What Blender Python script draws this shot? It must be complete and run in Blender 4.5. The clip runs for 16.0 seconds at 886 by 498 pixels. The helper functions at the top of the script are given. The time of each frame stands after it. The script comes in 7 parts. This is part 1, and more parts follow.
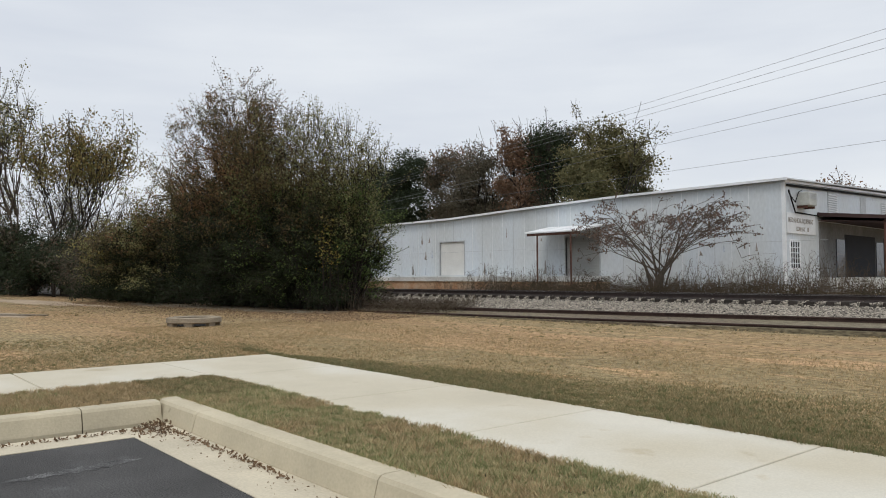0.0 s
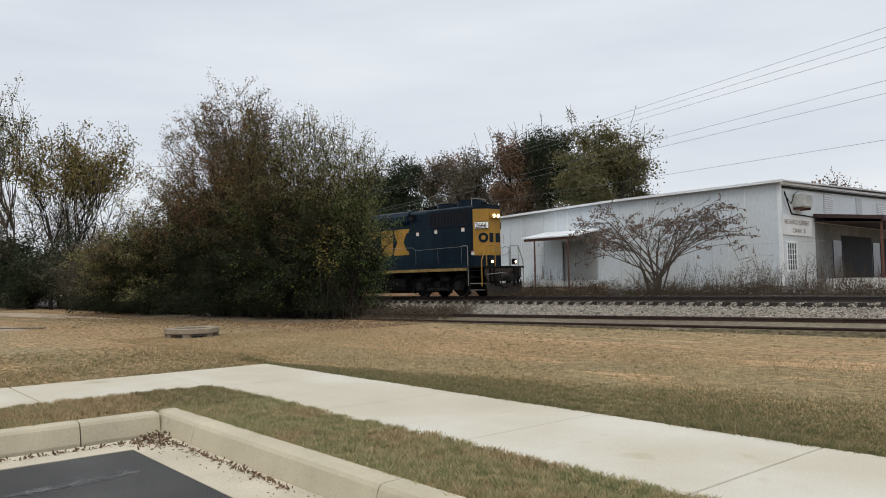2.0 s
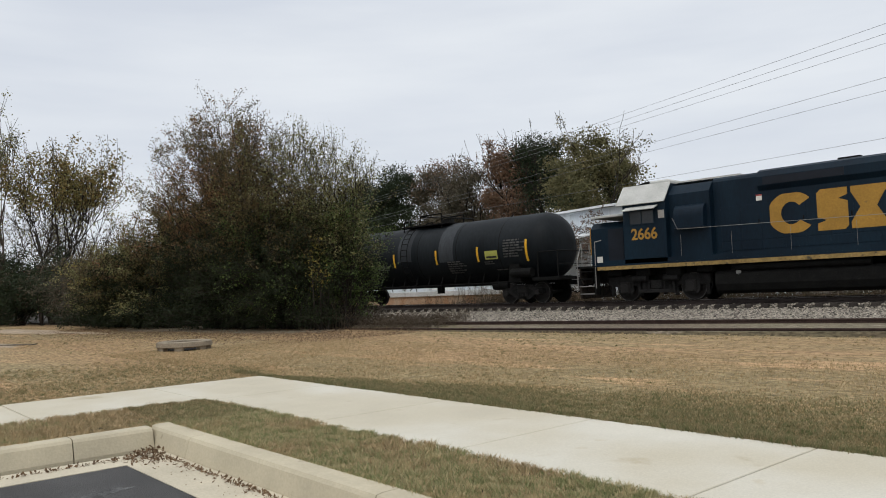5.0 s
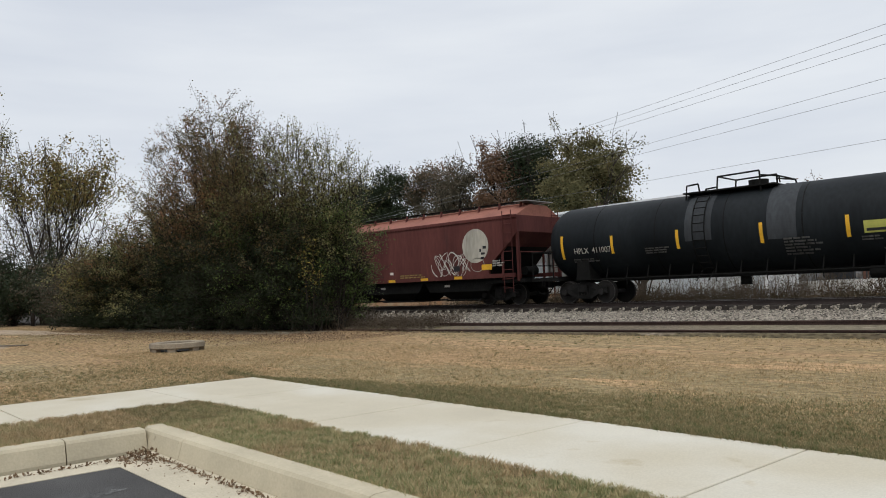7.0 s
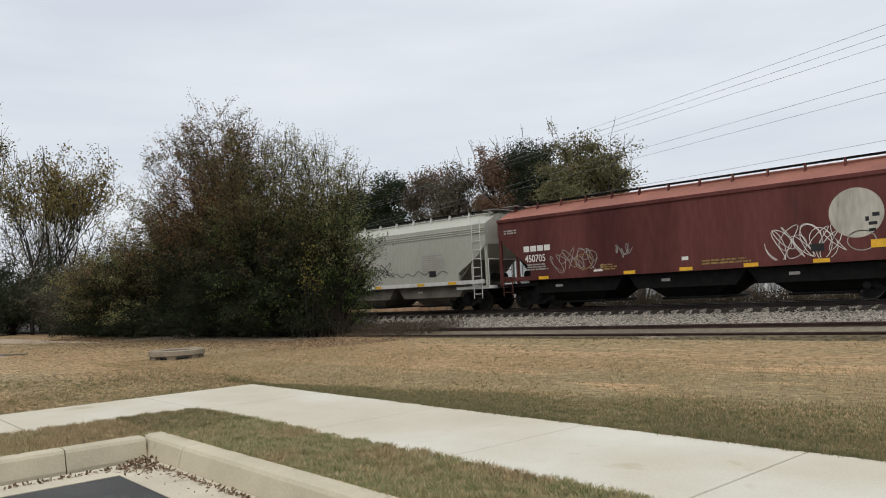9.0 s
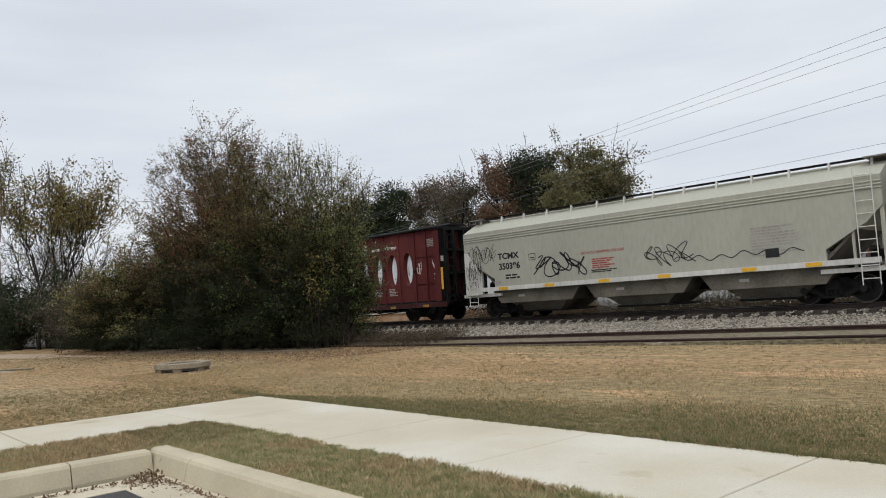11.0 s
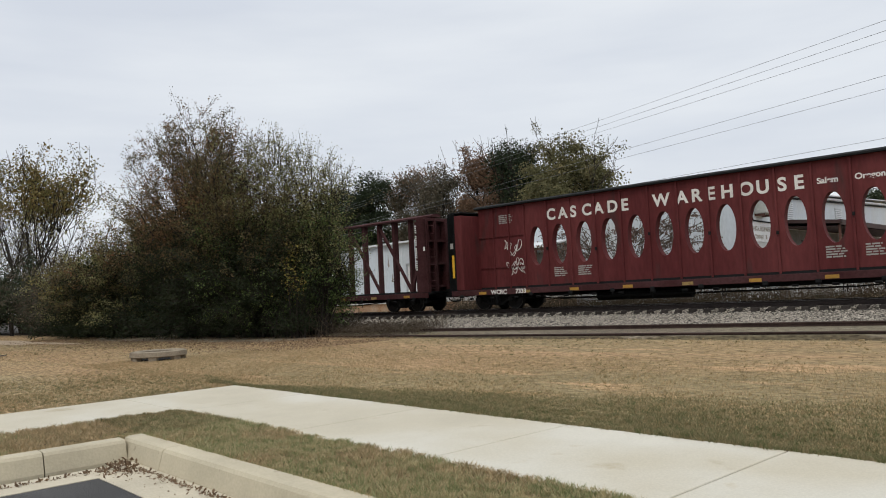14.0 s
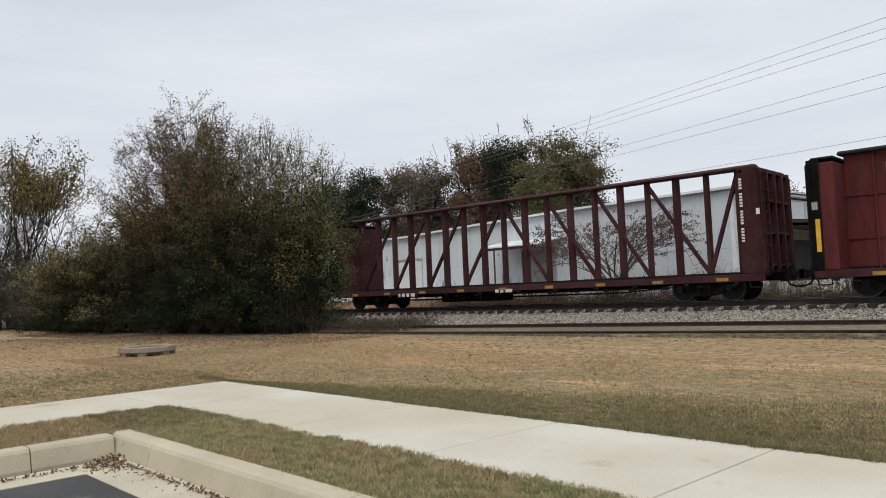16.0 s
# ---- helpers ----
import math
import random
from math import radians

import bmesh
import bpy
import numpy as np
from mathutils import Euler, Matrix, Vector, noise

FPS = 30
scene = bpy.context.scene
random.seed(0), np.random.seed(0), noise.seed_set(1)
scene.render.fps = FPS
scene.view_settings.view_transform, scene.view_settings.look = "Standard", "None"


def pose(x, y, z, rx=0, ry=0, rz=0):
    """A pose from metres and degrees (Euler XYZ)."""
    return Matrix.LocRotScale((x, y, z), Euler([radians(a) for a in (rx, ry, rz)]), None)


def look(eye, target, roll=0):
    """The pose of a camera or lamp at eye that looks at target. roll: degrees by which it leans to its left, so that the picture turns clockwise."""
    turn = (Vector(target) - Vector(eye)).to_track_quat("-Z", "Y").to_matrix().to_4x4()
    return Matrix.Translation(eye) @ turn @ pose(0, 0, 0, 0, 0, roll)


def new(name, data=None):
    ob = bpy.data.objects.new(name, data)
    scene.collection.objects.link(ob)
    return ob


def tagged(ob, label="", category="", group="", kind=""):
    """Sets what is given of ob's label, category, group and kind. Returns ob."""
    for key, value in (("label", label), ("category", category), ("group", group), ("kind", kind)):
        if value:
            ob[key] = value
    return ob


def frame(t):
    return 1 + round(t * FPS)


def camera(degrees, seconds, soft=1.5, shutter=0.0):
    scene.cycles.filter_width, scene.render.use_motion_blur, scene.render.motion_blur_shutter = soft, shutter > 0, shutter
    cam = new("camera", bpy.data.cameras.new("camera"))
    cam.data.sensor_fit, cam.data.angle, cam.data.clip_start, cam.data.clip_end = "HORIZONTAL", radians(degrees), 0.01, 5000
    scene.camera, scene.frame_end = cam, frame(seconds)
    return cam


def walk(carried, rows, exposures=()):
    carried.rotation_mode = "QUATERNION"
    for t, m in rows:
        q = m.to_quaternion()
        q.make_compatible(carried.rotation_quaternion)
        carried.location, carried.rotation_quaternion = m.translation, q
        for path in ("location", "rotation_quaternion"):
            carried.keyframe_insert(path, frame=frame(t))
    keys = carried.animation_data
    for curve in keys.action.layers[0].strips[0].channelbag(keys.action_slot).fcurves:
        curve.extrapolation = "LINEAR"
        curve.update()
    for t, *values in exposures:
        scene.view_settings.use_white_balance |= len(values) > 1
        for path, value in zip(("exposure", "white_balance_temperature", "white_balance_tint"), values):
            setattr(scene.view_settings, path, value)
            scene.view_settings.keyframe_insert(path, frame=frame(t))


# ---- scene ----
# World: x along the railway, y away from the car park, z up from the rail heads.
cam = camera(60.73, 16.0, 1.0)
# seconds, heading, tilt, lean (degrees), eye
AIM = [
    (0.0, -45.382, 1.994, 0.308, -0.014, -27.336, 0.737),
    (0.5, -45.344, 2.225, 0.730, -0.016, -27.332, 0.739),
    (1.0, -45.296, 2.408, 0.932, -0.016, -27.332, 0.738),
    (1.5, -45.244, 2.515, 1.034, -0.012, -27.332, 0.737),
    (2.0, -45.179, 2.503, 1.168, -0.015, -27.332, 0.738),
    (2.5, -45.122, 2.512, 1.449, -0.005, -27.339, 0.740),
    (3.0, -45.124, 2.638, 1.952, -0.004, -27.330, 0.742),
    (3.5, -44.982, 2.841, 2.258, -0.003, -27.342, 0.744),
    (4.0, -44.828, 3.016, 2.376, -0.011, -27.333, 0.742),
    (6.5, -44.177, 3.063, 2.103, -0.003, -27.334, 0.744),
    (7.0, -44.065, 3.139, 2.208, 0.007, -27.350, 0.750),
    (7.5, -44.113, 3.260, 2.302, -0.004, -27.331, 0.743),
    (8.0, -44.144, 3.393, 2.398, -0.007, -27.317, 0.742),
    (8.5, -44.144, 3.501, 2.478, -0.006, -27.320, 0.742),
    (9.0, -43.987, 3.525, 2.700, 0.012, -27.349, 0.751),
    (11.5, -44.241, 4.355, 3.665, -0.003, -27.324, 0.750),
    (12.0, -43.788, 4.258, 3.493, 0.007, -27.326, 0.750),
    (12.5, -43.351, 3.901, 2.940, 0.001, -27.311, 0.750),
    (13.0, -43.153, 3.810, 2.850, 0.014, -27.336, 0.754),
    (13.5, -43.056, 3.680, 2.928, 0.012, -27.326, 0.752),
    (14.0, -42.805, 3.486, 2.754, 0.012, -27.332, 0.752),
    (14.5, -42.663, 3.373, 2.817, 0.016, -27.332, 0.754),
    (15.0, -42.500, 3.365, 2.691, 0.016, -27.321, 0.754),
    (15.5, -42.266, 3.267, 2.479, 0.009, -27.316, 0.751),
    (16.0, -42.154, 3.211, 2.434, 0.013, -27.323, 0.754),
]


def aim(h, tilt, lean, ex, ey, ez):
    h, tilt = radians(h), radians(tilt)
    way = Vector((math.sin(h) * math.cos(tilt), math.cos(h) * math.cos(tilt), math.sin(tilt)))
    return look((ex, ey, ez), Vector((ex, ey, ez)) + 10 * way, -lean)


walk(cam, [(row[0], aim(*row[1:])) for row in AIM], exposures=[(0.0, 0.0), (16.0, 0.0)])
# seconds, metres that the middle of the locomotive has gone along the track
TRAIN = [(0.0, -46.05), (0.5, -42.55), (1.0, -39.05), (1.5, -35.52), (2.0, -31.98), (2.5, -28.43), (3.0, -24.62), (3.5, -20.81), (4.0, -17.02), (6.5, 2.58), (7.0, 6.63), (7.5, 10.70), (8.0, 14.72), (8.5, 18.65), (9.0, 22.52), (11.5, 42.40), (12.0, 46.49), (12.5, 50.57), (13.0, 54.57), (13.5, 58.57), (14.0, 62.52), (14.5, 66.52), (15.0, 70.80), (15.5, 74.75), (16.0, 78.60)]

# ---- light ----
world = bpy.data.worlds.new("overcast")
scene.world = world
world.use_nodes = True
wn, wl = world.node_tree.nodes, world.node_tree.links
wn.clear()
sky = wn.new("ShaderNodeTexSky")
sky.sky_type, sky.sun_disc = "NISHITA", False
sky.sun_elevation, sky.sun_rotation = radians(56), radians(153.4)
sky.air_density, sky.dust_density = 1.0, 4.0
co = wn.new("ShaderNodeTexCoord")
sep = wn.new("ShaderNodeSeparateXYZ")
wl.new(co.outputs["Generated"], sep.inputs[0])
cloud_map = wn.new("ShaderNodeMapping")
cloud_map.inputs["Scale"].default_value = (1.2, 1.2, 7.0)
wl.new(co.outputs["Generated"], cloud_map.inputs[0])
cloud = wn.new("ShaderNodeTexNoise")
cloud.inputs["Scale"].default_value, cloud.inputs["Detail"].default_value = 1.6, 5.0
wl.new(cloud_map.outputs[0], cloud.inputs["Vector"])
cramp = wn.new("ShaderNodeValToRGB")
cramp.color_ramp.elements[0].position, cramp.color_ramp.elements[0].color = 0.30, (0.72, 0.765, 0.84, 1)
cramp.color_ramp.elements[1].position, cramp.color_ramp.elements[1].color = 0.66, (0.88, 0.915, 0.955, 1)
wl.new(cloud.outputs["Fac"], cramp.inputs[0])
# an overcast sky is brighter towards the zenith
lift = wn.new("ShaderNodeMapRange")
lift.inputs["From Min"].default_value, lift.inputs["From Max"].default_value = 0.35, 1.0
lift.inputs["To Min"].default_value, lift.inputs["To Max"].default_value = 1.0, 1.55
wl.new(sep.outputs["Z"], lift.inputs["Value"])
up = wn.new("ShaderNodeMix")
up.data_type, up.blend_type = "RGBA", "MULTIPLY"
up.inputs["Factor"].default_value = 1.0
wl.new(cramp.outputs[0], up.inputs["A"])
wl.new(lift.outputs[0], up.inputs["B"])
mix = wn.new("ShaderNodeMix")
mix.data_type = "RGBA"
mix.inputs["Factor"].default_value = 0.12
dim = wn.new("ShaderNodeMix")
dim.data_type, dim.blend_type = "RGBA", "MULTIPLY"
dim.inputs["Factor"].default_value = 1.0
dim.inputs["B"].default_value = (0.1, 0.1, 0.1, 1)
wl.new(sky.outputs[0], dim.inputs["A"])
wl.new(up.outputs["Result"], mix.inputs["A"])
wl.new(dim.outputs["Result"], mix.inputs["B"])
bg = wn.new("ShaderNodeBackground")
bg.inputs["Strength"].default_value = 1.0
wl.new(mix.outputs["Result"], bg.inputs[0])
wout = wn.new("ShaderNodeOutputWorld")
wl.new(bg.outputs[0], wout.inputs[0])
sun = new("sun", bpy.data.lights.new("sun", "SUN"))
sun.data.energy, sun.data.angle, sun.data.color = 0.9, radians(25), (1.0, 0.96, 0.9)
sun.matrix_world = look((0, 0, 30), (-6, 12, 10))


# ---- materials ----
def mat(name, color, rough=0.8, metal=0.0, scale=3.0, var=0.25, fine=40.0, fine_var=0.15, bump=0.2, tint=None, island=0.0, emit=0.0, spot=None, streak=1.0, along=1.0, spec=0.3):
    """Two scales of variation, relief, optional second tint in patches, optional change from piece to piece."""
    m = bpy.data.materials.new(name)
    m.use_nodes = True
    n, l = m.node_tree.nodes, m.node_tree.links
    b = n["Principled BSDF"]
    b.inputs["Roughness"].default_value, b.inputs["Metallic"].default_value = rough, metal
    tc = n.new("ShaderNodeTexCoord")
    mp = n.new("ShaderNodeMapping")
    mp.inputs["Scale"].default_value = (1.0 / along, 1, 1.0 / streak)
    b.inputs["Specular IOR Level"].default_value = spec
    l.new(tc.outputs["Object"], mp.inputs[0])

    def noise_tex(sc, detail=4.0):
        t = n.new("ShaderNodeTexNoise")
        t.inputs["Scale"].default_value, t.inputs["Detail"].default_value = sc, detail
        l.new(mp.outputs[0], t.inputs["Vector"])
        return t

    def mixer(mode, fac, a, bb):
        x = n.new("ShaderNodeMix")
        x.data_type, x.blend_type = "RGBA", mode
        for sock, val in (("Factor", fac), ("A", a), ("B", bb)):
            if isinstance(val, bpy.types.NodeSocket):
                l.new(val, x.inputs[sock])
            elif sock == "Factor":
                x.inputs[sock].default_value = val
            else:
                x.inputs[sock].default_value = (*val[:3], 1)
        return x.outputs["Result"]

    def ramp(sock, p0, p1, v0, v1):
        r = n.new("ShaderNodeMapRange")
        for k, v in (("From Min", p0), ("From Max", p1), ("To Min", v0), ("To Max", v1)):
            r.inputs[k].default_value = v
        l.new(sock, r.inputs["Value"])
        return r.outputs[0]

    big, small = noise_tex(scale), noise_tex(fine, 6.0)
    c = tuple(color)
    if tint:
        c = mixer("MIX", ramp(big.outputs["Fac"], 0.4, 0.62, 0, 1), c, tint)
    if spot:
        third = noise_tex(scale * 3.3, 6.0)
        c = mixer("MIX", ramp(third.outputs["Fac"], spot[1], spot[1] + 0.08, 0, 1), c, spot[0])
    c = mixer("MULTIPLY", 1.0, c, ramp(big.outputs["Fac"], 0.3, 0.7, 1 - var, 1 + var))
    c = mixer("MULTIPLY", 1.0, c, ramp(small.outputs["Fac"], 0.3, 0.7, 1 - fine_var, 1 + fine_var))
    if island:
        g = n.new("ShaderNodeNewGeometry")
        o = n.new("ShaderNodeObjectInfo")
        add = n.new("ShaderNodeMath")
        add.operation = "ADD"
        l.new(g.outputs["Random Per Island"], add.inputs[0])
        l.new(o.outputs["Random"], add.inputs[1])
        fr = n.new("ShaderNodeMath")
        fr.operation = "FRACT"
        l.new(add.outputs[0], fr.inputs[0])
        c = mixer("MULTIPLY", 1.0, c, ramp(fr.outputs[0], 0, 1, 1 - island, 1 + island))
    l.new(c, b.inputs["Base Color"])
    if bump:
        bp = n.new("ShaderNodeBump")
        bp.inputs["Strength"].default_value, bp.inputs["Distance"].default_value = bump, 0.02
        l.new(small.outputs["Fac"], bp.inputs["Height"])
        l.new(bp.outputs[0], b.inputs["Normal"])
    if emit:
        l.new(c, b.inputs["Emission Color"])
        b.inputs["Emission Strength"].default_value = emit
    return m


def leaf_mat(name, colors, rough=0.6, clump=0.9, speck=0.45):
    """Leaves: colours picked leaf by leaf, some light let through."""
    m = bpy.data.materials.new(name)
    m.use_nodes = True
    n, l = m.node_tree.nodes, m.node_tree.links
    b = n["Principled BSDF"]
    b.inputs["Roughness"].default_value = rough
    b.inputs["Specular IOR Level"].default_value = 0.12
    g = n.new("ShaderNodeNewGeometry")
    r = n.new("ShaderNodeValToRGB")
    r.color_ramp.interpolation = "LINEAR"
    els = r.color_ramp.elements
    for i, col in enumerate(colors):
        e = els[i] if i < 2 else els.new(0.5)
        e.color = (*col, 1)
    k = len(colors)
    ordered = list(colors)
    for i in range(k):
        els[i].position = i / (k - 1)
    for i in range(k):
        els[i].color = (*ordered[i], 1)
    # neighbouring leaves take after one another, bough by bough
    tc = n.new("ShaderNodeTexCoord")
    bough = n.new("ShaderNodeTexNoise")
    bough.inputs["Scale"].default_value, bough.inputs["Detail"].default_value = clump, 3.0
    l.new(tc.outputs["Object"], bough.inputs["Vector"])
    wide = n.new("ShaderNodeMapRange")
    wide.inputs["From Min"].default_value, wide.inputs["From Max"].default_value = 0.3, 0.7
    l.new(bough.outputs["Fac"], wide.inputs["Value"])
    both = n.new("ShaderNodeMix")
    both.inputs["Factor"].default_value = speck
    l.new(wide.outputs[0], both.inputs["A"])
    l.new(g.outputs["Random Per Island"], both.inputs["B"])
    l.new(both.outputs["Result"], r.inputs[0])
    l.new(r.outputs[0], b.inputs["Base Color"])
    tr = n.new("ShaderNodeBsdfTranslucent")
    l.new(r.outputs[0], tr.inputs[0])
    ms = n.new("ShaderNodeMixShader")
    ms.inputs[0].default_value = 0.22
    out = n["Material Output"]
    l.new(b.outputs[0], ms.inputs[1])
    l.new(tr.outputs[0], ms.inputs[2])
    l.new(ms.outputs[0], out.inputs[0])
    return m


M = {
    "lawn": mat("dormant_lawn", (0.35, 0.235, 0.125), 0.95, scale=0.30, var=0.28, fine=26, fine_var=0.7, bump=1.0, tint=(0.21, 0.165, 0.09), spot=((0.36, 0.237, 0.13), 0.56), along=4.0, spec=0.1),
    "asphalt": mat("asphalt", (0.072, 0.070, 0.068), 0.9, scale=1.0, var=0.3, fine=95, fine_var=0.8, bump=1.0, spot=((0.10, 0.10, 0.10), 0.64)),
    "concrete": mat("pale_concrete", (0.53, 0.48, 0.37), 0.85, scale=0.7, var=0.11, fine=70, fine_var=0.06, bump=0.12, tint=(0.525, 0.495, 0.415), spot=((0.45, 0.39, 0.28), 0.64)),
    "kerb": mat("kerb_concrete", (0.465, 0.41, 0.295), 0.88, scale=2.0, var=0.1, fine=45, fine_var=0.06, bump=0.12, spot=((0.27, 0.23, 0.165), 0.69)),
    "gutter": mat("gutter_concrete", (0.50, 0.445, 0.335), 0.88, scale=1.6, var=0.12, fine=50, fine_var=0.09, bump=0.15, spot=((0.31, 0.255, 0.18), 0.665)),
    "dark_joint": mat("joint_dirt", (0.22, 0.20, 0.17), 0.95),
    "old_concrete": mat("weathered_concrete", (0.24, 0.20, 0.145), 0.9, scale=3, var=0.25, fine=40, fine_var=0.25, bump=0.4),
    "ballast": mat("ballast_stone", (0.25, 0.222, 0.182), 0.9, scale=6, var=0.2, fine=30, fine_var=0.2, bump=0.3, island=0.85),
    # bed far darker than its stones: shade in their gaps painted on
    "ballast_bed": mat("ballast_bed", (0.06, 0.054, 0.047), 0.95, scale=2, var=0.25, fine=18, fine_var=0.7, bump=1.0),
    "siding_soil": mat("gravelly_soil", (0.16, 0.128, 0.088), 0.95, scale=0.8, var=0.3, fine=20, fine_var=0.6, bump=1.0, tint=(0.135, 0.115, 0.075), along=3.0, spot=((0.28, 0.24, 0.185), 0.62)),
    # soil and thatch, darkened for the shade between grass blades
    "thatch": mat("shaded_thatch", (0.095, 0.072, 0.045), 0.95, scale=2.5, var=0.3, fine=60, fine_var=0.6, bump=1.0, tint=(0.06, 0.055, 0.03), spec=0.1),
    "scuff": mat("pale_scuffed_asphalt", (0.105, 0.104, 0.102), 0.9, scale=5.0, var=0.4, fine=80, fine_var=0.8, bump=0.8, spot=((0.07, 0.069, 0.068), 0.5)),
    "canopy": mat("chalky_canopy_sheet", (0.80, 0.81, 0.81), 0.6, scale=1.2, var=0.1, fine=15, fine_var=0.08, bump=0.06),
    "dirt": mat("bare_dirt", (0.33, 0.255, 0.175), 0.95, scale=0.7, var=0.2, fine=15, fine_var=0.2, bump=0.5),
    "rail": mat("rusty_rail", (0.035, 0.026, 0.023), 0.7, 0.1, scale=4, var=0.25, fine=30, fine_var=0.25, bump=0.2),
    "rail_rust": mat("disused_rail", (0.05, 0.03, 0.024), 0.85, 0.1, scale=4, var=0.3, fine=30, fine_var=0.3, bump=0.3),
    "rail_head": mat("polished_rail_head", (0.36, 0.35, 0.34), 0.3, 0.9, var=0.1, bump=0),
    "tie": mat("creosote_timber", (0.04, 0.033, 0.028), 0.9, scale=3, var=0.35, fine=25, fine_var=0.35, bump=0.5, island=0.3),
    "white_wall": mat("white_painted_steel", (0.60, 0.635, 0.645), 0.6, scale=0.45, var=0.13, fine=9, fine_var=0.07, bump=0.08, tint=(0.53, 0.575, 0.61), spot=((0.40, 0.41, 0.41), 0.66), streak=2.5),
    "wall_stain": mat("rust_run", (0.26, 0.235, 0.21), 0.8, scale=3, var=0.4, fine=20, fine_var=0.3, bump=0.1),
    "wall_damp": mat("flaked_bluish_paint", (0.42, 0.47, 0.54), 0.8, scale=3, var=0.3, fine=20, fine_var=0.3, bump=0.1),
    "white_trim": mat("white_trim", (0.72, 0.74, 0.75), 0.55, scale=1, var=0.1, fine=20, fine_var=0.06, bump=0.05),
    "grey_shutter": mat("grey_shutter", (0.34, 0.345, 0.33), 0.6, scale=0.8, var=0.1, fine=15, fine_var=0.08, bump=0.1),
    "door_white": mat("cream_shutter", (0.70, 0.70, 0.67), 0.6, scale=0.9, var=0.08, fine=15, fine_var=0.06, bump=0.06),
    "ac_case": mat("aged_beige_enamel", (0.42, 0.43, 0.40), 0.6, scale=2, var=0.15, fine=15, fine_var=0.1, bump=0.05),
    "roof_metal": mat("galvanised_roof", (0.55, 0.57, 0.58), 0.5, 0.3, scale=1, var=0.12, fine=20, fine_var=0.08, bump=0.1),
    "brick_base": mat("orange_block", (0.40, 0.24, 0.14), 0.9, scale=0.8, var=0.22, fine=12, fine_var=0.2, bump=0.3, tint=(0.38, 0.30, 0.22)),
    "dock": mat("dock_concrete", (0.52, 0.53, 0.52), 0.9, scale=0.9, var=0.22, fine=14, fine_var=0.15, bump=0.2, spot=((0.24, 0.22, 0.19), 0.64)),
    "rust_post": mat("rust_red_steel", (0.12, 0.06, 0.045), 0.8, 0.1, scale=4, var=0.3, bump=0.2),
    "porch_red": mat("dark_red_fascia", (0.05, 0.028, 0.026), 0.7, scale=2, var=0.2, bump=0.1),
    "glass": mat("dark_window", (0.03, 0.035, 0.04), 0.12, scale=1, var=0.2, bump=0),
    # grey wall with the porch's shade put into its colour
    "porch_shade_wall": mat("shaded_grey_wall", (0.19, 0.195, 0.195), 0.8, scale=0.7, var=0.3, fine=12, fine_var=0.2, bump=0.15, streak=3.0),
    "louver": mat("grey_louver", (0.42, 0.44, 0.45), 0.6, var=0.1, bump=0),
    "dark": mat("black_steel", (0.0065, 0.0065, 0.006), 0.8, 0.0, spec=0.15, scale=3, var=0.35, fine=25, fine_var=0.35, bump=0.2, spot=((0.02, 0.017, 0.015), 0.66)),
    "truck_steel": mat("grimy_bogie_steel", (0.0145, 0.014, 0.0135), 0.85, 0.0, spec=0.15, scale=4, var=0.4, fine=25, fine_var=0.35, bump=0.3, spot=((0.024, 0.02, 0.017), 0.64)),
    "end_steel": mat("grimy_brown_end_steel", (0.045, 0.035, 0.028), 0.85, scale=4, var=0.4, fine=25, fine_var=0.4, bump=0.4, spot=((0.018, 0.016, 0.015), 0.55)),
    "wheel": mat("wheel_steel", (0.017, 0.0155, 0.0145), 0.7, 0.2, scale=4, var=0.3, bump=0.15),
    "tread": mat("wheel_tread", (0.10, 0.095, 0.09), 0.5, 0.6, var=0.15, bump=0),
    "navy": mat("dark_navy_paint", (0.0024, 0.0108, 0.0215), 0.55, spec=0.18, scale=0.7, var=0.3, fine=12, fine_var=0.2, bump=0.08, tint=(0.0034, 0.0128, 0.0225), streak=3.0),
    "yellow": mat("loco_yellow", (0.36, 0.195, 0.032), 0.6, scale=1.5, var=0.14, fine=20, fine_var=0.12, bump=0.06, spot=((0.22, 0.13, 0.04), 0.68)),
    "sill_yellow": mat("grimy_yellow_sill", (0.27, 0.18, 0.062), 0.7, scale=2.0, var=0.25, fine=16, fine_var=0.25, bump=0.1, spot=((0.09, 0.07, 0.04), 0.58)),
    "cab_roof": mat("light_grey_roof", (0.46, 0.46, 0.43), 0.7, scale=1.5, var=0.14, fine=20, fine_var=0.1, bump=0.08),
    "grille": mat("radiator_grille", (0.006, 0.009, 0.015), 0.7, scale=2, var=0.2, bump=0.1),
    "white_paint": mat("white_lettering", (0.70, 0.68, 0.62), 0.7, scale=2, var=0.12, fine=30, fine_var=0.12, bump=0),
    "black_paint": mat("black_lettering", (0.02, 0.02, 0.022), 0.7, scale=2, var=0.15, bump=0),
    "grey_paint": mat("grey_lettering", (0.33, 0.31, 0.28), 0.7, scale=2, var=0.12, bump=0),
    "faint_paint": mat("worn_small_print", (0.12, 0.118, 0.11), 0.7, scale=6, var=0.5, fine=40, fine_var=0.4, bump=0),
    "red_paint": mat("red_lettering", (0.35, 0.07, 0.06), 0.7, scale=2, var=0.12, bump=0),
    "handrail": mat("worn_handrail", (0.24, 0.235, 0.22), 0.6, 0.2, scale=4, var=0.2, bump=0),
    "lamp_glow": mat("headlamp", (1.0, 0.78, 0.45), 0.3, var=0, fine_var=0, bump=0, emit=6.0),
    "board_glow": mat("number_board", (0.85, 0.84, 0.78), 0.4, var=0.03, fine_var=0, bump=0, emit=0.12),
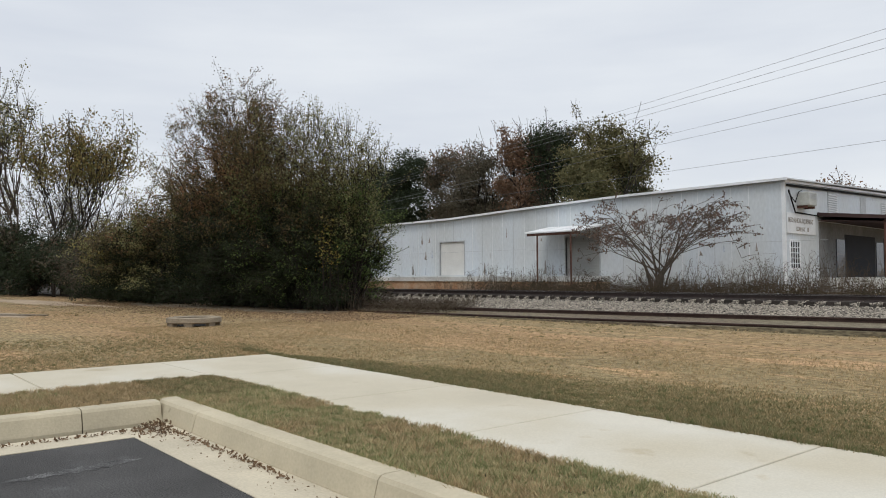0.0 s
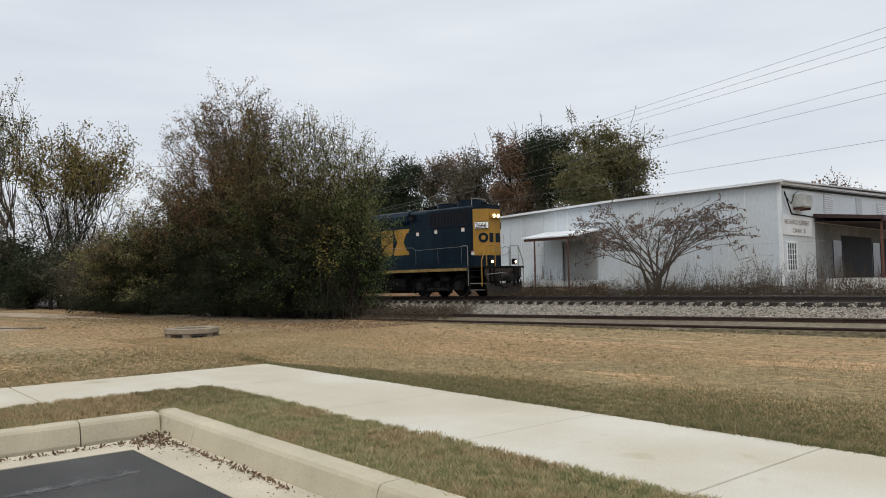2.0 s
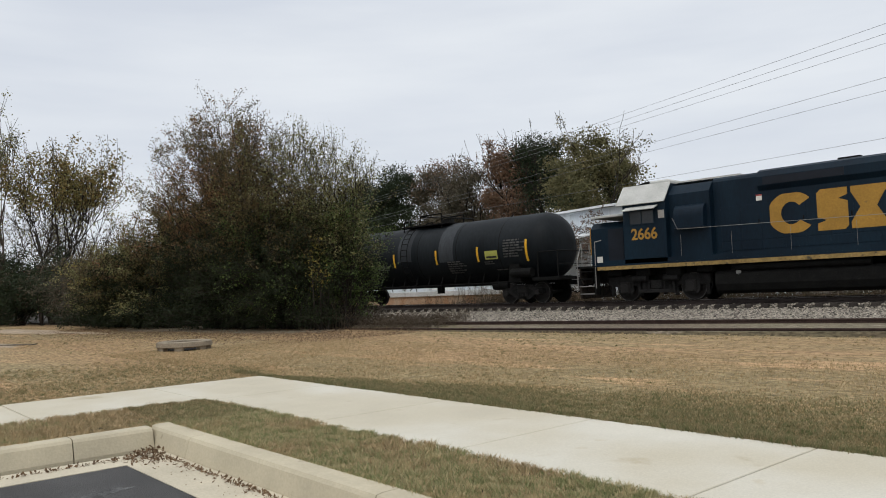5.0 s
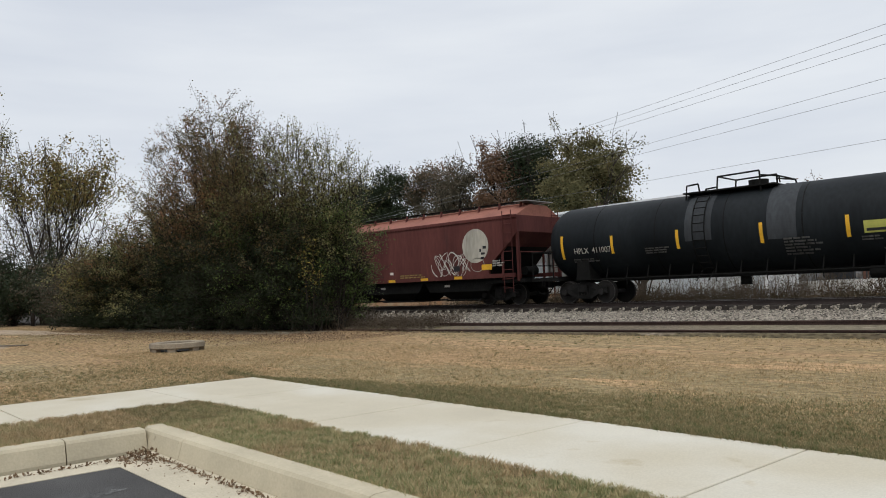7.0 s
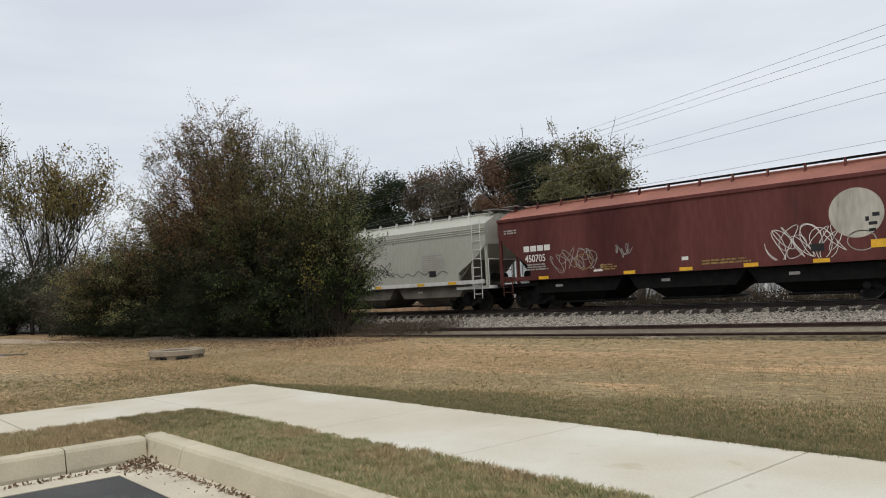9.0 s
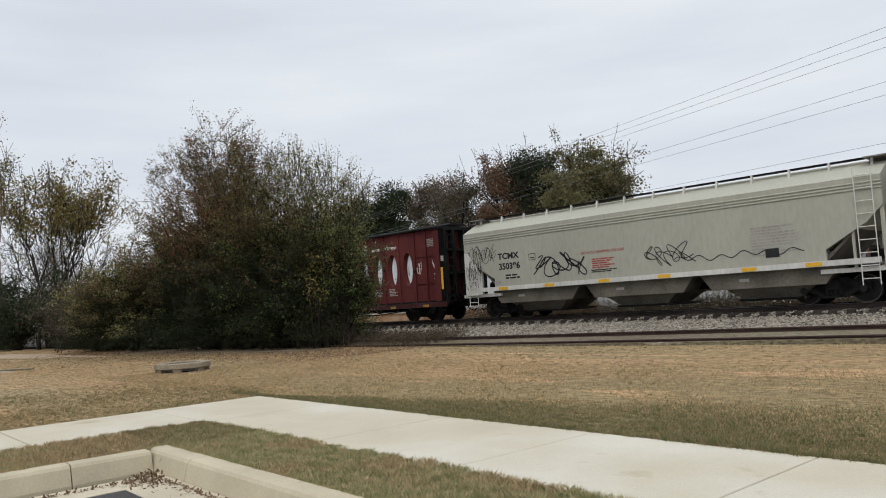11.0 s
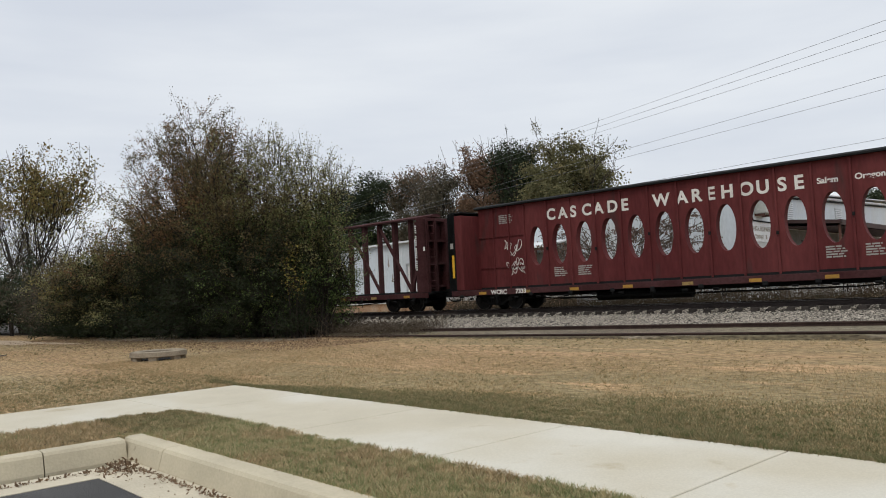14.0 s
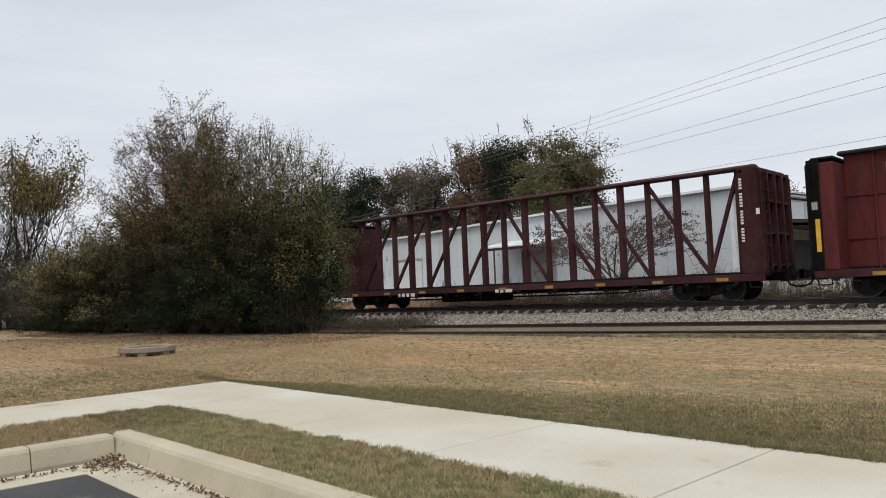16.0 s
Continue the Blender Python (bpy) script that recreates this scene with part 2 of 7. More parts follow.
    "tank": mat("black_tank", (0.0055, 0.0078, 0.0095), 0.6, spec=0.15, scale=0.5, var=0.3, fine=8, fine_var=0.2, bump=0.08, tint=(0.0085, 0.0108, 0.0125), streak=4.0),
    "tank_fade": mat("faded_tank_band", (0.042, 0.046, 0.05), 0.8, spec=0.15, scale=0.8, var=0.25, fine=10, fine_var=0.15, bump=0.1, streak=4.0),
    "reflector": mat("yellow_reflector", (0.72, 0.40, 0.03), 0.45, scale=3, var=0.12, bump=0),
    "placard": mat("yellow_green_placard", (0.42, 0.42, 0.10), 0.5, scale=3, var=0.1, bump=0),
    "oxide": mat("oxide_red_hopper", (0.083, 0.0265, 0.0235), 0.75, spec=0.15, scale=0.45, var=0.2, fine=9, fine_var=0.13, bump=0.08, tint=(0.110, 0.0375, 0.032), spot=((0.072, 0.031, 0.029), 0.66), streak=5.0),
    "oxide_roof": mat("pale_oxide_roof", (0.26, 0.105, 0.075), 0.8, scale=0.9, var=0.18, fine=12, fine_var=0.12, bump=0.08),
    "grey_car": mat("pale_grey_hopper", (0.385, 0.385, 0.32), 0.65, scale=0.4, var=0.1, fine=8, fine_var=0.07, bump=0.06, tint=(0.37, 0.366, 0.305), spot=((0.33, 0.305, 0.25), 0.68), streak=3.0),
    # dusty bays, darkened for the shade under the wagon
    "grey_under": mat("shaded_dusty_bays", (0.13, 0.117, 0.094), 0.85, scale=1.2, var=0.3, fine=12, fine_var=0.2, bump=0.15),
    "white_end": mat("white_end_panel", (0.58, 0.57, 0.53), 0.7, scale=0.8, var=0.12, fine=10, fine_var=0.1, bump=0.06, spot=((0.36, 0.32, 0.27), 0.68), streak=4.0),
    "beam_red": mat("weathered_beam_red", (0.108, 0.0225, 0.0225), 0.75, spec=0.15, scale=0.5, var=0.22, fine=9, fine_var=0.16, bump=0.1, tint=(0.11, 0.027, 0.026), spot=((0.075, 0.028, 0.026), 0.62), streak=4.0),
    "beam_brown": mat("brown_centre_beam", (0.055, 0.018, 0.018), 0.8, spec=0.15, scale=0.7, var=0.25, fine=12, fine_var=0.2, bump=0.12, tint=(0.058, 0.024, 0.024)),
    "beam_dark": mat("dark_bulkhead", (0.011, 0.0115, 0.0115), 0.8, spec=0.15, scale=0.8, var=0.3, fine=14, fine_var=0.2, bump=0.1),
    "disc": mat("faded_cream_disc", (0.46, 0.43, 0.36), 0.75, scale=1.3, var=0.2, fine=8, fine_var=0.15, bump=0.02, spot=((0.30, 0.25, 0.20), 0.64), streak=4.0),
    "bark": mat("grey_brown_bark", (0.085, 0.068, 0.052), 0.95, scale=5, var=0.25, fine=25, fine_var=0.3, bump=0.5),
    "bark_dark": mat("dark_brown_bark", (0.030, 0.024, 0.019), 0.95, scale=5, var=0.25, fine=25, fine_var=0.3, bump=0.5),
    "bark_pale": mat("pale_bark", (0.16, 0.135, 0.105), 0.95, scale=5, var=0.25, fine=25, fine_var=0.3, bump=0.4),
    "wire": mat("weathered_cable", (0.17, 0.17, 0.175), 0.7, var=0.1, bump=0),
    "straw": leaf_mat("dry_stalks", [(0.075, 0.056, 0.04), (0.13, 0.10, 0.07), (0.055, 0.042, 0.031)]),
    "weed": leaf_mat("dry_weeds", [(0.042, 0.033, 0.024), (0.072, 0.055, 0.037), (0.038, 0.04, 0.021)]),
    "grass": leaf_mat("grass_blades", [(0.54, 0.405, 0.23), (0.29, 0.235, 0.13), (0.46, 0.335, 0.185), (0.68, 0.52, 0.32)], clump=9.0),
    "grass_green": leaf_mat("greener_grass", [(0.36, 0.33, 0.165), (0.19, 0.225, 0.095), (0.54, 0.43, 0.25), (0.25, 0.28, 0.12)], clump=9.0),
    "grass_dark": leaf_mat("dull_green_grass", [(0.19, 0.175, 0.082), (0.12, 0.138, 0.056), (0.32, 0.25, 0.14), (0.155, 0.158, 0.07)], clump=9.0),
    "litter": leaf_mat("fallen_leaves", [(0.14, 0.09, 0.055), (0.21, 0.14, 0.085), (0.08, 0.055, 0.038)]),
    "leaf_dark": leaf_mat("dark_bush_leaves", [(0.075, 0.085, 0.038), (0.125, 0.11, 0.05), (0.155, 0.108, 0.055), (0.085, 0.095, 0.042), (0.17, 0.105, 0.057)]),
    "leaf_rust": leaf_mat("rusty_leaves", [(0.24, 0.13, 0.068), (0.155, 0.11, 0.055), (0.27, 0.145, 0.075), (0.13, 0.105, 0.05)]),
    "leaf_olive": leaf_mat("olive_leaves", [(0.221, 0.215, 0.088), (0.273, 0.247, 0.111), (0.163, 0.169, 0.068), (0.299, 0.254, 0.111)]),
    "leaf_green": leaf_mat("green_leaves", [(0.13, 0.17, 0.055), (0.09, 0.13, 0.042), (0.16, 0.18, 0.068)]),
    "leaf_yellow": leaf_mat("yellow_leaves", [(0.33, 0.24, 0.05), (0.25, 0.20, 0.05), (0.18, 0.16, 0.05)]),
    "leaf_orange": leaf_mat("orange_brown_leaves", [(0.27, 0.17, 0.055), (0.20, 0.14, 0.05), (0.14, 0.13, 0.045), (0.31, 0.205, 0.07)]),
    "leaf_far_red": leaf_mat("russet_far_leaves", [(0.25, 0.135, 0.085), (0.165, 0.108, 0.07), (0.29, 0.16, 0.095)], clump=0.5, speck=0.25),
    "leaf_far_brown": leaf_mat("brown_far_leaves", [(0.15, 0.12, 0.086), (0.095, 0.088, 0.06), (0.18, 0.13, 0.094)], clump=0.5, speck=0.25),
    # dark green leaves with the shade low and inside thickets in their colour
    "leaf_shade": leaf_mat("shaded_green_leaves", [(0.014, 0.025, 0.012), (0.023, 0.034, 0.016), (0.038, 0.044, 0.021), (0.019, 0.03, 0.016)]),
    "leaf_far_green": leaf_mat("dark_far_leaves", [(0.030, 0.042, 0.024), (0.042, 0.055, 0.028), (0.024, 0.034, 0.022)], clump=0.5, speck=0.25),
    "leaf_far_olive": leaf_mat("olive_far_leaves", [(0.20, 0.18, 0.082), (0.12, 0.115, 0.056), (0.26, 0.21, 0.10)], clump=0.5, speck=0.25),
    "leaf_sumac": leaf_mat("withered_leaves", [(0.20, 0.14, 0.11), (0.13, 0.09, 0.07), (0.25, 0.18, 0.14)]),
}


# ---- mesh helpers ----
def part(name, bm, material, parent, label="", smooth=False):
    me = bpy.data.meshes.new(name)
    bm.to_mesh(me)
    bm.free()
    me.materials.append(M[material])
    if smooth:
        for f in me.polygons:
            f.use_smooth = True
    ob = new(name, me)
    ob.parent = parent
    return tagged(ob, label)


def top(name, bm, material, label, category, group="", kind="", at=None, smooth=False):
    ob = part(name, bm, material, None, "", smooth)
    if at:
        ob.matrix_basis = at
    return tagged(ob, label, category, group, kind)


def thing(name, label, category, at=None, group="", kind=""):
    ob = new(name)
    ob.empty_display_size = 0.3
    if at:
        ob.matrix_basis = at
    return tagged(ob, label, category, group, kind)


def box(bm, x0, x1, y0, y1, z0, z1, bevel=0.0):
    m = Matrix.Translation(((x0 + x1) / 2, (y0 + y1) / 2, (z0 + z1) / 2)) @ Matrix.Diagonal((x1 - x0, y1 - y0, z1 - z0, 1))
    vs = bmesh.ops.create_cube(bm, size=1, matrix=m)["verts"]
    if bevel:
        bmesh.ops.bevel(bm, geom=list({e for v in vs for e in v.link_edges}), offset=bevel, segments=1, affect="EDGES")
    return bm


def rod(bm, a, b, r, n=8, r2=None):
    a, b = Vector(a), Vector(b)
    d = b - a
    m = Matrix.Translation((a + b) / 2) @ d.to_track_quat("Z", "Y").to_matrix().to_4x4()
    bmesh.ops.create_cone(bm, cap_ends=True, segments=n, radius1=r, radius2=r if r2 is None else r2, depth=d.length, matrix=m)
    return bm


def beam(bm, a, b, w, h):
    """A square bar from a to b; w across, h deep."""
    a, b = Vector(a), Vector(b)
    d = b - a
    m = Matrix.Translation((a + b) / 2) @ d.to_track_quat("X", "Z").to_matrix().to_4x4() @ Matrix.Diagonal((d.length, w, h, 1))
    bmesh.ops.create_cube(bm, size=1, matrix=m)
    return bm


def pipe(bm, pts, r, n=6):
    for a, b in zip(pts, pts[1:]):
        rod(bm, a, b, r, n)
    return bm


def prism(bm, outline, axis, a, b):
    """An outline of 2D points pushed along an axis from a to b: axis x takes (y, z), y takes (x, z), z takes (x, y)."""
    def p3(q, w):
        return (w, q[0], q[1]) if axis == "x" else (q[0], w, q[1]) if axis == "y" else (q[0], q[1], w)
    lo, hi = [bm.verts.new(p3(q, a)) for q in outline], [bm.verts.new(p3(q, b)) for q in outline]
    k = len(outline)
    bm.faces.new(lo), bm.faces.new(hi)
    for i in range(k):
        bm.faces.new((lo[i], lo[(i + 1) % k], hi[(i + 1) % k], hi[i]))
    bmesh.ops.recalc_face_normals(bm, faces=bm.faces[:])
    return bm


def ring_plate(bm, outer, inner, y0, y1):
    """A plate in the x-z plane between two outlines with as many points, with a hole through it."""
    k = len(outer)
    rows = [[bm.verts.new((q[0], y, q[1])) for q in line] for line, y in ((outer, y0), (inner, y0), (inner, y1), (outer, y1))]
    for i in range(k):
        j = (i + 1) % k
        for a, b in ((0, 1), (1, 2), (2, 3), (3, 0)):
            bm.faces.new((rows[a][i], rows[a][j], rows[b][j], rows[b][i]))
    return bm


def cloud_mesh(name, verts, faces, material, parent=None):
    me = bpy.data.meshes.new(name)
    verts = np.asarray(verts, dtype=np.float32).reshape(-1, 3)
    faces = np.asarray(faces, dtype=np.int32)
    k = faces.shape[1]
    me.vertices.add(len(verts))
    me.vertices.foreach_set("co", verts.ravel())
    me.loops.add(faces.size)
    me.loops.foreach_set("vertex_index", faces.ravel())
    me.polygons.add(len(faces))
    me.polygons.foreach_set("loop_start", np.arange(0, faces.size, k, dtype=np.int32))
    me.update(calc_edges=True)
    me.materials.append(M[material])
    ob = new(name, me)
    ob.parent = parent
    return ob


def text_part(name, words, size, material, parent, at, label="", depth=0.004, stretch=1.0, bold=0.0):
    cu = bpy.data.curves.new(name, "FONT")
    cu.body, cu.size, cu.extrude, cu.offset = words, size, depth, bold
    tmp = bpy.data.objects.new(name, cu)
    scene.collection.objects.link(tmp)
    bpy.context.view_layer.update()
    me = bpy.data.meshes.new_from_object(tmp.evaluated_get(bpy.context.evaluated_depsgraph_get()))
    bpy.data.objects.remove(tmp)
    me.transform(at @ Matrix.Diagonal((stretch, 1, 1, 1)))
    me.materials.clear()
    me.materials.append(M[material])
    ob = new(name, me)
    ob.parent = parent
    return tagged(ob, label)


def on_side(x, y, z):
    """Upright writing that faces the car park, from its lower left corner."""
    return pose(x, y, z, 90, 0, 0)


rng = np.random.default_rng(7)
R = random.Random(5)


# ---- ground ----
def lot(u, v, z=0.0):
    """Car-park axes: u along the pavement, v towards the railway, from the pavement's outer corner."""
    a = radians(-4.93)
    return Vector((-10.27 + u * math.cos(a) - v * math.sin(a), -21.02 + u * math.sin(a) + v * math.cos(a), z))


LAWN = -0.475


def lawn_height(x, y):
    """Level lawn, banked up to the ballast and level again by the warehouse."""
    prof = [(-400, LAWN), (-13, LAWN), (-11.5, LAWN - 0.01), (-8.8, -0.62), (-6.5, -0.62), (-2.6, -0.50), (2.6, -0.50), (4.5, -0.46), (8, -0.25), (400, -0.25)]
    ys, zs = zip(*prof)
    return float(np.interp(y, ys, zs)) + 0.005 * noise.noise(Vector((x * 0.35, y * 0.35, 0)))


def build_ground():
    xs = np.unique(np.concatenate([np.linspace(-1500, -120, 12), np.arange(-120, 40, 1.0), np.linspace(40, 1500, 12)]))
    ys = np.unique(np.concatenate([np.linspace(-1500, -40, 10), np.arange(-40, 14, 0.5), np.linspace(14, 60, 14), np.linspace(80, 2000, 10)]))
    a = radians(-4.93)
    grid, faces = [], []
    for x in xs:
        for y in ys:
            z = lawn_height(x, y)
            dx, dy = x + 10.27, y + 21.02
            u, v = dx * math.cos(a) + dy * math.sin(a), -dx * math.sin(a) + dy * math.cos(a)
            if u > 1.05 and v < -0.65:
                z -= 0.5
            grid.append((x, y, z))
    ny = len(ys)
    for i in range(len(xs) - 1):
        for j in range(ny - 1):
            k = i * ny + j
            faces.append((k, k + ny, k + ny + 1, k + 1))
    ob = cloud_mesh("ground", grid, faces, "lawn")
    for f in ob.data.polygons:
        f.use_smooth = True
    tagged(ob, "dormant tan lawn and railway land", "ground", kind="structure")


def slab(name, u0, u1, v0, v1, z0, z1, material, label, category, parent=None, kind="structure", bevel=0.0):
    bm = box(bmesh.new(), u0, u1, v0, v1, z0, z1, bevel)
    m = Matrix.Translation(lot(0, 0)) @ Matrix.Rotation(radians(-4.93), 4, "Z")
    bmesh.ops.transform(bm, matrix=m, verts=bm.verts)
    return part(name, bm, material, parent, label) if parent else top(name, bm, material, label, category, kind=kind)


def build_car_park():
    slab("car_park", 4.03, 60, -60, -3.28, -0.9, -0.642, "asphalt", "black asphalt car park with pale scuffs", "car park")
    gut = thing("gutter", "pale stained concrete gutter along the kerb", "gutter", kind="structure")
    slab("gutter_slab", 3.6, 60, -3.28, -2.8, -0.9, -0.636, "gutter", "", "", gut)
    slab("gutter_slab", 3.6, 4.03, -60, -3.28, -0.9, -0.636, "gutter", "", "", gut)
    # strip of grass between pavement and kerb
    slab("verge", 1.85, 3.24, -60, -1.66, -0.9, -0.482, "thatch", "strip of short grass beside the kerb", "verge")
    slab("verge", 3.24, 60, -2.62, -1.66, -0.9, -0.482, "thatch", "strip of short grass beside the kerb", "verge")
    kerb = thing("kerb", "buff concrete kerb round the corner of the car park", "kerb", kind="structure")
    prof = [(0.0, -0.9), (0.0, -0.462), (0.02, -0.452), (0.15, -0.453), (0.185, -0.46), (0.205, -0.485), (0.245, -0.63), (0.245, -0.9)]

    def kerb_piece(name, along_u, a, b):
        bm = bmesh.new()
        if along_u:
            prism(bm, [(-2.6 - q, z) for q, z in prof], "x", a, b)
        else:
            prism(bm, [(3.22 + q, z) for q, z in prof], "y", a, b)
        m = Matrix.Translation(lot(0, 0)) @ Matrix.Rotation(radians(-4.93), 4, "Z")
        bmesh.ops.transform(bm, matrix=m, verts=bm.verts)
        return part(name, bm, "kerb", kerb)
    edge = [3.22, 4.2, 7.0] + [7.0 + 3.0 * i for i in range(1, 12)]
    for a, b in zip(edge, edge[1:]):
        kerb_piece("kerb_stone", True, a + 0.004, b - 0.004)
    edge = [-2.6, -3.55] + [-3.55 - 3.0 * i for i in range(1, 10)]
    for b, a in zip(edge, edge[1:]):
        kerb_piece("kerb_stone", False, a + 0.006, b - (0.2455 if b == -2.6 else 0.004))
    # sod edge strips, their dark colour standing for the shadow line there
    slab("sod_edge", 0.0, 60, 0.004, 0.06, -0.9, -0.468, "thatch", "dark strip along the pavement, sod edge and its shade", "soil")
    slab("sod_edge", -0.06, -0.004, -60, 0.06, -0.9, -0.468, "thatch", "dark strip along the pavement, sod edge and its shade", "soil")
    walkway = thing("pavement", "pale broom-finished concrete pavement", "pavement", kind="structure")
    slab("bedding", 0.03, 60, -1.57, -0.03, -0.9, -0.482, "dark_joint", "", "", walkway)
    slab("bedding", 0.03, 1.84, -60, -1.58, -0.9, -0.482, "dark_joint", "", "", walkway)
    us = [0.0, 2.0, 4.4, 6.4, 8.36] + [8.36 + 1.97 * i for i in range(1, 22)]
    for a, b in zip(us, us[1:]):
        slab("slab", a + 0.007, b - 0.007, -1.68, 0, -0.6, -0.462, "concrete", "", "", walkway, bevel=0.006)
    vs = [-1.68, -3.5] + [-3.5 - 1.9 * i for i in range(1, 18)]
    for b, a in zip(vs, vs[1:]):
        slab("slab", 0.0, 1.87, a + 0.007, b - 0.007, -0.6, -0.462, "concrete", "", "", walkway, bevel=0.006)
    # pale scrape across the asphalt
    bm = bmesh.new()
    n = 48
    rows = []
    for i in range(n + 1):
        k = i / n
        u, v = 4.91 + -0.07 * k, -4.43 + 0.95 * k
        w = (0.05 + 0.11 * abs(noise.noise(Vector((k * 9, 0, 4))))) * math.sin(math.pi * k) ** 0.5 + 0.002
        c = 0.03 * noise.noise(Vector((k * 7, 2, 1)))
        rows.append((bm.verts.new((*lot_xy(u + c + w, v - c), -0.6395)), bm.verts.new((*lot_xy(u + c - w, v - c + w), -0.6395))))
    for p, q in zip(rows, rows[1:]):
        bm.faces.new((p[0], q[0], q[1], p[1]))
    top("scrape", bm, "scuff", "pale scrape worn across the asphalt", "road marking", kind="structure")


def build_manhole():
    """A precast ring that sits proud of the lawn on a few blocks, open underneath."""
    ob = thing("manhole_ring", "weathered round concrete manhole collar on the lawn", "manhole", pose(-17.66, -18.57, LAWN))
    n = 36
    bm = bmesh.new()
    prof = [(0.44, 0.085), (0.44, 0.20), (0.47, 0.215), (0.60, 0.222), (0.65, 0.205), (0.66, 0.10), (0.62, 0.08)]
    rings = [[bm.verts.new((r * math.cos(2 * math.pi * i / n), r * math.sin(2 * math.pi * i / n), z + 0.008 * noise.noise(Vector((i * 0.6, r * 9, 0))))) for i in range(n)] for r, z in prof]
    for a, b in zip(rings, rings[1:] + rings[:1]):
        for i in range(n):
            bm.faces.new((a[i], a[(i + 1) % n], b[(i + 1) % n], b[i]))
    bmesh.ops.recalc_face_normals(bm, faces=bm.faces[:])
    part("collar", bm, "old_concrete", ob)
    for i, a in enumerate((0.3, 1.1, 1.75, 2.5, 3.35, 4.1, 4.75, 5.6)):
        bm = box(bmesh.new(), -0.10, 0.10, -0.07, 0.07, -0.03, 0.095, 0.012)
        bmesh.ops.transform(bm, matrix=Matrix.Rotation(a, 4, "Z") @ Matrix.Translation((0.55, 0, 0)) @ Matrix.Rotation(math.pi / 2, 4, "Z"), verts=bm.verts)
        part("block", bm, "old_concrete", ob, "stained brick under the collar")
    # black disc painted in for the dark of the hole below
    bm = bmesh.new()
    bmesh.ops.create_cone(bm, cap_ends=True, segments=24, radius1=0.5, radius2=0.5, depth=0.05, matrix=Matrix.Translation((0, 0, 0.0)))
    part("cover", bm, "dark", ob, "black disc for the dark hole inside the collar")


# ---- railway ----
def build_rail(name, y, z, head, shine, parent):
    prof = [(-0.07, -0.17), (-0.07, -0.155), (-0.012, -0.13), (-0.012, -0.04), (-0.036, -0.03), (-0.036, -0.004), (-0.028, 0), (0.028, 0), (0.036, -0.004), (0.036, -0.03), (0.012, -0.04), (0.012, -0.13), (0.07, -0.155), (0.07, -0.17)]
    rail = part(name, prism(bmesh.new(), [(y + a, z + b) for a, b in prof], "x", -220, 120), head, parent)
    if shine:
        part("running_surface", box(bmesh.new(), -220, 120, y - 0.022, y + 0.022, z, z + 0.003), "rail_head", rail, "polished running surface")


# the siding climbs gently towards the street end
SIDING_RISE = Matrix.Translation((-20, 0, 0)) @ Matrix.Rotation(radians(-0.42), 4, "Y") @ Matrix.Translation((20, 0, 0))


def build_track():
    main = thing("main_track", "main railway track with dark rails on sleepers", "railway track", kind="structure")
    for y in (-0.75, 0.75):
        build_rail("rail", y, -0.002, "rail", True, main)
    near = bpy.data.meshes.new("sleeper")
    bm = box(bmesh.new(), -0.12, 0.12, -1.5, 1.5, -0.17, 0.0, 0.012)
    bm.to_mesh(near)
    bm.free()
    near.materials.append(M["tie"])
    for i in range(150):
        ob = new("sleeper", near)
        ob.parent = main
        ob.matrix_basis = pose(TIE_X[i], R.uniform(-0.05, 0.03), -0.168, 0, 0, R.uniform(-1, 1))
    side = thing("siding_track", "disused rusty siding sunk in the grass", "railway track", SIDING_RISE, kind="structure")
    for y, z in ((-10.98, -0.45), (-9.55, -0.33)):
        build_rail("rail", y, z, "rail_rust", False, side)
    for i in range(70):
        ob = new("sleeper", near)
        ob.parent = side
        ob.matrix_basis = pose(-40 + i * 0.72 + R.uniform(-0.05, 0.05), -10.26 + R.uniform(-0.06, 0.06), -0.56, 4.8, 0, R.uniform(-2, 2))


def stones(n, x0, x1, yfun, size, seed):
    g = np.random.default_rng(seed)
    base = np.array([(1, 1, 1), (1, -1, -1), (-1, 1, -1), (-1, -1, 1), (0.2, 0.1, 1.2), (0.9, -0.9, 0.8)], dtype=float)
    tri = np.array([(0, 4, 2), (0, 5, 4), (5, 3, 4), (4, 3, 2), (0, 1, 5), (1, 3, 5), (0, 2, 1), (1, 2, 3)])
    x = g.uniform(x0, x1, n)
    y, z = yfun(g, n)
    s = g.uniform(0.5, 1.15, (n, 1, 3)) * size
    rot = g.uniform(0, 2 * math.pi, n)
    v = base[None] * s * g.uniform(0.75, 1.2, (n, 6, 3))
    c, sn = np.cos(rot)[:, None], np.sin(rot)[:, None]
    vx, vy = v[..., 0] * c - v[..., 1] * sn, v[..., 0] * sn + v[..., 1] * c
    v = np.stack([vx, vy, v[..., 2]], -1) + np.stack([x, y, z], -1)[:, None]
    f = tri[None] + (np.arange(n) * 6)[:, None, None]
    return v.reshape(-1, 3), f.reshape(-1, 3)


TIE_X = [-62 + i * 0.55 + R.uniform(-0.03, 0.03) for i in range(150)]


